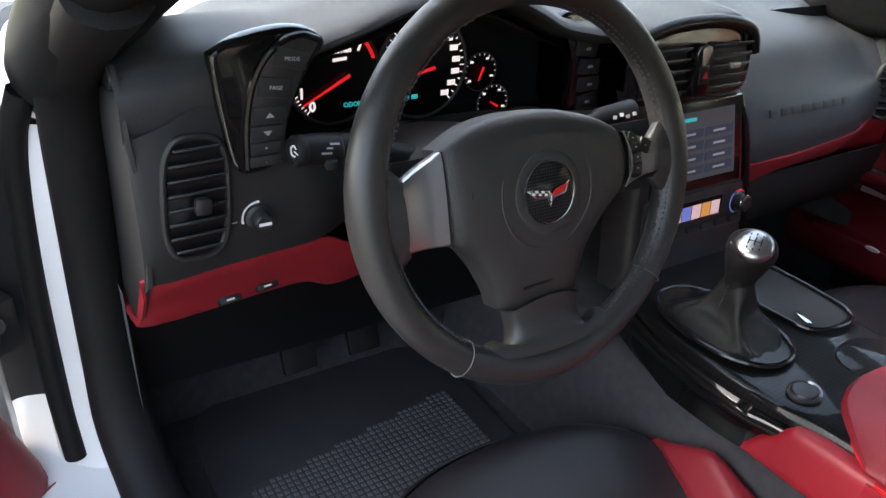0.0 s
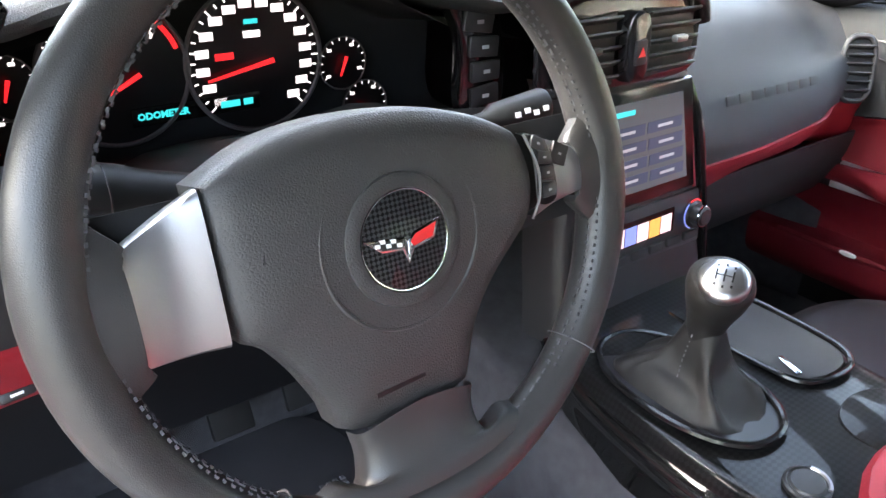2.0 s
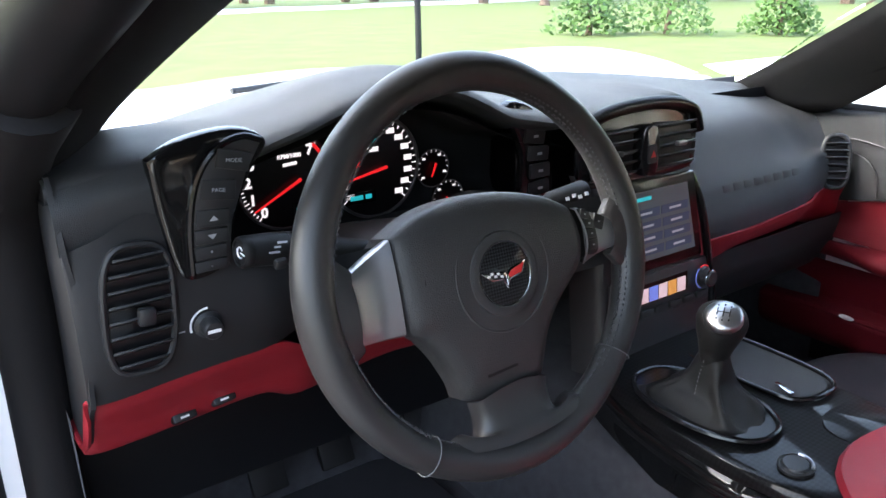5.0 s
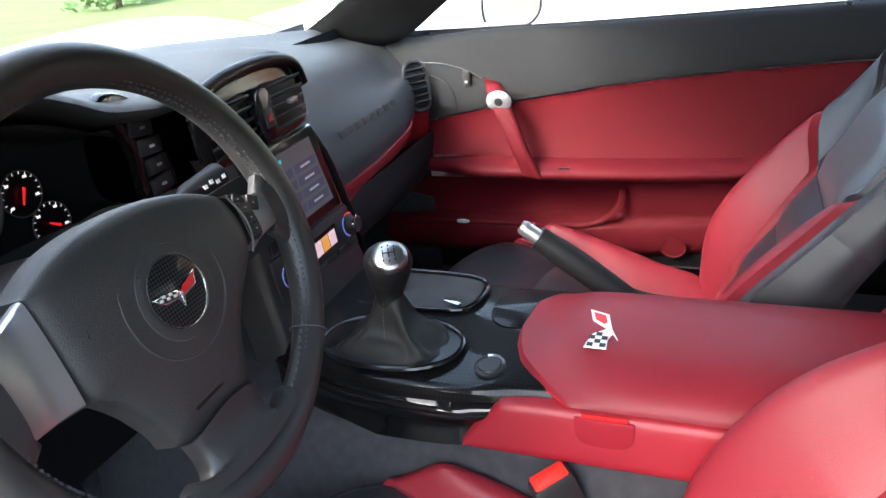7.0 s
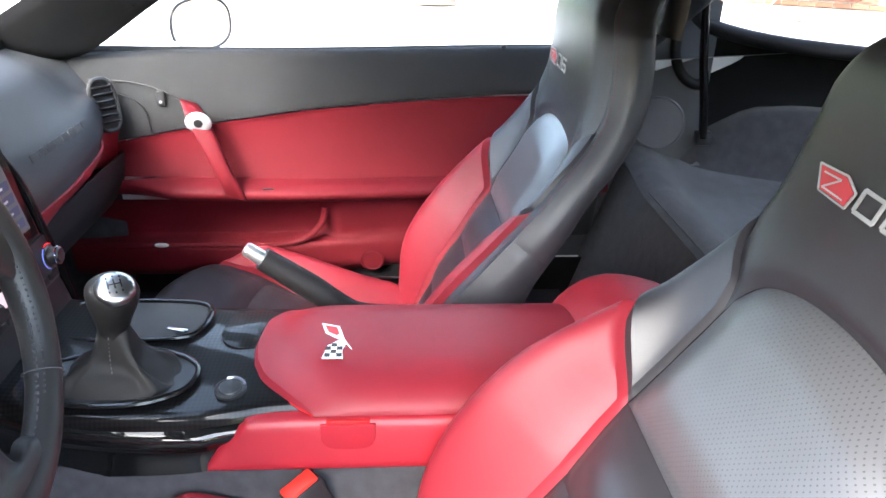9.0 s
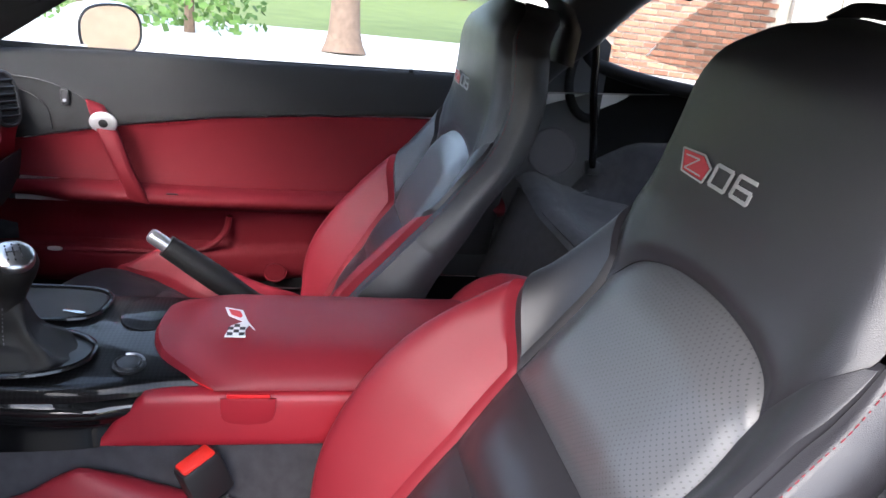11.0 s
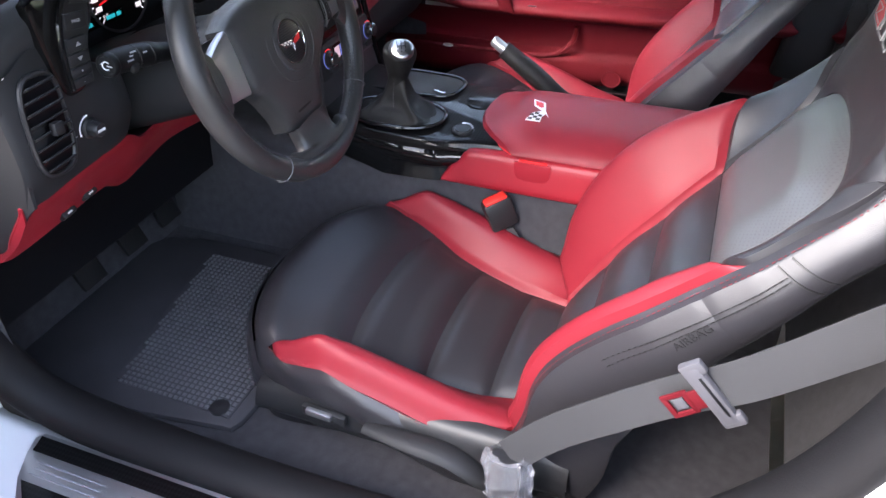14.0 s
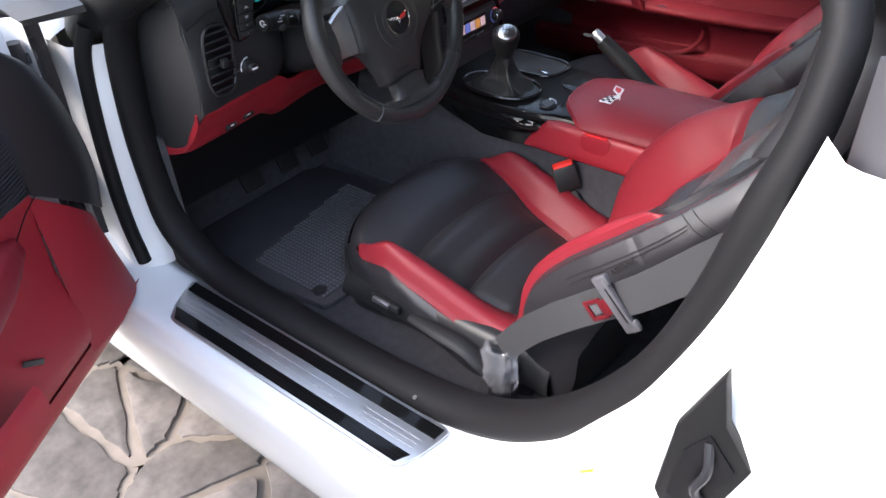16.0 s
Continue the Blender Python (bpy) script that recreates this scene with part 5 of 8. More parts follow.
def build_console():
    con = thing("centre_console", (0.02, 0.2, 0.36), "gloss carbon centre console with red side boxes", "console")
    # Carbon top: outline rows from front to rear.
    rows = []
    for y, x0, x1, z in ((0.455, -0.062, 0.160, 0.640), (0.43, -0.076, 0.166, 0.630), (0.38, -0.091, 0.166, 0.622), (0.30, -0.101, 0.163, 0.617), (0.22, -0.103, 0.160, 0.617), (0.16, -0.099, 0.150, 0.621), (0.12, -0.090, 0.148, 0.622), (0.06, -0.085, 0.14, 0.622)):
        z += LIFT
        rows.append([(x0 - 0.004, y, z - 0.016), (x0, y, z - 0.006), (x0 + 0.010, y, z), (x0 * 0.5 + x1 * 0.5, y, z + 0.004), (x1 - 0.010, y, z), (x1, y, z - 0.006), (x1 + 0.004, y, z - 0.016)])
    part("carbon_top", loft(rows, 32, 30), CARBON, con, "lacquered carbon fibre top plate")
    rows = []
    for y, x0, z, zb in ((0.46, -0.068, 0.622, 0.545), (0.42, -0.082, 0.612, 0.54), (0.36, -0.096, 0.604, 0.54), (0.28, -0.105, 0.600, 0.545), (0.2, -0.107, 0.600, 0.55), (0.17, -0.101, 0.602, 0.555), (0.12, -0.095, 0.605, 0.56)):
        z += LIFT
        rows.append([(x0 + 0.002, y, z + 0.002), (x0 - 0.007, y, z - 0.006), (x0 - 0.009, y, z - 0.016), (x0 - 0.002, y, z - 0.03), (x0 - 0.004, y, zb)])
    part("carbon_side", loft(rows, 16, 24), CARBON_DARK, con, "dark carbon side rail")
    rows = []
    for y in (0.46, 0.3, 0.1):
        rows.append([(0.165, y, 0.61), (0.172, y, 0.58), (0.172, y, 0.50)])
    part("console_side", loft(rows, 8, 8), PLASTIC, con)
    # Gear lever and gaiter.
    gx, gy = -0.031, 0.305
    part("gaiter_ring", tube([(x, y, 0.6250 + LIFT) for x, y in oval(gx, gy, 0.060, 0.095, 44, 2.2)], 0.0040, 8, loop=True), GLOSS_BLACK, con)
    # Flat near-black plate stands for the shaded hollow round the gaiter.
    part("gaiter_shade", slab(oval(gx, gy, 0.058, 0.093, 36, 2.2), 0.002, 0, pose(0, 0, 0.6215 + LIFT)), GAUGE_FACE, con)
    rows = []
    rnd = random.Random(4)
    for k, (t, z, pw, dip) in enumerate(((0.96, 0.6170, 2.2, 0.0), (0.90, 0.6220, 2.6, 0.03), (0.82, 0.6290, 4.5, 0.08), (0.70, 0.6380, 7.0, 0.12), (0.54, 0.6470, 7.0, 0.16), (0.41, 0.6590, 6.0, 0.12), (0.34, 0.6740, 4.0, 0.06), (0.28, 0.6900, 2.4, 0.0))):
        row = []
        for j, (x, y) in enumerate(oval(0, 0, 0.055, 0.088, 48, pw)):
            a = j * 2 * math.pi / 48
            q = t * (1 - dip * math.cos(2 * a) ** 2)
            fold = 0.0035 * math.sin(6 * a + 0.9 * k) * (1 < k < 6) * math.cos(2 * a) ** 2
            row.append((gx + x * q + 0.010 * (1 - t), gy + y * q * interp(t, (0.3, 1.0), (0.74, 1.0)) - 0.004 * (1 - t), z + LIFT + fold + 0.0008 * rnd.uniform(-1, 1) * (0 < k < 6)))
        rows.append(row)
    gaiter = part("gaiter", loft(rows, 96, 30, True, True), GAITER, con, "creased black leather gear gaiter")
    seam = [(gx - 0.0275, gy - 0.006, 0.655), (gx - 0.0215, gy - 0.004, 0.672), (gx - 0.0125, gy - 0.003, 0.696)]
    part("gaiter_seam", stitches(cr(seam, 12), 0.003, 0.002, 0.0007), STITCH, gaiter, kind="stuff")
    body = [(-0.024, 0.303, 0.680), (-0.024, 0.302, 0.700), (-0.025, 0.300, 0.716), (-0.027, 0.297, 0.732), (-0.029, 0.294, 0.748), (-0.030, 0.292, 0.757), (-0.031, 0.291, 0.7635), (-0.031, 0.291, 0.7660)]
    lever = part("gear_lever", tube(body, [0.0165, 0.0185, 0.0225, 0.0275, 0.0300, 0.0265, 0.0180, 0.0060], 28, 30), GAITER, con, "black leather gear lever with a silver cap")
    km = Matrix.Translation((-0.0400, 0.2860, 0.7585)) @ Vector((-0.42, -0.22, 0.88)).to_track_quat('Z', 'Y').to_matrix().to_4x4()
    cap = part("lever_cap", spin([(0.0248, -0.006), (0.0248, 0.0015), (0.0225, 0.0045), (0.0150, 0.0078), (0.0080, 0.0090), (0.0005, 0.0094)], km @ Matrix.Diagonal((0.90, 0.90, 0.9, 1)), 36), KNOB_METAL, lever, "brushed silver gear knob cap")
    for p in (((-0.007, 0.0055), (-0.007, -0.0055)), ((0, 0.0065), (0, -0.0065)), ((0.007, 0.0055), (0.007, -0.0055)), ((-0.007, 0), (0.007, 0))):
        part("shift_mark", tube([km @ Vector((x, y, 0.0088 - 10.0 * (x * x + y * y))) for x, y in p], 0.0008, 5), GAUGE_FACE, cap)
    for x, y in ((-0.007, 0.010), (0, 0.0115), (0.007, 0.010), (-0.007, -0.010), (0, -0.0115), (0.007, -0.010)):
        part("shift_digit", rbox((0.0018, 0.0026, 0.0006), 0, km @ pose(x, y, 0.0088 - 10.0 * (x * x + y * y))), GAUGE_FACE, cap)
    # Cup holder lid, start button, rear corner pad.
    part("cup_cover", slab([q[:2] for q in cr([(0.075, 0.43), (0.13, 0.43), (0.155, 0.40), (0.155, 0.27), (0.135, 0.235), (0.09, 0.235), (0.065, 0.26), (0.062, 0.40), (0.075, 0.43)], 36)[:-1]], 0.003, 0.001, pose(0, 0, 0.6215 + LIFT)), SOFT_PLASTIC, con, "dark roller cover over the cup holder")
    part("cup_rim", tube([(x, y, 0.6245 + LIFT) for x, y in (q[:2] for q in cr([(0.075, 0.435), (0.13, 0.435), (0.16, 0.40), (0.16, 0.265), (0.138, 0.229), (0.088, 0.229), (0.060, 0.255), (0.057, 0.40), (0.075, 0.435)], 40)[:-1])], 0.0035, 8, loop=True), GLOSS_BLACK, con)
    part("cup_tab", rbox((0.030, 0.007, 0.003), 0.001, pose(0.078, 0.262, 0.6265 + LIFT, 0, 0, 70)), CHROME, con)
    part("ash_cover", slab(oval(0.08, 0.16, 0.052, 0.042, 30, 2.2), 0.005, 0.002, pose(0, 0, 0.6215 + LIFT)), CARBON, con, "round carbon lid")
    fm = pose(-0.060, 0.164, 0.6235 + LIFT, 0, -6, 0)
    fob = part("push_knob", spin([(0.019, 0.0), (0.019, 0.0035), (0.0165, 0.005), (0.0145, 0.004), (0.013, 0.006), (0.0005, 0.0065)], fm, 32), PLASTIC, con, "round black control knob")
    part("knob_arc", tube([fm @ Vector((0.017 * math.cos(a), 0.017 * math.sin(a), 0.0052)) for a in np.linspace(-1.3, 0.4, 12)], 0.0018, 6), SILVER, fob)
    # Red storage box and its padded lid.
    rows = []
    for y, top in ((0.187, 0.566), (0.170, 0.588), (0.145, 0.613), (0.128, 0.6195), (-0.1, 0.6205), (-0.34, 0.6205)):
        rows.append([(-0.090, y, top), (-0.106, y, top - 0.003), (-0.112, y, top * 0.6 + 0.556 * 0.4 - 0.002), (-0.114, y, 0.555), (-0.098, y, 0.553)])
    part("side_box", loft(rows, 14, 40), RED_PLASTIC, con, "red moulded side of the storage box")
    part("latch_pad", slab([q[:2] for q in cr([(-0.032, 0.012), (-0.030, -0.012), (-0.018, -0.021), (0.018, -0.021), (0.030, -0.012), (0.032, 0.012)], 24)], 0.0028, 0.001, basis((-0.1100, 0.022, 0.604), (0, -1, 0), (0.05, 0, 1))), RED_PLASTIC, con, "red latch tab")
    part("latch_slot", rbox((0.004, 0.05, 0.006), 0.001, pose(-0.1085, 0.022, 0.6175)), BADGE_RED, con)
    xs = [-0.104 + 0.246 * (1 - math.cos(math.pi * k / 26)) / 2 for k in range(27)]

    def lid_point(x, v):
        t = (x + 0.104) / 0.246
        side = 1 - abs(2 * t - 1) ** 3.2
        nose = 1 - smooth(0.80, 1.0, v) ** 2 * 0.45
        return (x, -0.345 + v * (lid_front(x) + 0.345), 0.6225 + 0.037 * max(0.0, side) ** 0.6 * nose)
    rows = [[lid_point(x, v) for x in xs] for v in np.linspace(0, 1, 36)]
    lid = part("padded_lid", sheet(rows), RED_LEATHER, con, "padded red leather armrest lid")
    end = rows[-1]
    rows2 = [end, [(x, y + 0.005, 0.6225 + (z - 0.6225) * 0.6) for x, y, z in end], [(x, y + 0.005, 0.6225 + (z - 0.6225) * 0.2) for x, y, z in end], [(x, y - 0.002, 0.618) for x, y, z in end]]
    part("lid_front", sheet(rows2), RED_LEATHER, lid)
    part("lid_seam", tube([(x, y + 0.0045, 0.6225 + (z - 0.6225) * 0.35) for x, y, z in end], 0.0012, 6), BADGE_RED, lid)
    # Crossed-flag badge as plain shapes.
    bm_ = basis((0.004, 0.043, 0.6590), (0, -1, 0), (1, 0, 0.0)) @ Matrix.Diagonal((0.85, 0.9, 1, 1))
    part("badge", join(slab([(-0.012, -0.050), (0.018, -0.050), (0.016, -0.028), (0.022, -0.010), (0.012, -0.002), (-0.006, -0.018)], 0.0016, 0, bm_ @ pose(-0.004, 0.002, 0)), slab([(0.016, -0.006), (0.030, -0.028), (0.018, -0.002), (0.008, 0.034), (-0.020, 0.044), (-0.012, 0.016), (0.000, 0.006)], 0.0016, 0, bm_ @ pose(-0.004, 0.002, 0))), BADGE_WHITE, lid, "pale edged crossed emblem shapes")
    chk = []
    for i in range(3):
        for j in range(4):
            if (i + j) % 2 == 0:
                x, y = -0.009 + i * 0.0085, -0.047 + j * 0.0085
                chk.append(slab([(x, y), (x + 0.008, y), (x + 0.008, y + 0.008), (x, y + 0.008)], 0.0022, 0, bm_ @ pose(-0.004, 0.002, 0)))
    part("badge_check", join(*chk), BADGE_BLACK, lid)
    part("badge_red", slab([(-0.014, 0.036), (-0.008, 0.018), (0.006, 0.008), (0.009, 0.014), (0.004, 0.030)], 0.0022, 0, bm_ @ pose(-0.004, 0.002, 0)), BADGE_RED, lid)
    # Red trim behind the armrest.
    rows = []
    for y, z, w in ((-0.245, 0.628, 0.105), (-0.275, 0.660, 0.118), (-0.315, 0.684, 0.122), (-0.36, 0.690, 0.120), (-0.43, 0.670, 0.115), (-0.49, 0.61, 0.11)):
        rows.append([(0.03 - w, y, 0.56), (0.03 - w, y, z - 0.025), (0.03 - w + 0.02, y, z - 0.004), (0.03, y, z), (0.03 + w - 0.02, y, z - 0.004), (0.03 + w, y, z - 0.025), (0.03 + w, y, 0.56)])
    part("rear_cap", loft(rows, 24, 14), RED_TRIM, con, "red trim cap behind the armrest")
    return con


build_console()


def build_handbrake():
    hb = thing("handbrake", (0.155, 0.0, 0.60), "black leather handbrake lever with a silver button", "handbrake")
    p = [(0.160, 0.0, 0.59), (0.157, 0.045, 0.622), (0.153, 0.095, 0.662), (0.1475, 0.154, 0.7065)]
    part("grip", tube(p, [0.0175, 0.018, 0.019, 0.0165], 18, 16), GAITER, hb, "black stitched leather grip")
    part("button", tube([(0.148, 0.150, 0.7035), (0.1465, 0.162, 0.7130), (0.1455, 0.173, 0.7215), (0.1450, 0.176, 0.7238)], [0.0108, 0.0108, 0.0105, 0.0080], 20), BRUSHED, hb, "silver push button tip")
    part("boot", tube([(0.162, -0.03, 0.59), (0.160, 0.01, 0.602), (0.158, 0.042, 0.620)], [0.034, 0.026, 0.0175], 18, 10, 0.8), GAITER, hb, "creased black boot")
    part("seam", stitches([(p_[0], p_[1] - 0.008, p_[2] + 0.0135) for p_ in p], 0.005, 0.003), STITCH, hb, kind="stuff")
    return hb


build_handbrake()


# ---- passenger door ----
def build_passenger_door():
    door = thing("passenger_door", (0.72, 0.1, 0.40), "closed passenger door with black upper and red lower trim", "car door")
    base = lambda y: 0.672 + 0.09 * smooth(0.30, -0.45, y) - 0.004

    def P(y, z, out=0.0):
        lean = interp(z, (0.40, 0.5, 0.62, 0.78, 0.90), (0.030, 0.022, 0.0, 0.0, 0.022))
        return (base(y) + lean - out, y, z)
    split = lambda y: interp(y, (-0.5, -0.25, -0.03, 0.15, 0.305, 0.42, 0.527, 0.64), (0.806, 0.804, 0.798, 0.787, 0.766, 0.744, 0.722, 0.70))
    ys = np.linspace(0.66, -0.50, 40)
    rows = []
    for y in ys:
        s = split(y)
        top = 0.902 - 0.01 * smooth(0.3, 0.6, y)
        rows.append([P(y, s + 0.001, -0.004), P(y, s + 0.004, 0.004), P(y, s * 0.6 + top * 0.4, 0.009), P(y, s * 0.25 + top * 0.75, 0.008), P(y, top - 0.006, 0.004), P(y, top, -0.006), P(y, top, -0.03)])
    part("upper_trim", loft(rows, 18, 60), DOOR_SKIN, door, "grained black upper door trim")
    rows = []
    for y in ys:
        s = split(y)
        z1 = interp(y, (-0.5, -0.1, 0.45, 0.66), (0.625, 0.622, 0.648, 0.655))
        rows.append([P(y, z1 - 0.002, 0.0), P(y, z1 * 0.7 + s * 0.3, -0.006), P(y, z1 * 0.4 + s * 0.6, -0.008), P(y, s - 0.012, -0.004), P(y, s - 0.001, 0.002)])
    part("red_insert", loft(rows, 14, 60), DARKENED_RED, door, "red padded door insert")
    rows = []
    for y in np.linspace(0.66, -0.50, 40):
        e = smooth(0.52, 0.40, y)
        zc = interp(y, (-0.5, -0.1, 0.3, 0.5), (0.608, 0.612, 0.626, 0.628))
        d = 0.050 * e + 0.004
        h = 0.020 * (0.6 + 0.4 * e)
        rows.append([P(y, zc + h, -0.004), P(y, zc + h * 0.9, d * 0.55), P(y, zc + h * 0.45, d * 0.92), P(y, zc, d), P(y, zc - h * 0.6, d * 0.86), P(y, zc - h * 1.2, d * 0.45), P(y, zc - h * 1.7, -0.002)])
    part("armrest", loft(rows, 22, 50), DARKENED_RED, door, "red leather armrest ledge")
    rows = []
    for y in ys:
        pocket = smooth(0.14, 0.10, y) + smooth(0.64, 0.70, y)
        deep = -0.030 * (1 - min(1, pocket))
        zb = 0.405
        rows.append([P(y, zb, -0.01), P(y, 0.43, 0.012), P(y, 0.470, 0.016), P(y, 0.488, 0.012), P(y, 0.500, deep), P(y, 0.545, deep * 0.9), P(y, 0.572, deep * 0.5), P(y, 0.598, 0.004)])
    part("lower_trim", loft(rows, 26, 80), DARKENED_RED, door, "red lower door trim with a map pocket")
    part("pocket_lip", tube([P(y, 0.490, 0.012) for y in np.linspace(0.60, 0.20, 12)] + [P(0.155, 0.505, 0.010), P(0.125, 0.54, 0.006), P(0.118, 0.575, 0.006)], 0.007, 8, 30), DARKENED_RED, door)
    # Pull handle.
    sec = []
    for y, z, o, w in ((0.372, 0.806, 0.012, 0.016), (0.352, 0.78, 0.034, 0.022), (0.33, 0.735, 0.052, 0.0215), (0.312, 0.69, 0.058, 0.020), (0.296, 0.65, 0.056, 0.021), (0.288, 0.622, 0.046, 0.023)):
        c = Vector(P(y, z, o))
        sec.append([(c.x + 0.012 * s, c.y + w * q * 0.96, c.z + w * q * 0.28) for q, s in oval(0, 0, 1, 1, 14, 3.0)])
    handle = part("pull_handle", loft(sec, 22, 24, True, True), DARKENED_RED, door, "red diagonal pull handle")
    hm = basis(P(0.346, 0.776, 0.050), (0, -1, 0.0), (-0.25, 0, 1))
    ring = part("release_ring", spin([(0.0245, 0), (0.0245, 0.003), (0.021, 0.006), (0.0125, 0.0075), (0.0005, 0.0080)], hm @ Matrix.Diagonal((1.05, 0.9, 1, 1)), 36), RING_SILVER, handle, "silver door release ring")
    part("release_button", spin([(0.0085, 0), (0.0085, 0.0052), (0.0065, 0.0062), (0.0005, 0.0064)], hm @ pose(0.001, 0.001, 0.003), 24), PLASTIC, ring)
    # Speaker oval seam, lock switch, bits.
    curve = [P(0.56, 0.846, 0.0135), P(0.48, 0.842, 0.0135), P(0.42, 0.825, 0.0135), P(0.36, 0.79, 0.013), P(0.335, 0.762, 0.010)]
    part("trim_seam", tube(curve, 0.0012, 6, 30), GAUGE_FACE, door)
    curve = [P(0.545, 0.825, 0.0135), P(0.49, 0.815, 0.0135), P(0.458, 0.79, 0.013), P(0.45, 0.745, 0.010)]
    part("trim_seam", tube(curve, 0.0012, 6, 30), GAUGE_FACE, door)
    sw = part("lock_switch", rbox((0.006, 0.016, 0.03), 0.002, Matrix.Translation(P(0.424, 0.812, 0.014))), PLASTIC, door, "black lock switch")
    for dz in (-0.006, 0.006):
        part("switch_mark", rbox((0.001, 0.006, 0.005), 0, Matrix.Translation(P(0.424, 0.812 + dz, 0.0175))), GREY_INK, sw)
    lm = basis(P(0.468, 0.492, 0.018), (0, -1, 0), (-0.2, 0, 1))
    part("courtesy_lens", slab(oval(0, 0, 0.015, 0.005, 20), 0.003, 0.001, lm), BADGE_WHITE, door, "small clear courtesy lens")
    sm = basis(P(0.02, 0.438, 0.017), (0, -1, 0), (-0.15, 0, 1))
    part("tweeter_recess", spin([(0.026, 0.0), (0.027, 0.001), (0.024, 0.0022), (0.022, 0.0), (0.0005, -0.002)], sm, 32), DARKENED_RED, door)
    part("lock_pin", spin([(0.006, 0), (0.006, 0.006), (0.004, 0.008)], Matrix.Translation(P(-0.26, 0.900, 0.004)), 14), PLASTIC, door)
    part("arm_slot", rbox((0.006, 0.022, 0.003), 0.001, Matrix.Translation(P(0.225, 0.636, 0.044))), GAUGE_FACE, door)
    rows = [[(base(y) + 0.028, y, 0.895), (base(y) + 0.035, y, 0.905), (base(y) + 0.05, y, 0.90)] for y in np.linspace(0.64, -0.5, 20)]
    part("window_seal", sheet(rows), RUBBER, door)
    rows = [[(base(y) + 0.052, y, 0.902), (base(y) + 0.085, y, 0.88), (base(y) + 0.13, y, 0.75), (base(y) + 0.12, y, 0.5), (base(y) + 0.08, y, 0.30)] for y in np.linspace(0.75, -0.5, 20)]
    part("outer_skin", loft(rows, 18, 20), WHITE_PAINT, door, "white painted outer door skin")
    rows = [[(base(y) + 0.034 + 0.0, y, 0.90), (base(y) - 0.03, y, 1.0), (base(y) - 0.115, y, interp(y, (-0.45, 0.1, 0.58), (1.10, 1.13, 0.93)))] for y in np.linspace(0.58, -0.45, 14)]
    glass = part("window_glass", loft(rows, 8, 14, thick=0.004), GLASS, door, "clear raised side window")
    glass.visible_shadow = False
    # Wing mirror.
    mm = basis((0.905, 0.392, 0.920), (0.82, -0.57, 0), (0, 0.03, 1))
    mir = part("wing_mirror", loft([[mm @ Vector((a * 0.092, b * 0.062, -d)) for a, b in oval(0, 0, q, q, 20, 2.6)] for d, q in ((0.0, 0.94), (0.012, 1.0), (0.05, 0.95), (0.085, 0.7), (0.10, 0.2))], 28, 14, True, True), WHITE_PAINT, door, "white wing mirror housing")
    part("mirror_glass", slab(oval(0, 0, 0.080, 0.052, 28, 2.6), 0.002, 0, mm @ pose(0, 0, 0.0005)), MIRROR, mir)
    part("mirror_rim", tube([mm @ Vector((x, y, 0.002)) for x, y in oval(0, 0, 0.084, 0.055, 32, 2.6)], 0.0030, 8, loop=True), PLASTIC, mir)
    part("mirror_arm", rbox((0.06, 0.04, 0.02), 0.006, pose(0.80, 0.44, 0.885)), WHITE_PAINT, mir)
    return door


build_passenger_door()


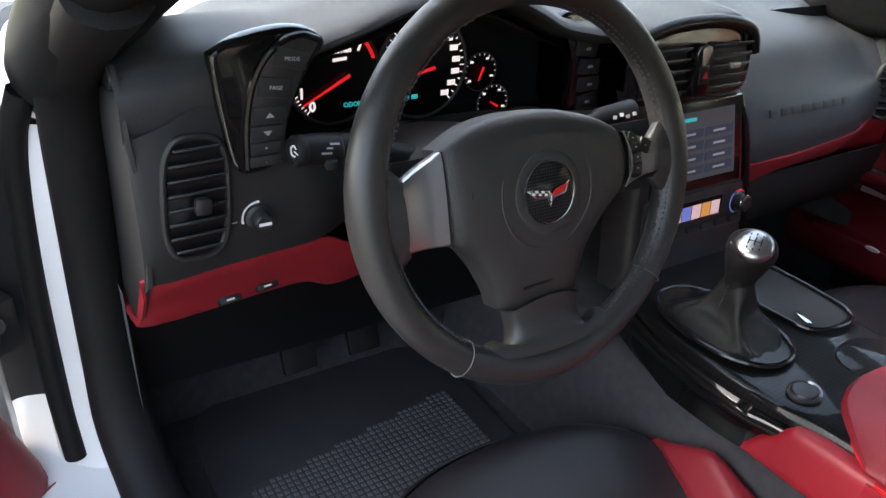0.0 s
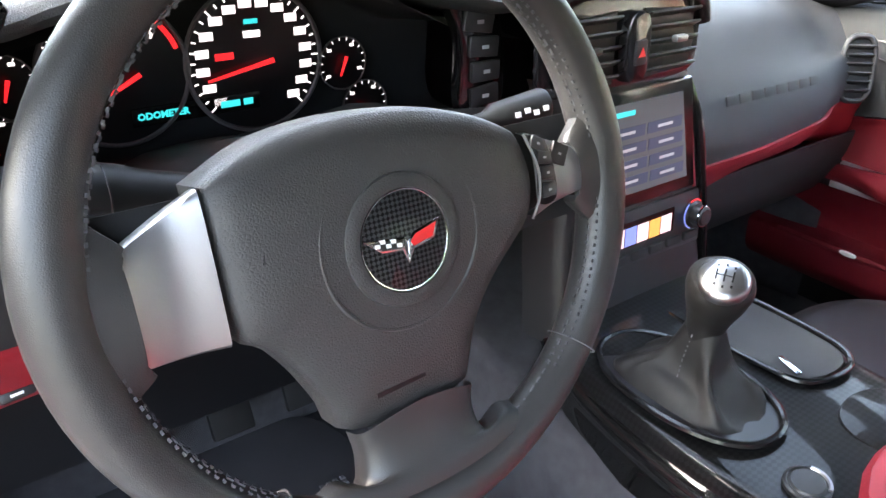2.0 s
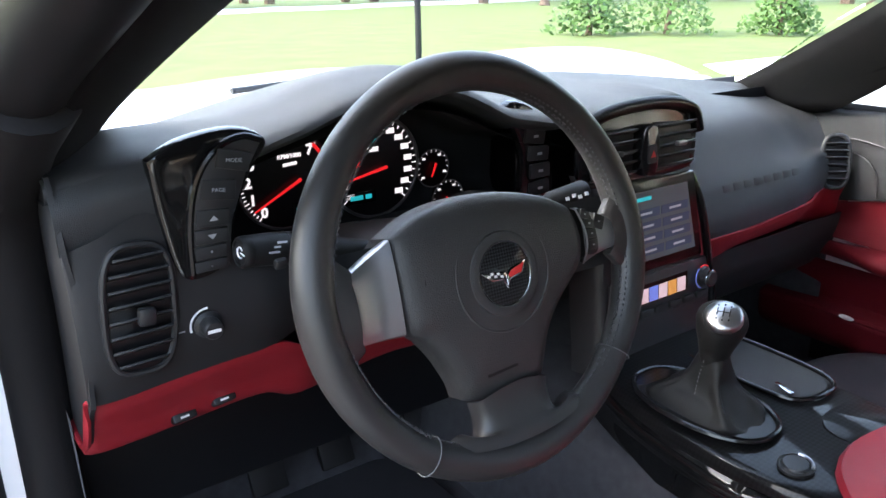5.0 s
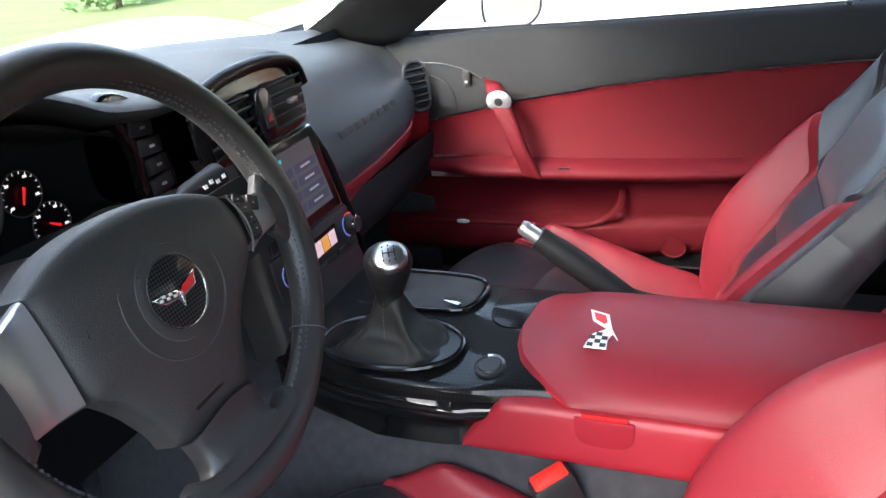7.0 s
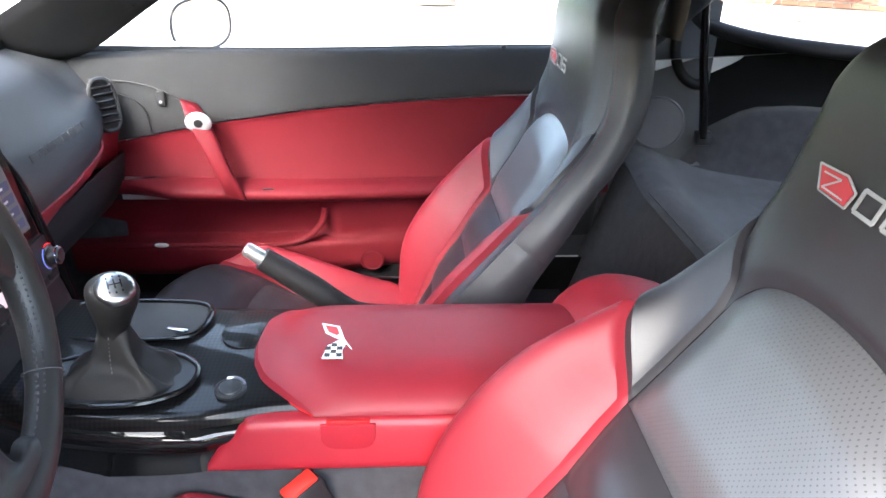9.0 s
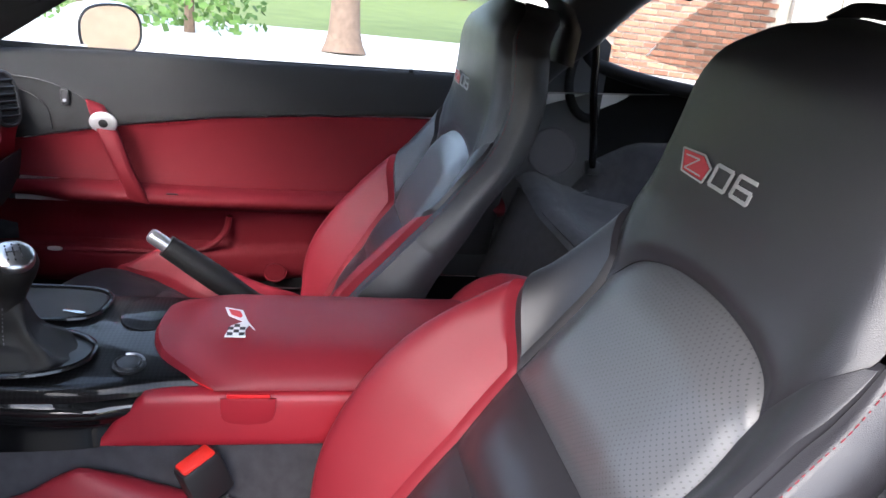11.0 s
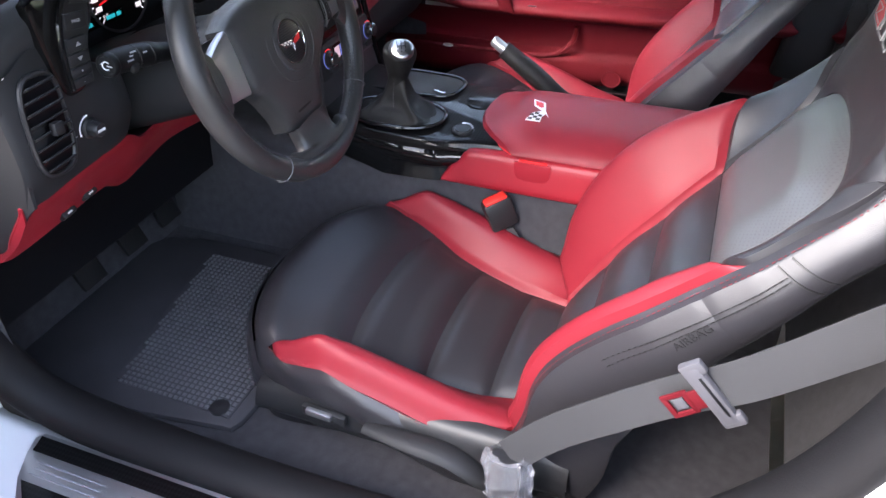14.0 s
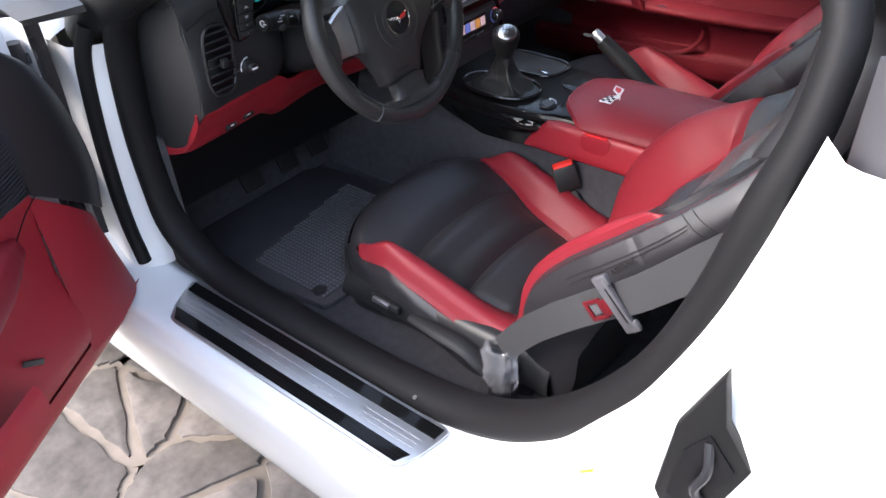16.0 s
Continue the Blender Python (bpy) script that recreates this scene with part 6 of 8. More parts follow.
# ---- car body round the cabin ----
def build_body():
    car = thing("sports_car", (0, 0, 0.1), "white sports car with the driver's door open", "car")
    # Bonnet and front wings.
    rows = []
    for y in (0.70, 0.9, 1.15, 1.5, 1.9, 2.3, 2.55):
        row = []
        for x in (-0.93, -0.88, -0.78, -0.6, -0.35, 0, 0.35, 0.6, 0.78, 0.88, 0.93):
            a = abs(x)
            wing = 0.03 * math.exp(-((a - 0.70) / 0.13) ** 2)
            dome = 0.022 * math.exp(-(a / 0.28) ** 2)
            z = interp(y, (0.70, 0.9, 1.15, 1.5, 1.9, 2.3, 2.55), (0.85, 0.885, 0.93, 0.915, 0.85, 0.72, 0.57)) + wing + dome - 0.28 * smooth(0.80, 0.94, a)
            yy = max(y, interp(a, (0, 0.3, 0.5, 0.62, 0.72, 0.93), (1.18, 1.12, 0.98, 0.86, 0.76, 0.74)))
            t = smooth(1.9, 2.55, y)
            row.append((x * (1 - 0.25 * t), (yy if y < 1.3 else y) - 0.22 * t * (a / 0.93) ** 2, z))
        rows.append(row)
    part("bonnet", loft(rows, 40, 30), WHITE_PAINT, car, "white bonnet and front wings")
    part("wiper", tube([(-0.30, 1.135, 0.950), (-0.10, 1.17, 0.952), (0.15, 1.17, 0.950)], 0.006, 8, 16), PLASTIC, car)
    rows = [[(x, interp(abs(x), (0, 0.3, 0.5, 0.6, 0.7), (1.14, 1.08, 0.93, 0.80, 0.66)) + d, interp(abs(x), (0, 0.5, 0.7), (0.955, 0.94, 0.925)) + e) for x in np.linspace(-0.69, 0.69, 40)] for d, e in ((-0.02, -0.004), (0.004, -0.002), (0.04, -0.02), (0.09, -0.07))]
    part("cowl", sheet(rows), WHITE_PAINT, car, "white painted cowl")
    # Windscreen.
    rows = []
    for t in np.linspace(0, 1, 10):
        row = []
        for x in np.linspace(-0.66, 0.66, 20):
            a = abs(x)
            y0, z0 = interp(a, (0, 0.3, 0.5, 0.6, 0.7), (1.15, 1.09, 0.94, 0.81, 0.67)), 0.945
            y1, z1 = 0.36 - 0.06 * (a / 0.6) ** 2, 1.225 - 0.05 * (a / 0.6) ** 2
            row.append((x * (1 - 0.10 * t), y0 + (y1 - y0) * t, z0 + (z1 - z0) * t + 0.04 * math.sin(math.pi * t)))
        rows.append(row)
    ws = part("windscreen", sheet(rows, thick=0.005), GLASS, car, "clear raked windscreen")
    ws.visible_shadow = False
    # Pillars and roof: inner front edge and outer rear edge of each.
    edges = {
        -1: ([(-0.645, 0.76, 0.920), (-0.63, 0.66, 0.975), (-0.607, 0.535, 1.048), (-0.54, 0.372, 1.143), (-0.50, 0.29, 1.185)], [(-0.705, 0.66, 0.93), (-0.70, 0.56, 0.965), (-0.69, 0.42, 1.03), (-0.665, 0.20, 1.135), (-0.64, 0.06, 1.172)]),
        1: ([(0.64, 0.80, 0.90), (0.62, 0.719, 0.935), (0.59, 0.58, 1.012), (0.56, 0.44, 1.095), (0.50, 0.31, 1.175)], [(0.69, 0.60, 0.89), (0.665, 0.536, 0.912), (0.65, 0.42, 0.99), (0.63, 0.294, 1.07), (0.61, 0.12, 1.135)]),
    }
    for sgn, (fr, re) in edges.items():
        sec = []
        for f, r in zip(fr, re):
            f, r = Vector(f), Vector(r)
            d = (r - f)
            up = Vector((sgn * 0.25, 0.3, 0.9)).normalized()
            sec.append([f, f + d * 0.05 - up * 0.012, f + d * 0.5 - up * 0.018, f + d * 0.95 - up * 0.012, r, r + up * 0.03, f + d * 0.5 + up * 0.035, f + up * 0.012])
        part("front_pillar", loft(sec, 24, 24, True, True), HEADLINER, car, "dark front pillar trim")
        sec = []
        end = Vector(re[-1])
        for y, z, x in ((end.y, end.z, abs(end.x)), (-0.15, end.z + 0.015, abs(end.x) - 0.005), (-0.45, 1.165, 0.60), (-0.6, 1.13, 0.62)):
            sec.append([(sgn * (x + 0.03 * a), y, z + 0.028 * b) for a, b in oval(0, 0, 1, 1, 12, 3)])
        part("roof_rail", loft(sec, 18, 14, True, True), HEADLINER, car)
    for name, drop, half, mtl in (("roof_lining", 0.0, 0.61, HEADLINER), ("roof_skin", -0.03, 0.63, WHITE_PAINT)):
        rows = [[(x, y, z - drop - 0.045 * (abs(x) / 0.6) ** 2.4) for x in np.linspace(-half, half, 16)] for y, z in ((0.38, 1.19), (0.32, 1.205), (0.22, 1.215), (0.0, 1.22), (-0.3, 1.217), (-0.6, 1.195), (-0.80, 1.155))]
        part(name, loft(rows, 24, 20, thick=-0.012), mtl, car)
    # Hoop behind the seats, quarter trims, hatch.
    for sgn in (-1, 1):
        sec = []
        for y, z, x, d in ((-0.42, 0.50, 0.745, 0.06), (-0.450, 0.72, 0.745, 0.055), (-0.485, 0.88, 0.735, 0.06), (-0.56, 1.0, 0.70, 0.09), (-0.63, 1.09, 0.65, 0.085), (-0.68, 1.135, 0.58, 0.08), (-0.72, 1.15, 0.45, 0.07)):
            sec.append([(sgn * (x - (0.06 if sgn < 0 else 0) + 0.045 * a), y - (0.04 if sgn < 0 else 0) + d * b, z) for a, b in oval(0, 0, 1, 1, 14, 3)])
        part("rear_pillar", loft(sec, 24, 24, True, True), TRIM_BLACK, car, "dark rear pillar trim")
        rows = []
        for y in np.linspace(-0.38 if sgn > 0 else -0.57, -0.705, 8):
            x = interp(y, (-0.9, -0.5), (0.72, 0.765))
            top = interp(y, (-0.705, -0.68, -0.5), (1.0, 1.03, 1.04)) - 0.08 * (sgn < 0)
            rows.append([(sgn * x, y, top), (sgn * (x + 0.004), y, 0.85), (sgn * (x + 0.004), y, 0.74), (sgn * x, y, 0.66), (sgn * (x - 0.01 * smooth(-0.5, -0.6, y)), y, 0.60), (sgn * (x - 0.04 * smooth(-0.5, -0.6, y)), y, 0.42)])
        part("quarter_trim", loft(rows, 18, 14), QUARTER, car, "dark grey quarter trim panel")
        low, high = [], []
        for y in np.linspace(-0.665, -1.25, 13):
            x = interp(y, (-1.25, -0.9, -0.5), (0.62, 0.72, 0.765))
            rise = interp(y, (-1.25, -0.9, -0.8, -0.705, -0.665), (0.785, 0.785, 0.775, 0.715, 0.665))
            low.append([(sgn * (x + 0.03), y, rise + 0.002), (sgn * (x - 0.005), y, rise - 0.004), (sgn * (x - 0.025), y, rise - 0.03), (sgn * (x - 0.035), y, 0.66), (sgn * (x - 0.08), y, 0.60)])
            high.append([(sgn * x, y, interp(y, (-1.25, -0.8, -0.68), (0.90, 0.925, 0.95))), (sgn * (x + 0.03), y, 0.88), (sgn * (x + 0.04), y, 0.82), (sgn * (x + 0.03), y, rise)])
        part("wheel_arch_carpet", loft(low, 18, 18), CARGO_CARPET, car, "grey carpet over the wheel arch")
        # One near-black strip draws the hatch trim and the shaded void under it.
        part("hatch_trim_shade", loft(high, 14, 16), HEADLINER, car, "black trim under the hatch edge and the shaded void below it")
        grille = Matrix.Translation((sgn * 0.742, -0.604, 0.748)) @ Vector((-sgn, 0.35, 0.10)).to_track_quat('Z', 'Y').to_matrix().to_4x4()
        sp = part("speaker_grille", spin([(0.056, 0.0), (0.058, 0.004), (0.054, 0.006), (0.052, 0.004), (0.0005, 0.0045)], grille, 40), BELT_PLASTIC, car, "round grey speaker grille")
        strut = [(sgn * 0.708, -0.695, 0.725), (sgn * 0.704, -0.684, 0.80), (sgn * 0.70, -0.664, 0.90), (sgn * 0.69, -0.645, 1.03)]
        st = part("gas_strut", tube(strut, [0.009, 0.0095, 0.0095, 0.007], 10), GLOSS_BLACK, car, "black hatch gas strut")
        part("strut_foot", rbox((0.03, 0.035, 0.03), 0.006, pose(sgn * 0.718, -0.700, 0.722)), PLASTIC, st)
        seal = [(sgn * 0.735, -0.665, 1.02), (sgn * 0.755, -0.655, 0.98), (sgn * 0.755, -0.68, 0.955), (sgn * 0.71, -0.80, 0.928), (sgn * 0.66, -1.0, 0.912), (sgn * 0.60, -1.25, 0.905)]
        loop_seal = [(sgn * 0.742, -0.640, 1.02), (sgn * 0.748, -0.625, 0.96), (sgn * 0.748, -0.622, 0.90), (sgn * 0.745, -0.640, 0.855), (sgn * 0.738, -0.665, 0.835), (sgn * 0.733, -0.690, 0.835)]
        part("seal_bead", tube(loop_seal, 0.011, 10, 24), RUBBER, car, "black rubber bead beside the strut")
        part("hatch_seal", tube(seal, 0.016, 10, 24), RUBBER, car, "black rubber hatch seal")
    rows = []
    for y, z in ((-0.78, 1.165), (-1.0, 1.12), (-1.3, 1.03), (-1.6, 0.93)):
        rows.append([(x, y, z - 0.18 * (abs(x) / 0.72) ** 3) for x in np.linspace(-0.72, 0.72, 18)])
    part("hatch_glass", loft(rows, 18, 12, thick=0.004), TINTED, car, "curved tinted hatch glass")
    rows = [[(x, y, z) for x in np.linspace(-0.72, 0.72, 10)] for y, z in ((-1.22, 0.60), (-1.32, 0.72), (-1.36, 0.86), (-1.45, 0.91), (-1.62, 0.925))]
    part("rear_panel", loft(rows, 12, 14, thick=0.01), TRIM_BLACK, car, "dark tail panel trim")
    # Floor, tunnel, bulkheads and carpet.
    rows = [[(x, y, 0.345) for x in np.linspace(-0.70, 0.74, 12)] for y in np.linspace(0.84, -0.42, 12)]
    part("floor_carpet", sheet(rows), CARPET, car, "dark grey floor carpet")
    rows = [[(x, 0.80 + 0.05 * t, 0.345 + t * 0.58) for x in np.linspace(-0.70, 0.74, 8)] for t in (0, 0.3, 0.7, 1.0)]
    part("footwell_bulkhead", sheet(rows, thick=0.02), CARPET, car)
    rows = []
    for y, zt in ((0.80, 0.62), (0.60, 0.60), (0.47, 0.565), (0.30, 0.553), (0.10, 0.553), (-0.2, 0.553), (-0.42, 0.56)):
        rows.append([(-0.150, y, 0.345), (-0.136, y, 0.42), (-0.118, y, zt - 0.05), (-0.107, y, zt - 0.010), (-0.09, y, zt), (0.03, y, zt), (0.16, y, zt), (0.185, y, zt - 0.01), (0.20, y, zt - 0.05), (0.215, y, 0.42), (0.225, y, 0.345)])
    part("tunnel_carpet", loft(rows, 40, 30), CARPET, car, "grey tunnel carpet")
    rows = [[(x, -0.44 - 0.10 * t, 0.345 + t * 0.31) for x in np.linspace(-0.74, 0.76, 14)] for t in np.linspace(0, 1, 6)]
    part("rear_bulkhead", sheet(rows, thick=-0.01), CARPET, car, "carpeted rear bulkhead")
    rows = []
    for y, z in ((-0.53, 0.645), (-0.555, 0.662), (-0.59, 0.662), (-0.64, 0.640), (-0.8, 0.62), (-1.05, 0.61), (-1.26, 0.605)):
        rows.append([(x, y, z + 0.03 * smooth(0.55, 0.74, abs(x))) for x in np.linspace(-0.76, 0.76, 24)])
    part("cargo_carpet", loft(rows, 30, 24), CARGO_CARPET, car, "grey cargo area carpet")
    # Rocker, sill and door jambs.
    rows = []
    for y in np.linspace(0.80, -0.95, 36):
        f = smooth(0.60, 0.80, y)
        g = 0.07 * smooth(-0.12, -0.75, y)
        r = smooth(-0.10, -0.22, y)
        up = 0.16 * f ** 2 + 0.03 * r ** 2
        rows.append([(-0.715, y, 0.395 + up), (-0.735, y, 0.412 + up), (-0.755, y, 0.413 + up * 0.8), (-0.83, y, 0.408 + up * 0.6), (-0.853 - g, y, 0.400 + up * 0.4), (-0.860 - g, y, 0.382 + up), (-0.867 - g, y, 0.368 + up), (-0.870 - g, y, 0.355), (-0.870 - g, y, 0.31), (-0.862 - g, y, 0.22), (-0.83 - g, y, 0.14)])
    part("rocker", loft(rows, 40, 40), WHITE_PAINT, car, "white painted door sill")
    rows = []
    for z in (0.42, 0.48, 0.56, 0.66, 0.78, 0.84, 0.888):
        y = interp(z, (0.42, 0.48, 0.56, 0.66, 0.78, 0.95), (0.66, 0.665, 0.67, 0.665, 0.655, 0.645))
        o = interp(z, (0.42, 0.6, 0.95), (0.0, 0.004, 0.02))
        rows.append([(-0.722 + o, y - 0.015, z), (-0.740 + o, y - 0.012, z), (-0.765 + o, y, z), (-0.782 + o, y + 0.014, z), (-0.790 + o, y + 0.024, z), (-0.793 + o, y + 0.036, z), (-0.790 + o, y + 0.12, z)])
    part("hinge_jamb", loft(rows, 20, 24), WHITE_PAINT, car, "white painted hinge pillar")
    part("jamb_seal", tube([(-0.775, 0.668, 0.44), (-0.778, 0.678, 0.54), (-0.776, 0.675, 0.68), (-0.768, 0.665, 0.82), (-0.762, 0.655, 0.880), (-0.748, 0.64, 0.925)], 0.014, 10, 24), RUBBER, car, "black rubber jamb seal")
    foot = [(-0.705, 0.74, 0.885), (-0.712, 0.68, 0.925), (-0.716, 0.60, 0.962), (-0.712, 0.50, 1.015), (-0.70, 0.36, 1.085), (-0.675, 0.20, 1.150)]
    part("pillar_foot", tube(foot, [0.034, 0.042, 0.042, 0.038, 0.034, 0.030], 16, 24), LATCH_BLACK, car, "black rubber over the front pillar's foot")
    rows = [[(-0.778, 0.745, z), (-0.84, 0.765, z), (-0.885, 0.785, z), (-0.93, 0.79, z)] for z in (0.40, 0.6, 0.8, 0.955)]
    part("hinge_recess", sheet(rows, thick=-0.01), STEEL_DARK, car, "dark hinge recess")
    for z in (0.62, 0.87):
        hg = part("door_hinge", join(rbox((0.06, 0.05, 0.075), 0.008, pose(-0.835, 0.735, z, 0, 0, 25)), tube([(-0.848, 0.70, z - 0.045), (-0.848, 0.70, z + 0.045)], 0.013, 12)), STEEL_DARK, car, "black steel door hinge")
        part("hinge_bolt", spin([(0.011, 0), (0.011, 0.006), (0.007, 0.008)], basis((-0.826, 0.708, z + 0.012), (1, 0.3, 0), (0, 0, 1)), 14), BELT_PLASTIC, hg)
    part("jamb_cap", loft([[(-0.77, 0.58, 0.975), (-0.80, 0.60, 0.970), (-0.84, 0.66, 0.955)], [(-0.75, 0.68, 0.99), (-0.79, 0.70, 0.985), (-0.84, 0.74, 0.965)], [(-0.72, 0.82, 0.975), (-0.77, 0.84, 0.97), (-0.84, 0.86, 0.95)]], 10, 12, thick=0.012), TRIM_BLACK, car, "grey plastic cowl end cap")
    part("cap_bolt", spin([(0.010, 0), (0.010, 0.004), (0.006, 0.006)], pose(-0.79, 0.67, 0.985), 16), PLASTIC, car)
    # Rubber seal round the driver's opening.
    path = [(-0.70, 0.36, 1.06), (-0.708, 0.50, 0.995), (-0.712, 0.60, 0.92), (-0.715, 0.640, 0.74), (-0.718, 0.635, 0.60), (-0.716, 0.615, 0.52), (-0.708, 0.565, 0.455), (-0.700, 0.48, 0.42), (-0.700, 0.30, 0.408), (-0.700, 0.10, 0.408), (-0.700, -0.06, 0.424), (-0.705, -0.17, 0.468), (-0.712, -0.26, 0.540), (-0.718, -0.33, 0.628), (-0.722, -0.385, 0.72), (-0.72, -0.425, 0.84), (-0.71, -0.45, 0.95), (-0.69, -0.468, 1.04), (-0.655, -0.46, 1.12), (-0.62, -0.40, 1.155)]
    part("door_seal", tube(path, [0.030] * 5 + [0.034] * 2 + [0.036] * 4 + [0.036] * 2 + [0.033] * 2 + [0.029] * 2 + [0.025] * 3, 14, 90, 0.75), RUBBER, car, "thick black rubber door seal")
    part("seal_clip", spin([(0.004, 0), (0.004, 0.002)], pose(-0.728, -0.01, 0.432, 0, -30, 0), 10), GAUGE_FACE, car)
    part("kick_panel", loft([[(-0.70, 0.82, z), (-0.695, 0.70, z), (-0.695, 0.60, z)] for z in (0.35, 0.5, 0.7)], 8, 8), CARPET, car)
    rows = [[(-0.69, y, 0.345), (-0.685, y, 0.385), (-0.69, y, 0.40)] for y in np.linspace(0.6, -0.3, 10)]
    part("sill_inner", loft(rows, 8, 10), RUBBER, car)
    rows = [[(0.735, y, z) for y in np.linspace(0.86, -0.5, 8)] for z in (0.30, 0.36, 0.43)]
    part("sill_inner", sheet(rows), RUBBER, car)
    part("kick_panel", loft([[(0.70, 0.86, z), (0.70, 0.70, z), (0.715, 0.55, z)] for z in (0.34, 0.6, 0.90)], 8, 8), CARPET, car)
    part("kick_panel", loft([[(-0.70, 0.88, z), (-0.695, 0.70, z)] for z in (0.7, 0.8, 0.93)], 6, 6), CARPET, car)
    # Outer panels: nose, wings, far quarter, tail and wheels.
    rows = [[(x * 0.75, 2.55 - 0.22 * (abs(x) / 0.93) ** 2 + dy, z - (0.14 if k == 0 else 0) * smooth(0.7, 0.93, abs(x))) for x in np.linspace(-0.93, 0.93, 24)] for k, (dy, z) in enumerate(((-0.01, 0.545), (0.04, 0.46), (0.05, 0.34), (0.02, 0.22), (-0.06, 0.15)))]
    part("front_bumper", loft(rows, 30, 14), WHITE_PAINT, car, "white front bumper")
    for sgn in (-1, 1):
        rows = []
        for y in np.linspace(0.80, 2.30, 32):
            arch = max(0.0, 0.34 ** 2 - (y - 1.45) ** 2) ** 0.5
            zb = max(0.16, 0.33 + arch if arch > 0 else 0.16)
            w = 1 - 0.25 * smooth(1.9, 2.55, y)
            zt = interp(y, (0.7, 1.15, 1.5, 1.9, 2.3), (0.56, 0.60, 0.565, 0.50, 0.40))
            rows.append([(sgn * (0.928 + 0.012 * math.sin(math.pi * q)) * w, y - 0.22 * (1 - w) * 3, zb + (max(zt, zb + 0.02) - zb) * q) for q in np.linspace(0, 1, 8)])
        part("front_wing", sheet(rows), WHITE_PAINT, car, "white front wing")
        rows = []
        for y in np.linspace(-0.55, -1.98, 34):
            arch = max(0.0, 0.35 ** 2 - (y + 1.24) ** 2) ** 0.5
            zb = max(0.20, 0.33 + arch if arch > 0 else 0.20)
            x = interp(y, (-1.98, -1.7, -1.2, -0.55), (0.74, 0.88, 0.955, 0.90 if sgn > 0 else 0.94))
            top = interp(y, (-1.98, -1.5, -1.0, -0.55), (0.86, 0.90, 0.90, 0.88))
            rows.append([(sgn * (x - 0.16 * q ** 3), y, zb + (top - zb) * q) for q in np.linspace(0, 1, 12)] + [(sgn * (x - 0.20), y, top + 0.01)])
        part("rear_wing", sheet(rows), WHITE_PAINT, car, "white rear wing")
        for y, r in ((1.45, 0.315), (-1.24, 0.325)):
            m = Matrix.Translation((sgn * 0.80, y, r)) @ Vector((sgn, 0, 0)).to_track_quat('Z', 'Y').to_matrix().to_4x4()
            wh = part("wheel", spin([(r * 0.62, -0.11), (r * 0.94, -0.12), (r, -0.09), (r, 0.08), (r * 0.94, 0.11), (r * 0.72, 0.115), (r * 0.70, 0.10)], m, 40), RUBBER, car, "black road tyre")
            part("rim", join(spin([(r * 0.72, 0.02), (r * 0.72, 0.11), (r * 0.68, 0.105), (r * 0.66, 0.02)], m, 40), spin([(0.05, 0.06), (0.06, 0.095), (0.03, 0.10)], m, 20), *[rbox((r * 0.62, 0.05, 0.03), 0.01, m @ pose(0, 0, 0, 0, 0, 72 * k) @ pose(r * 0.38, 0, 0.075)) for k in range(5)]), SILVER, wh, "five-spoke silver rim")
    rows = [[(x, -1.98 + 0.06 * (abs(x) / 0.74) ** 2 + dy, z) for x in np.linspace(-0.74, 0.74, 20)] for dy, z in ((0.38, 0.925), (0.18, 0.93), (0.02, 0.90), (-0.02, 0.82), (0.02, 0.60), (0.06, 0.40), (0.16, 0.22))]
    part("tail", loft(rows, 24, 20), WHITE_PAINT, car, "white tail panel")
    # Rear quarter panel.
    rows = []
    for t in np.linspace(0, 1, 26):
        y0, z0 = np.interp(t, (0, 0.12, 0.3, 0.5, 0.7, 0.85, 1), (-0.05, -0.17, -0.275, -0.36, -0.43, -0.468, -0.485)), np.interp(t, (0, 0.12, 0.3, 0.5, 0.7, 0.85, 1), (0.408, 0.448, 0.552, 0.695, 0.845, 0.96, 1.04))
        row = []
        for k, (dx, dy, dz) in enumerate(((0.0, 0.0, 0.0), (-0.018, -0.012, -0.006), (-0.04, -0.03, -0.015), (-0.07, -0.10, -0.03), (-0.10, -0.19, -0.05), (-0.135, -0.25, -0.05), (-0.175, -0.33, -0.04), (-0.20, -0.6, 0.0))):
            row.append((-0.728 + dx + 0.02 * smooth(0.9, 1.05, z0) * (k > 2), y0 + dy, z0 + dz * (1 - t)))
        rows.append(row)
    part("rear_quarter", loft(rows, 30, 40), WHITE_PAINT, car, "white painted rear quarter and latch pillar")
    m = basis((-0.803, -0.475, 0.72), (0.1, -1, 0), (0.05, 0, 1))
    lat = part("latch_plate", slab([(-0.042, -0.066), (-0.036, -0.078), (-0.002, -0.090), (0.012, -0.085), (0.043, 0.010), (0.012, 0.055), (0.000, 0.116), (-0.034, 0.03)], 0.014, 0.005, m), LATCH_BLACK, car, "black door latch striker plate")
    # Raised near-black patch paints the latch's shaded recess.
    part("latch_shade", slab([(-0.028, -0.060), (0.002, -0.074), (0.028, 0.006), (0.0, 0.04), (-0.02, 0.01)], 0.002, 0, m @ pose(0, 0, 0.0145)), GAUGE_FACE, lat)
    part("latch_hook", tube([m @ Vector((0.0, 0.03, 0.014)), m @ Vector((0.006, 0.0, 0.024)), m @ Vector((-0.002, -0.03, 0.024)), m @ Vector((0.012, -0.06, 0.014))], 0.005, 8, 12), STEEL_DARK, lat)
    m = basis((-0.775, -0.352, 0.565), (0.5, -0.86, 0.1), (0.0, -0.25, 1))
    part("warning_label", rbox((0.045, 0.006, 0.001), 0, m @ pose(0, 0.006, 0.002, 0, 0, 14)), YELLOW, car, "yellow warning label bar")
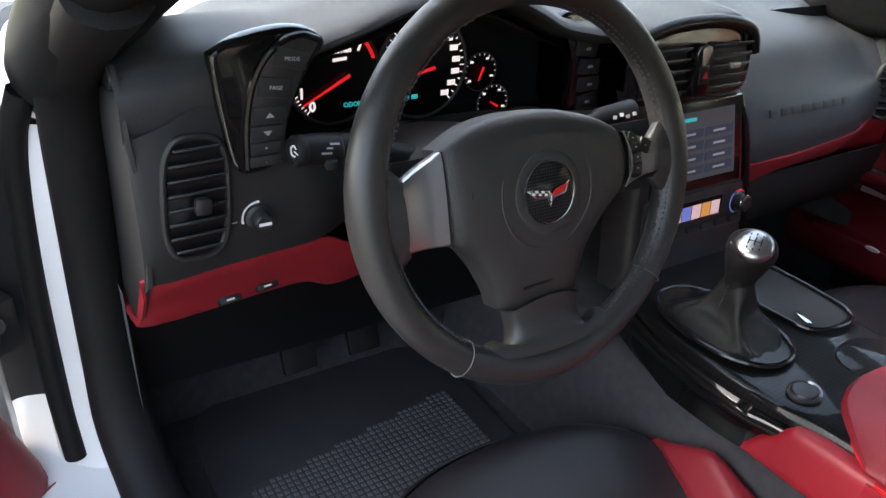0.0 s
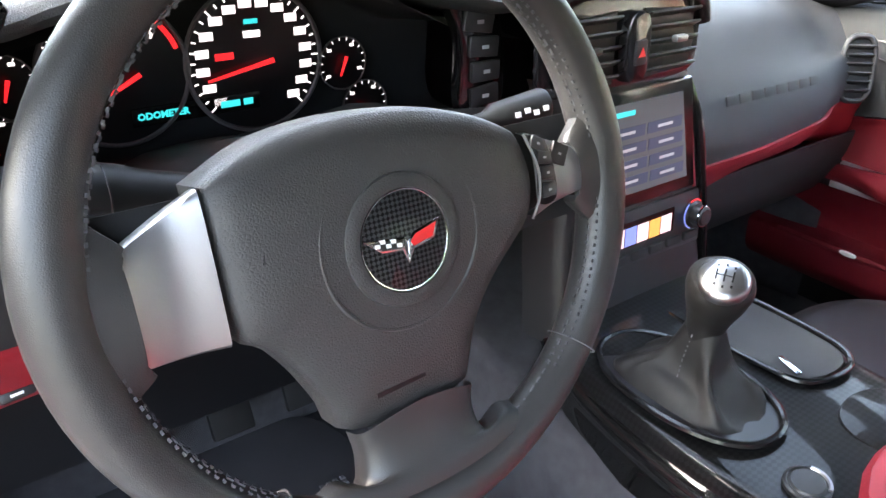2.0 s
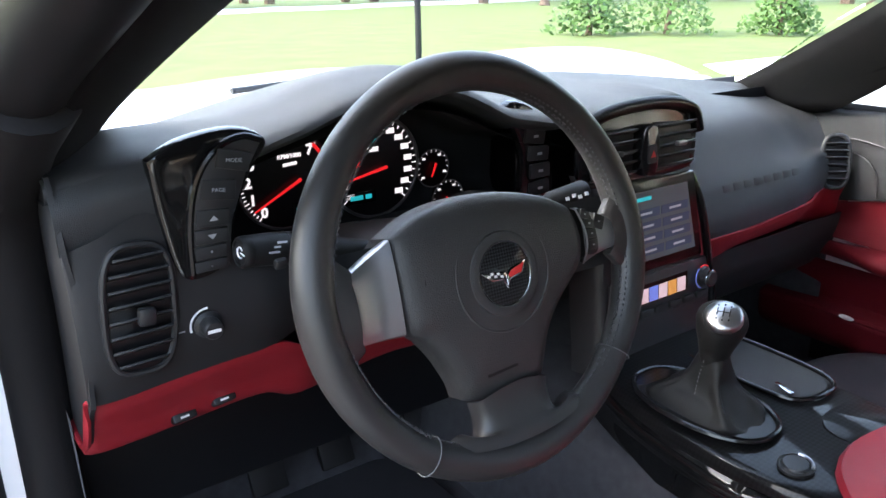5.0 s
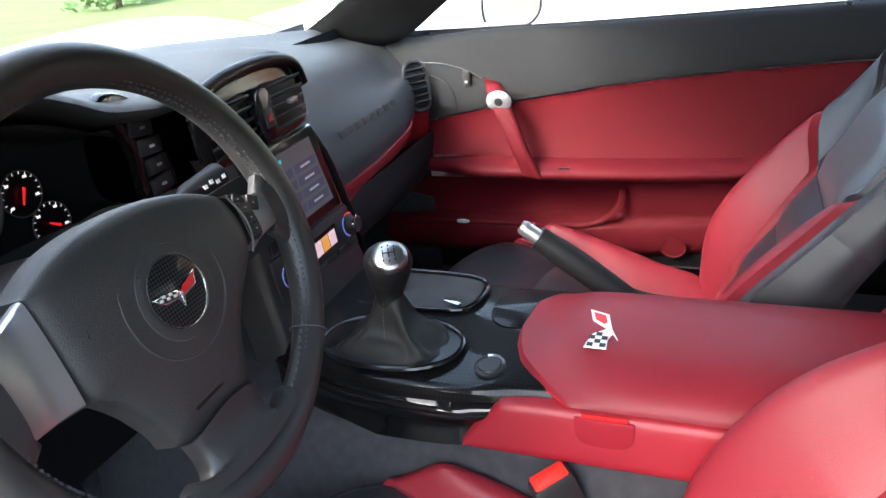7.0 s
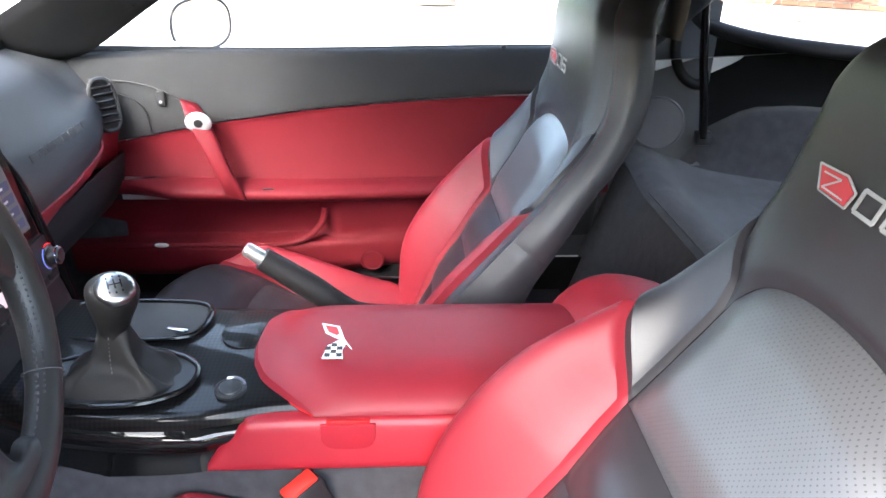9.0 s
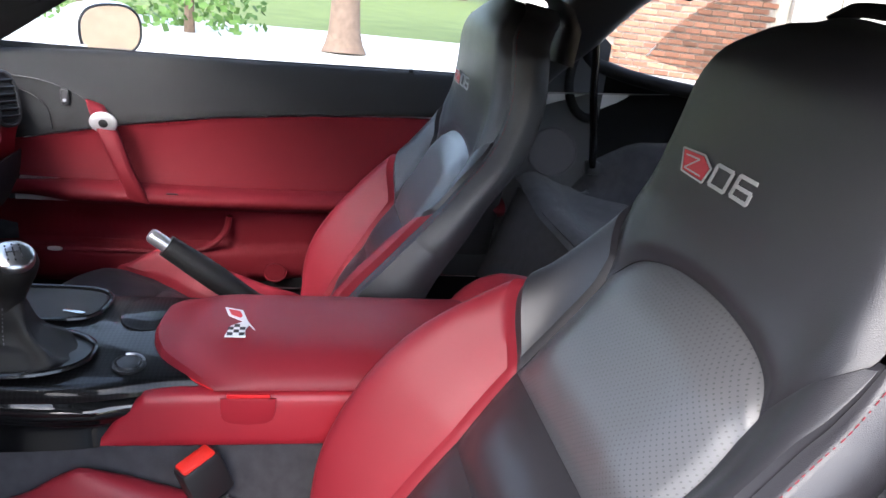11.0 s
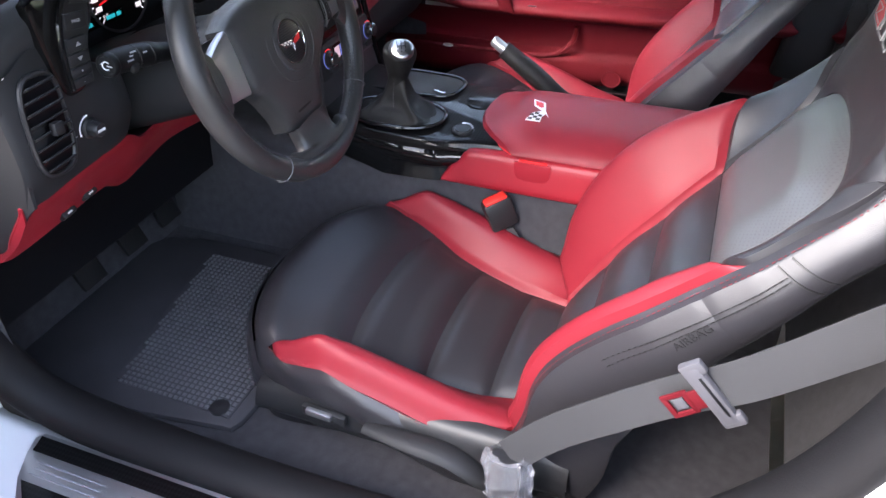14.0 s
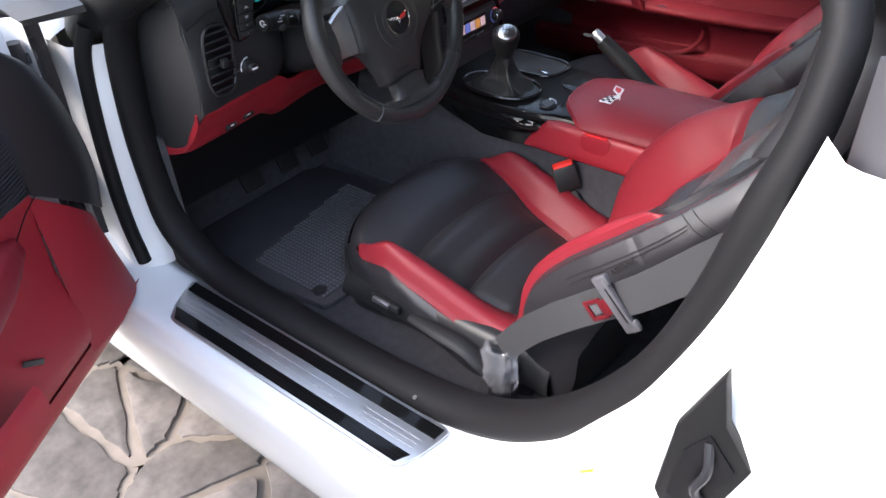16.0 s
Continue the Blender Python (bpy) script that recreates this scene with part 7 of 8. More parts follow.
    part("warning_label", rbox((0.012, 0.012, 0.001), 0, m @ pose(0.018, -0.008, 0.002)), YELLOW, car)
    part("pillar_cover", loft([[(-0.70, -0.50, z), (-0.73, -0.515, z), (-0.755, -0.54, z), (-0.76, -0.60, z)] for z in (0.93, 1.0, 1.10)], 10, 10, thick=0.02), BELT_PLASTIC, car, "grey plastic pillar cover")
    return car


build_body()


def build_sill_plate():
    m = basis((-0.7890, 0.228, 0.4140), (0, -1, 0), (1, 0, 0.06))
    out = [(-0.318, 0.050), (0.306, 0.050), (0.319, 0.044), (0.317, 0.025), (0.309, -0.010), (0.297, -0.040), (0.286, -0.050), (-0.262, -0.050), (-0.279, -0.046), (-0.301, -0.020), (-0.319, 0.015), (-0.327, 0.040)][::-1]
    pl = thing("sill_plate", (-0.79, 0.23, 0.41), "brushed aluminium sill plate with carbon strips on the white sill", "sill plate")
    part("plate", slab(out, 0.004, 0.0015, m), BRUSHED, pl)
    for y0, y1 in ((-0.044, -0.021), (0.021, 0.044)):
        ends = [(interp(y, (-0.05, -0.02, 0.015, 0.05), (-0.262, -0.294, -0.312, -0.320)), interp(y, (-0.05, -0.01, 0.025, 0.05), (0.280, 0.302, 0.310, 0.312))) for y in (y0, y1)]
        part("carbon_strip", slab([(ends[0][0], y0), (ends[0][1], y0), (ends[1][1], y1), (ends[1][0], y1)], 0.0012, 0, m @ pose(0, 0, 0.0040)), CARBON, pl, "black carbon weave strip")
    for k in range(8):
        x = -0.135 + k * 0.036
        part("etched_bar", join(slab([(x, -0.008), (x + 0.026, -0.008), (x + 0.026, -0.0065), (x, -0.0065)], 0.0005, 0, m @ pose(0, 0, 0.004)), slab([(x, 0.0065), (x + 0.026, 0.0065), (x + 0.026, 0.008), (x, 0.008)], 0.0005, 0, m @ pose(0, 0, 0.004))), GREY_INK, pl)
    for s in (-1, 1):
        for k in range(3):
            part("etched_line", slab([(s * 0.18, -0.010 + k * 0.009), (s * 0.29, -0.010 + k * 0.009), (s * 0.29, -0.0085 + k * 0.009), (s * 0.18, -0.0085 + k * 0.009)][::s], 0.0004, 0, m @ pose(0, 0, 0.004)), GREY_INK, pl)
    return pl


build_sill_plate()


# ---- driver's door, standing open ----
DOOR_TURN = 58.0
DM = basis((-0.8345, 0.619, 0), (-math.sin(radians(DOOR_TURN)), -math.cos(radians(DOOR_TURN)), 0), (0, 0, 1)) @ Matrix.Diagonal((1, 1, -1, 1))


def build_driver_door():
    door = thing("driver_door", (-1.1, 0.35, 0.4), "open driver's door with red and black inner trim", "car door")

    def D(u, z, n=0.0):
        return DM @ Vector((u, z, n))
    split = lambda u: interp(u, (0.1, 0.17, 0.4, 0.7, 1.1), (0.755, 0.748, 0.765, 0.79, 0.80))
    us = np.linspace(0.16, 1.08, 30)
    rows = []
    for u in us:
        s = split(u)
        rows.append([D(u, s, 0.0), D(u, s + 0.05, 0.012), D(u, s + 0.11, 0.010), D(u, 0.945, 0.0), D(u, 0.965, -0.02), D(u, 0.97, -0.045)])
    part("upper_trim", loft(rows, 16, 40), DOOR_BLACK, door, "grained black upper door trim")
    rows = []
    for u in us:
        s = split(u)
        rows.append([D(u, 0.42, -0.02), D(u, 0.46, 0.004), D(u, 0.52, 0.0), D(u, 0.60, -0.012), D(u, 0.68, -0.008), D(u, s - 0.01, 0.0), D(u, s + 0.001, 0.003)])
    part("lower_trim", loft(rows, 22, 40), RED_TRIM, door, "red lower door trim")
    # Front end of the trim towards the hinges.
    rows = []
    for t in np.linspace(0, 1, 8):
        a, b = (0.165, 0.42 + 0.328 * t), (-0.055 + 0.055 * t, 0.42 + 0.18 * t)
        rows.append([D(a[0] + (b[0] - a[0]) * q, a[1] + (b[1] - a[1]) * q, n) for q, n in ((0, -0.002), (0.25, 0.006), (0.5, 0.008), (0.75, 0.0), (0.93, -0.022), (1.0, -0.05))])
    part("end_trim", loft(rows, 18, 16), RED_TRIM, door, "red door end trim")
    rows = []
    for a, b in (((0.165, 0.750), (-0.012, 0.612)), ((0.166, 0.80), (-0.030, 0.68)), ((0.166, 0.85), (-0.024, 0.765)), ((0.164, 0.90), (0.004, 0.855)), ((0.160, 0.945), (0.050, 0.920)), ((0.154, 0.985), (0.125, 0.970))):
        rows.append([D(a[0] + (b[0] - a[0]) * q, a[1] + (b[1] - a[1]) * q, n) for q, n in ((0, 0.008), (0.3, 0.020), (0.65, 0.018), (1.0, -0.012))])
    part("mirror_trim", loft(rows, 16, 20, thick=0.004), PLASTIC, door, "smooth black trim before the mirror")
    # Armrest with switches.
    rows = []
    for u, zb, zr, nr, zs, ns, zl, nl in ((0.225, 0.712, 0.708, 0.008, 0.69, 0.010, 0.668, -0.002), (0.245, 0.718, 0.713, 0.018, 0.69, 0.020, 0.658, 0.0), (0.27, 0.730, 0.722, 0.032, 0.69, 0.034, 0.648, 0.004), (0.32, 0.746, 0.730, 0.052, 0.68, 0.050, 0.632, 0.004), (0.38, 0.750, 0.733, 0.070, 0.675, 0.064, 0.615, 0.004), (0.44, 0.752, 0.722, 0.077, 0.66, 0.068, 0.60, 0.004), (0.50, 0.745, 0.700, 0.080, 0.64, 0.068, 0.59, 0.004), (0.60, 0.725, 0.680, 0.080, 0.62, 0.066, 0.575, 0.004), (0.95, 0.71, 0.665, 0.075, 0.61, 0.060, 0.565, 0.004)):
        rows.append([D(u, zb + 0.004, -0.010), D(u, zb, 0.001), D(u, zb * 0.65 + zr * 0.35 + 0.003, nr * 0.4), D(u, zr + 0.003, nr * 0.86), D(u, zr - 0.006, nr), D(u, zs, ns), D(u, zl + 0.008, nl + 0.006), D(u, zl - 0.004, nl - 0.016)])
    arm = part("armrest", loft(rows, 34, 44), RED_LEATHER, door, "red leather armrest with window switches")
    U = Vector((-math.sin(radians(DOOR_TURN)), -math.cos(radians(DOOR_TURN)), 0))
    N = Vector((math.cos(radians(DOOR_TURN)), -math.sin(radians(DOOR_TURN)), 0))

    def on_arm(u, z, n, tilt=0.28):
        return basis(D(u, z, n), -U, -N + Vector((0, 0, tilt)))
    part("mirror_selector", rbox((0.013, 0.030, 0.007), 0.003, on_arm(0.374, 0.744, 0.032)), PLASTIC, arm)
    am = on_arm(0.409, 0.744, 0.032)
    mk = part("mirror_pad", spin([(0.021, -0.004), (0.021, 0.005), (0.018, 0.007), (0.0005, 0.0065)], am, 28), PLASTIC, arm, "round mirror adjuster")
    for k in range(4):
        part("pad_mark", slab([(0.010, -0.003), (0.014, 0), (0.010, 0.003)], 0.0006, 0, am @ pose(0, 0, 0.007, 0, 0, 90 * k)), WHITE_INK, mk)
    part("switch_recess", rbox((0.050, 0.060, 0.006), 0.003, on_arm(0.458, 0.738, 0.036)), RED_PLASTIC, arm)
    for n in (0.022, 0.051):
        sw = part("window_switch", rbox((0.030, 0.026, 0.012), 0.004, on_arm(0.462, 0.745 - 0.25 * (n - 0.022), n)), PLASTIC, arm, "black window switch")
        part("switch_mark", rbox((0.003, 0.007, 0.001), 0, on_arm(0.455, 0.7512 - 0.25 * (n - 0.022), n + 0.001)), WHITE_INK, sw)
    hm = on_arm(0.508, 0.706, 0.066, 0.8)
    hb = part("release_ring", slab(oval(0, 0, 0.036, 0.022, 32, 2.4), 0.008, 0.004, hm), RING_SILVER, door, "silver door release bezel")
    part("release_button", spin([(0.012, 0), (0.012, 0.006), (0.0005, 0.008)], hm @ pose(0, 0, 0.006), 24), PLASTIC, hb)
    part("trim_seam", tube([D(0.156, 0.745, 0.008), D(0.19, 0.735, 0.009), D(0.235, 0.714, 0.012)], 0.0011, 6, 12), GAUGE_FACE, door)
    lk = part("lock_switch", rbox((0.018, 0.045, 0.007), 0.002, DM @ pose(0.31, 0.852, 0.013)), PLASTIC, door, "black lock switch")
    for dz in (-0.010, 0.010):
        part("switch_mark", rbox((0.006, 0.006, 0.001), 0, DM @ pose(0.31, 0.852 + dz, 0.017)), WHITE_INK, lk)
    part("trim_seam", tube([D(0.17, 0.90, 0.012), D(0.30, 0.885, 0.014), D(0.42, 0.86, 0.0145), D(0.60, 0.80, 0.012)], 0.0013, 6, 24), GAUGE_FACE, door)
    part("speaker_cover", loft([[D(0.175, 0.76, 0.007), D(0.175, 0.82, 0.014), D(0.18, 0.872, 0.013)], [D(0.22, 0.76, 0.009), D(0.235, 0.81, 0.0155), D(0.24, 0.85, 0.0155)], [D(0.25, 0.76, 0.009), D(0.268, 0.79, 0.015), D(0.27, 0.82, 0.0155)]], 10, 10), DOOR_BLACK, door, "fine-ribbed speaker cover")
    for k in range(16):
        z = 0.768 + 0.0062 * k
        u1 = interp(z, (0.76, 0.80, 0.83, 0.872), (0.252, 0.268, 0.262, 0.190))
        part("cover_rib", tube([D(0.178, z, 0.0155), D((0.178 + u1) / 2, z - 0.002, 0.0172), D(u1, z - 0.004, 0.0162)], 0.0011, 5, 8), DOOR_BLACK, door)
    part("maker_plate", rbox((0.05, 0.010, 0.002), 0.0008, DM @ pose(0.302, 0.530, 0.006, 0, 0, 38)), PLASTIC, door, "small black plate with a grey bar")
    part("map_pocket", loft([[D(u, 0.44, 0.01), D(u, 0.47, 0.05), D(u, 0.53, 0.055), D(u, 0.545, 0.045)] for u in np.linspace(0.36, 1.0, 10)], 14, 12), RED_TRIM, door)
    # White steel shell and outer skin.
    rows = []
    for z in (0.34, 0.42, 0.6, 0.8, 0.95):
        rows.append([D(-0.03, z, -0.045), D(-0.045, z, -0.06), D(-0.05, z, -0.085), D(-0.03, z, -0.11), D(0.05, z, -0.13), D(0.5, z, -0.135), D(1.12, z, -0.11), D(1.13, z, -0.06), D(1.10, z, -0.015)])
    part("door_shell", loft(rows, 40, 20), WHITE_PAINT, door, "white painted door shell")
    part("bottom_rail", loft([[D(u, 0.42, -0.015), D(u, 0.385, -0.02), D(u, 0.34, -0.06), D(u, 0.34, -0.12)] for u in (-0.045, 0.5, 1.1)], 12, 10), RED_TRIM, door)
    part("glass_slot", loft([[D(u, 0.968, -0.045), D(u, 0.972, -0.06), D(u, 0.966, -0.085), D(u, 0.95, -0.12)] for u in (0.03, 0.5, 1.1)], 10, 10), RUBBER, door, "black window slot rubber")
    part("hinge_bracket", rbox((0.05, 0.10, 0.012), 0.004, DM @ pose(0.07, 0.945, -0.03)), WHITE_PAINT, door)
    rows = [[D(u, 0.95, -0.062), D(u, interp(u, (0.14, 0.4, 1.1), (0.955, 1.0, 1.02)), -0.064)] for u in (0.14, 0.3, 0.5, 0.8, 1.1)]
    g = part("window_glass", sheet(rows, thick=0.004), GLASS, door)
    g.visible_shadow = False
    return door


build_driver_door()


# ---- belts, mat, pedals ----
def build_belts():
    belt = thing("seat_belt", (-0.63, -0.2, 0.45), "grey seat belt lying against the driver's seat side", "seat belt")
    path = [(-0.598, -0.088, 0.478), (-0.610, -0.140, 0.555), (-0.624, -0.200, 0.625), (-0.631, -0.262, 0.685), (-0.645, -0.320, 0.742), (-0.658, -0.40, 0.835), (-0.668, -0.47, 0.915)]
    part("webbing", strap_band(path, 0.047, [(0.1, 0.62, 0.78)] * 7), STRAP, belt, "grey woven webbing")
    m = basis((-0.641, -0.287, 0.7065), (0.0, -0.76, 0.65), (-0.05, 0.65, 0.76))
    slide = part("slide_plate", join(rbox((0.019, 0.080, 0.011), 0.004, m @ pose(0.006, 0, 0.002)), rbox((0.024, 0.016, 0.009), 0.003, m @ pose(0.008, 0.036, 0.002)), rbox((0.024, 0.016, 0.009), 0.003, m @ pose(0.008, -0.036, 0.002))), BELT_PLASTIC, belt, "grey plastic belt slide")
    part("slide_slot", rbox((0.003, 0.054, 0.002), 0.0006, m @ pose(0.010, 0, 0.0072)), GAUGE_FACE, slide)
    tg = part("tongue", join(rbox((0.016, 0.024, 0.003), 0.001, m @ pose(-0.008, 0, 0.003)), rbox((0.022, 0.006, 0.003), 0.001, m @ pose(-0.026, 0.0125, 0.003)), rbox((0.022, 0.006, 0.003), 0.001, m @ pose(-0.026, -0.0125, 0.003)), rbox((0.006, 0.031, 0.003), 0.001, m @ pose(-0.038, 0, 0.003)), rbox((0.006, 0.031, 0.003), 0.001, m @ pose(-0.016, 0, 0.003))), DARKENED_RED, belt, "dark red edged buckle tongue")
    part("tongue_plate", rbox((0.012, 0.014, 0.0016), 0.0005, m @ pose(-0.027, 0, 0.0022)), BELT_PLASTIC, tg, "grey steel plate")
    part("anchor", loft([[(-0.600 + 0.012 * c, -0.085 + 0.020 * s, z) for c, s in oval(0, 0, 1, 1, 10, 3)] for z in (0.36, 0.42, 0.475)], 12, 8, True, True), PLASTIC, belt)
    rnd = random.Random(7)
    rows = []
    for z, r in ((0.445, 0.024), (0.455, 0.031), (0.47, 0.033), (0.485, 0.033), (0.50, 0.034), (0.515, 0.033), (0.528, 0.029), (0.536, 0.022)):
        rows.append([(-0.604 + r * 0.8 * c * rnd.uniform(0.78, 1.12), -0.090 + r * s * rnd.uniform(0.78, 1.12), z - 0.043 + rnd.uniform(-0.005, 0.005)) for c, s in oval(0, 0, 1, 1, 18)])
    bag = new("plastic_bag", finish(sheet(rows, True), "plastic_bag", BAG, True))
    tagged(bag, "crumpled clear plastic bag over the belt anchor", "plastic bag")
    buckle = thing("belt_buckle", (-0.135, 0.06, 0.42), "black belt buckle with a red release button", "seat belt buckle")
    bm = Matrix.Translation((-0.132, 0.070, 0.522)) @ Vector((-0.1, 0.35, 1)).to_track_quat('Z', 'Y').to_matrix().to_4x4() @ pose(0, 0, 0, 0, 0, 20)
    part("housing", rbox((0.030, 0.050, 0.056), 0.005, bm), PLASTIC, buckle)
    part("release_button", rbox((0.024, 0.042, 0.010), 0.003, bm @ pose(0, 0, 0.027)), RED_BUTTON, buckle, "red release button")
    part("stem", strap_band([(-0.136, 0.058, 0.490), (-0.138, 0.030, 0.455), (-0.14, -0.02, 0.415), (-0.145, -0.08, 0.385)], 0.036, [(0.1, 0.8, -0.5)] * 4, 0.003), STRAP, buckle)
    return belt


build_belts()


def build_mat():
    fm = thing("floor_mat", (-0.4, 0.55, 0.35), "black rubber floor mat with a studded heel pad", "floor mat")
    out = [(-0.60, 0.36), (-0.585, 0.34), (-0.30, 0.33), (-0.20, 0.36), (-0.185, 0.55), (-0.20, 0.74), (-0.27, 0.79), (-0.55, 0.79), (-0.615, 0.74), (-0.622, 0.55)]
    part("mat", slab([q[:2] for q in cr(out + [out[0]], 48)[:-1]], 0.010, 0.004, pose(0, 0, 0.347)), MAT_RUBBER, fm)
    part("heel_pad", slab([(-0.585, 0.36), (-0.225, 0.36), (-0.235, 0.645), (-0.575, 0.585)], 0.003, 0.001, pose(0, 0, 0.357)), MAT_RUBBER, fm)
    studs = bmesh.new()
    for i in range(36):
        for j in range(30):
            x, y = -0.578 + i * 0.0098, 0.366 + j * 0.0098
            if y > 0.578 + (x + 0.578) * 0.17 or x > -0.235:
                continue
            v = [studs.verts.new((x + a * 0.0034, y + b * 0.0034, 0.3598)) for a, b in ((-1, -1), (1, -1), (1, 1), (-1, 1))]
            w = [studs.verts.new((x + a * 0.0022, y + b * 0.0022, 0.3622)) for a, b in ((-1, -1), (1, -1), (1, 1), (-1, 1))]
            studs.faces.new(w)
            for k in range(4):
                studs.faces.new((v[k], v[(k + 1) % 4], w[(k + 1) % 4], w[k]))
    part("studs", studs, STUD, fm, "small raised studs", flat=True, kind="stuff")
    part("fixing_eye", spin([(0.016, 0), (0.016, 0.003), (0.010, 0.005), (0.0005, 0.003)], pose(-0.572, 0.385, 0.359), 20), PLASTIC, fm)
    ped = thing("pedals", (-0.35, 0.74, 0.4), "metal-faced pedals in the dark footwell", "pedal")
    for x in (-0.45, -0.34, -0.24):
        part("pedal_pad", rbox((0.055, 0.012, 0.07), 0.004, pose(x, 0.725, 0.46, -25, 0, 0)), RUBBER, ped)
        part("pedal_arm", tube([(x, 0.735, 0.47), (x, 0.77, 0.56), (x, 0.80, 0.68)], 0.008, 8), STEEL_DARK, ped)
    return fm


build_mat()


# ---- outside ----
def grass_ground():
    rows = [[(x, y, 0.0) for x in (-400, -60, -12, -4, 0, 4, 12, 60, 400)] for y in (-400, -60, -12, -4, 0, 4, 12, 60, 400)]
    return sheet(rows)


solid("ground", grass_ground(), GRASS, "sunlit mown lawn reaching the horizon", kind="structure", flat=True)
drive = new("driveway", finish(sheet([[(x, y, 0.017) for x in (-7, 0, 2.4)] for y in (-14, 0, 3.2)]), "driveway", MORTAR, True))
tagged(drive, "stone-paved driveway with pale mortar joints", "driveway", kind="structure")
SPOTS[drive.name] = Vector((0, 0, 0))
road = solid("road", join(sheet([[(x, 30 + 0.25 * x, 0.008), (x, 37 + 0.25 * x, 0.008)] for x in (-80, 0, 80)]), sheet([[(2.6 + 0.9 * max(0, y), y, 0.008), (13.0, y, 0.008)] for y in (-30, 0, 6.5)])), ROADM, "pale concrete street beyond the lawn", kind="structure", flat=True)


def build_bush(x, y, r, h, seed, label):
    rnd = random.Random(seed)
    bush = thing("bush", (x, y, 0), label, "bush", "garden bushes")
    part("stem", tube([(x, y, 0), (x + 0.05, y, h * 0.4), (x, y + 0.05, h * 0.7)], [0.08, 0.05, 0.02], 8), BARK, bush)
    bm = bmesh.new()
    for k in range(900):
        a, q = rnd.uniform(0, 6.283), rnd.uniform(0, 1) ** 0.5
        zz = rnd.uniform(0.05, 1)
        rr = r * q * (1 - 0.5 * zz ** 2) * (0.85 + 0.25 * math.sin(3 * a + seed))
        c = Vector((x + rr * math.cos(a), y + rr * math.sin(a), h * zz * (0.9 + 0.15 * math.sin(2 * a + 1))))
        s = rnd.uniform(0.06, 0.14)
        d = Vector((rnd.uniform(-1, 1), rnd.uniform(-1, 1), rnd.uniform(-0.3, 1))).normalized()
        e = d.orthogonal().normalized()
        f = d.cross(e)
        v = [bm.verts.new(c + s * w) for w in (-e * 0.5, d * 0.6 - f * 0.1, e * 0.5, -d * 0.6 + f * 0.1)]
        bm.faces.new(v)
    part("foliage", bm, LEAF, bush, "loose green leaves", flat=True, kind="stuff")
    return bush


build_bush(13.6, 11.3, 1.5, 1.25, 1, "rounded green bush at the lawn's edge")
build_bush(12.0, 12.2, 1.1, 1.0, 2, "low green bush at the lawn's edge")
build_bush(15.0, 9.4, 0.9, 1.0, 3, "low green bush beside the street")
build_bush(10.6, 1.6, 1.3, 2.2, 4, "bright green bush across the drive")
build_bush(11.2, 3.2, 1.4, 1.9, 5, "small green bush across the drive")


def build_tree(x, y, h, seed):
    rnd = random.Random(seed)
    tree = thing("tree", (x, y, 0), "tall garden tree with a brown trunk and green crown", "tree", "garden trees")
    part("trunk", tube([(x, y, 0), (x + 0.03, y, 0.3), (x + 0.08, y, 1.5), (x - 0.05, y, 3.2), (x, y, h * 0.7)], [0.32, 0.22, 0.18, 0.14, 0.06], 12, 16), BARK, tree)
    limbs, bm = [], bmesh.new()
    for k in range(9):
        a = k * 2.4
        z0 = h * rnd.uniform(0.35, 0.6)
        end = Vector((x + math.cos(a) * h * 0.3, y + math.sin(a) * h * 0.3, z0 + h * rnd.uniform(0.12, 0.35)))
        limbs.append(tube([(x, y, z0), tuple((Vector((x, y, z0)) + end) / 2 + Vector((0, 0, 0.2))), tuple(end)], [0.07, 0.045, 0.015], 6, 8))
        for j in range(160):
            c = end + Vector((rnd.gauss(0, 0.6), rnd.gauss(0, 0.6), rnd.gauss(0.1, 0.45)))
            d = Vector((rnd.uniform(-1, 1), rnd.uniform(-1, 1), rnd.uniform(-0.5, 0.5))).normalized()
            e = d.orthogonal().normalized()
            s = rnd.uniform(0.08, 0.17)
            v = [bm.verts.new(c + s * w) for w in (-e * 0.5, d, e * 0.5, -d)]
            bm.faces.new(v)
    part("limbs", join(*limbs), BARK, tree)
    part("crown", bm, LEAF, tree, "uneven crown of green leaves", flat=True, kind="stuff")
    return tree


build_tree(9.6, -0.55, 7.0, 11)
build_tree(27.0, 30.0, 9.0, 12)
post = solid("lamp_post", tube([(5.5, 9.35, 0), (5.5, 9.35, 4.2)], [0.05, 0.045], 10), STEEL_DARK, "slim dark steel post on the lawn", "post")


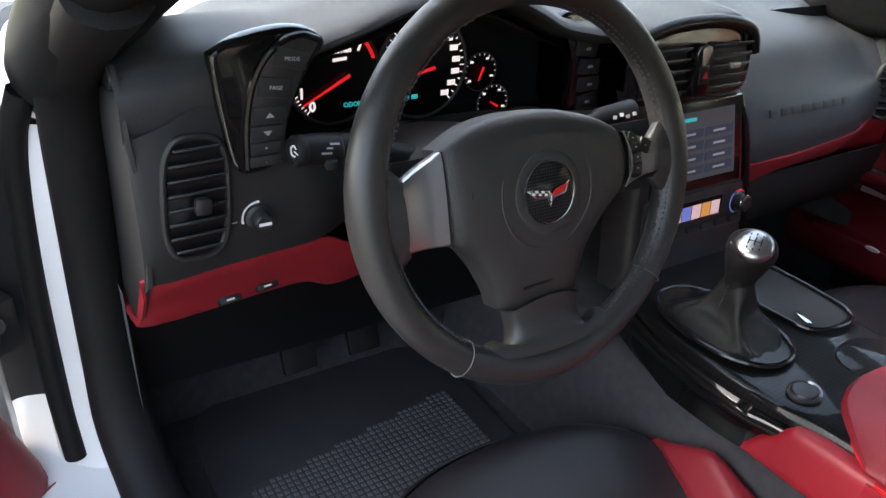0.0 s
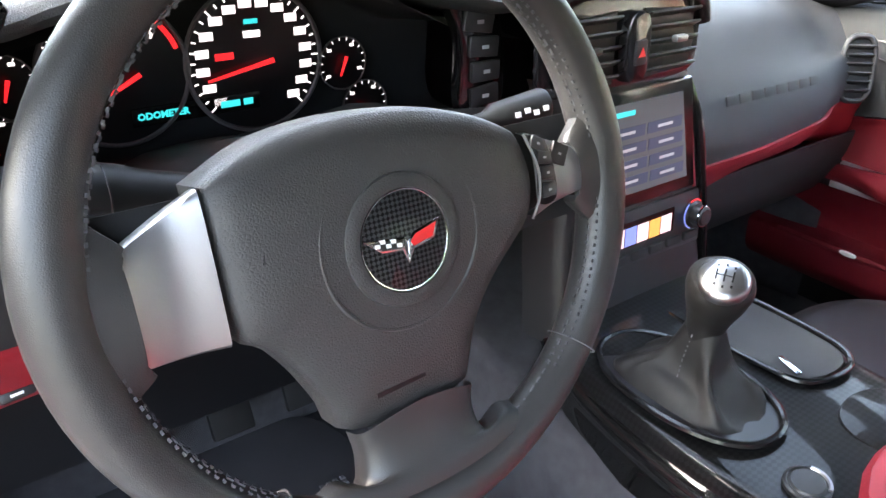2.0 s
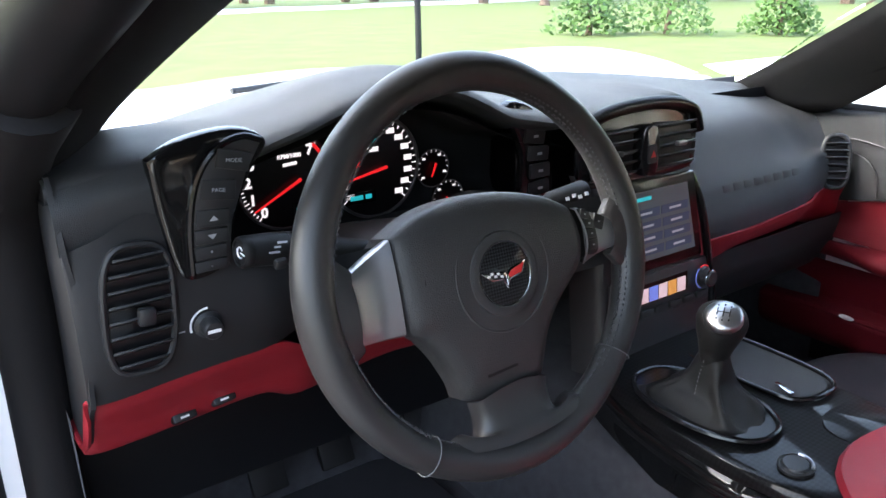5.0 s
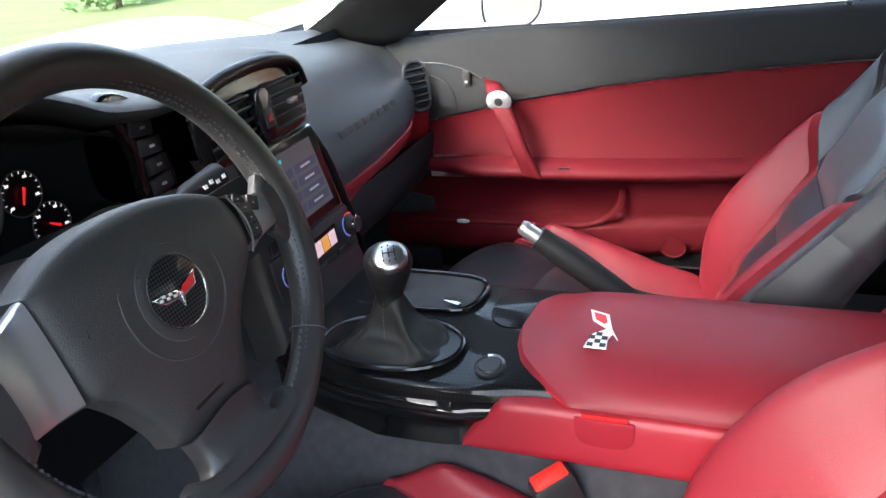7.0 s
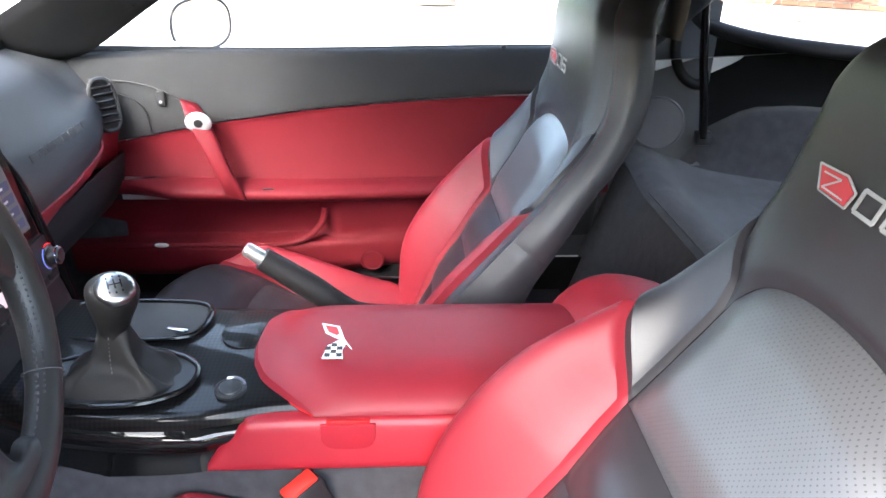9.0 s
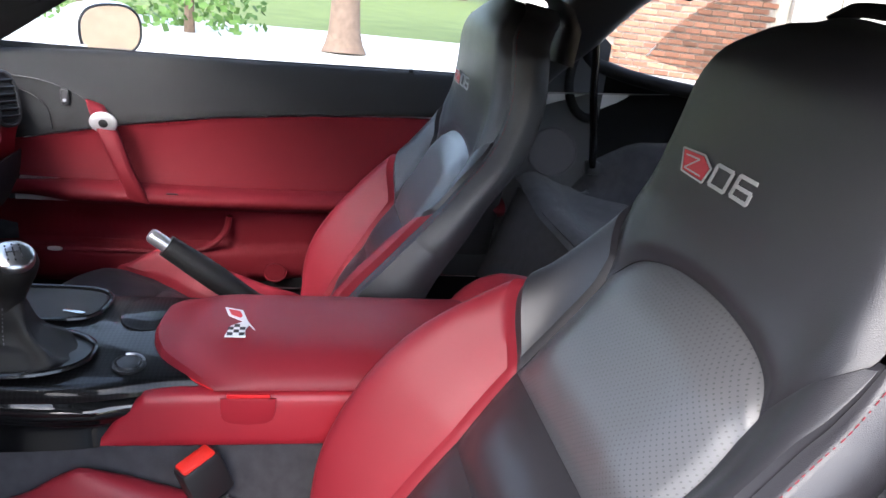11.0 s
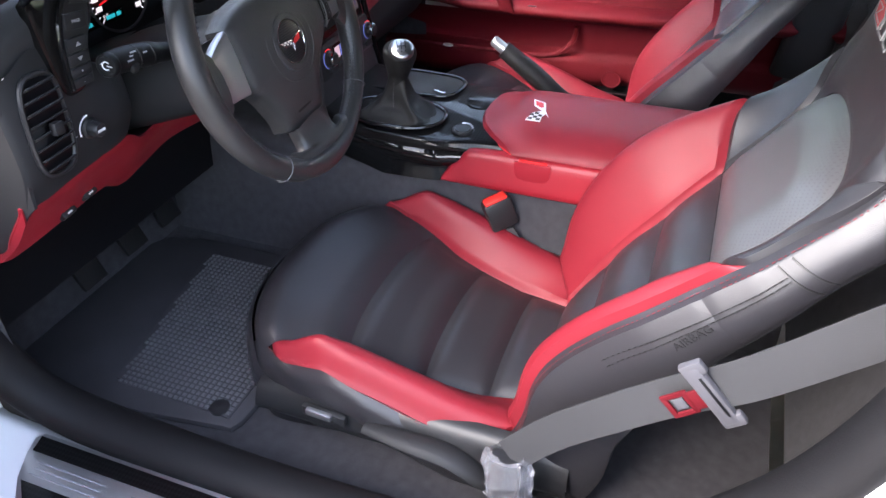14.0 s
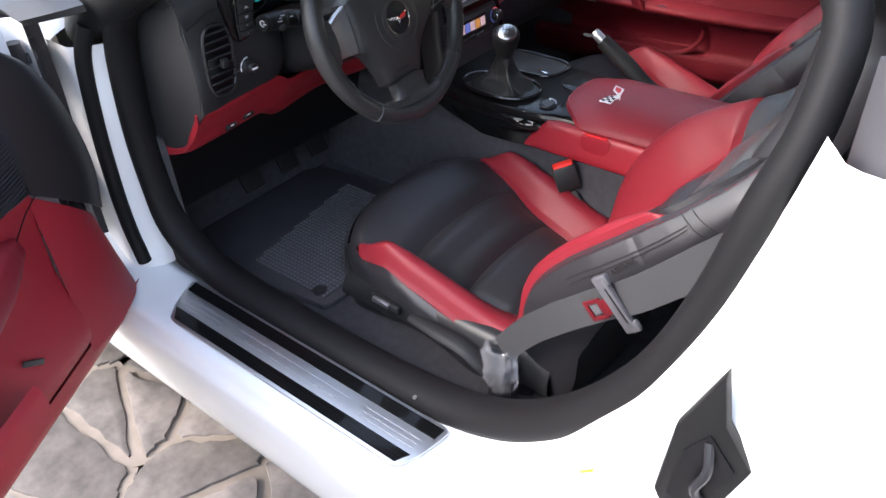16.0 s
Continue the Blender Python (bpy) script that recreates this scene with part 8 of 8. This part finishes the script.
def build_house():
    house = thing("house", (10.2, -5.9, 0), "brick house with cream trim behind the car", "house")
    hm = pose(10.2, -5.9, 0, 0, 0, 64)
    part("wall", rbox((9.0, 0.4, 3.2), 0.0, hm @ pose(-1.5, -0.2, 1.6)), CREAM, house, "cream rendered wall")
    data = finish(rbox((0.215, 0.10, 0.065), 0.006, None, 1), "brick", BRICK, True)
    part("brick_pier", rbox((2.2, 0.08, 2.9), 0.0, hm @ pose(0.0, 0.04, 1.45)), BRICK_JOINT, house, "pale mortar behind the bricks")
    for k in range(290):
        row, col = divmod(k, 10)
        ob = new("brick", data)
        ob.parent = house
        ob.matrix_local = Matrix.Translation((-10.2, 5.9, 0)) @ hm @ pose(-0.98 + col * 0.228 + (row % 2) * 0.11 - 0.05, 0.085, 0.06 + row * 0.098)
    for x in (-1.5, 1.45):
        part("column", rbox((0.40, 0.40, 3.0), 0.02, hm @ pose(x, 0.3, 1.5)), CREAM, house, "cream painted column")
    part("fascia", rbox((9.6, 0.25, 0.35), 0.02, hm @ pose(-1.5, 0.6, 3.25)), CREAM, house)
    part("roof", loft([[tuple(hm @ Vector((x, 0.9, 3.35))), tuple(hm @ Vector((x, -2.2, 5.0)))] for x in (-6.5, -1.5, 3.5)], 4, 6, thick=0.1), ROOF_GREY, house)
    part("garage_door", rbox((2.4, 0.1, 2.3), 0.02, hm @ pose(-3.2, 0.06, 1.15)), CREAM, house)
    return house


build_house()


def build_garage():
    gar = thing("garage", (-1.0, -10.2, 0), "tan brick garage with white-framed windows behind the car", "garage")
    part("wall", rbox((9.0, 0.3, 3.4), 0.0, pose(-1.0, -10.2, 1.7)), TAN_BRICK, gar, "tan brick wall")
    part("roof", loft([[(x, -9.7, 3.3), (x, -12.2, 4.7)] for x in (-6, -1, 4)], 4, 6, thick=0.1), ROOF_GREY, gar)
    for x in (-3.4, -0.6, 2.2):
        win = part("window", rbox((1.5, 0.08, 1.5), 0.01, pose(x, -10.03, 1.6)), GLOSS_BLACK, gar, "dark window pane")
        for dx in (-0.75, -0.25, 0.25, 0.75):
            part("frame_bar", rbox((0.09, 0.06, 1.6), 0.005, pose(x + dx, -9.97, 1.6)), CREAM, win)
        for dz in (-0.78, 0.0, 0.78):
            part("frame_bar", rbox((1.6, 0.05, 0.09), 0.005, pose(x, -9.968, 1.6 + dz)), CREAM, win)
    return gar


build_garage()


def build_tree_screen():
    """Far trees round the plot, added out of view to block low sky light: trunks and leaf clumps nobody could count."""
    rnd = random.Random(31)
    leaf, wood = bmesh.new(), []
    for k in range(92):
        a = radians(-70 + 360 * k / 92 + rnd.uniform(-1.5, 1.5))
        side = -math.cos(a)
        r = rnd.uniform(44, 58) if side < 0.2 else rnd.uniform(52, 66)
        x, y, h = r * math.cos(a), r * math.sin(a), rnd.uniform(9, 14)
        wood.append(tube([(x, y, 0), (x + 0.2, y, h * 0.4), (x, y + 0.2, h * 0.75)], [0.35, 0.25, 0.1], 6))
        for j in range(260):
            c = Vector((x + rnd.gauss(0, 2.2), y + rnd.gauss(0, 2.2), h * (0.18 + 0.82 * rnd.random() ** 0.8)))
            d = Vector((rnd.uniform(-1, 1), rnd.uniform(-1, 1), rnd.uniform(-1, 1))).normalized()
            e = d.orthogonal().normalized()
            q = rnd.uniform(0.45, 1.0)
            v = [leaf.verts.new(c + q * w) for w in (-e * 0.5, d * 0.8 + e * 0.1, e * 0.55, -d * 0.7)]
            leaf.faces.new(v)
    tree_screen = thing("tree_screen", (0, 45, 0), "added unseen belt of trees that blocks low sky light", "trees", kind="stuff")
    part("trunks", join(*wood), BARK, tree_screen, kind="stuff")
    part("leaves", leaf, LEAF, tree_screen, flat=True, kind="stuff")
    return tree_screen


build_tree_screen()


# ---- flagstones beside the car ----
def build_stones():
    rnd = random.Random(21)
    pts = []
    for i in range(26):
        for j in range(19):
            pts.append(Vector((-3.4 + i * 0.215 + (j % 2) * 0.10 + rnd.uniform(-0.13, 0.13), -1.7 + j * 0.215 + rnd.uniform(-0.13, 0.13))))
    count = 0
    for i, c in enumerate(pts):
        if not (-3.0 < c.x < -0.2 and -1.3 < c.y < 1.75):
            continue
        poly = [Vector((c.x + a * 0.6, c.y + b * 0.6)) for a, b in ((-1, -1), (1, -1), (1, 1), (-1, 1))]
        for k, o in enumerate(pts):
            if k == i or (o - c).length > 1.0:
                continue
            n = (o - c).normalized()
            mid = (o + c) / 2 - n * 0.011
            cut = []
            for p, q in zip(poly, poly[1:] + poly[:1]):
                dp, dq = (p - mid).dot(n), (q - mid).dot(n)
                if dp <= 0:
                    cut.append(p)
                if dp * dq < 0:
                    cut.append(p + (q - p) * dp / (dp - dq))
            poly = cut
            if len(poly) < 3:
                break
        if len(poly) < 3:
            continue
        h = rnd.uniform(0.0195, 0.0250)
        soft = []
        for p, q in zip(poly, poly[1:] + poly[:1]):
            for f in (0.06, 0.22, 0.38, 0.5, 0.64, 0.80, 0.94):
                soft.append(p + (q - p) * f + Vector((rnd.uniform(-0.006, 0.006), rnd.uniform(-0.006, 0.006))))
        bm = slab([(p.x - c.x, p.y - c.y) for p in soft], h, 0.002)
        ob = new("flagstone", finish(bm, "flagstone", STONE))
        ob.location = (c.x, c.y, 0.002)
        ob.parent = drive
        count += 1
    return count


build_stones()
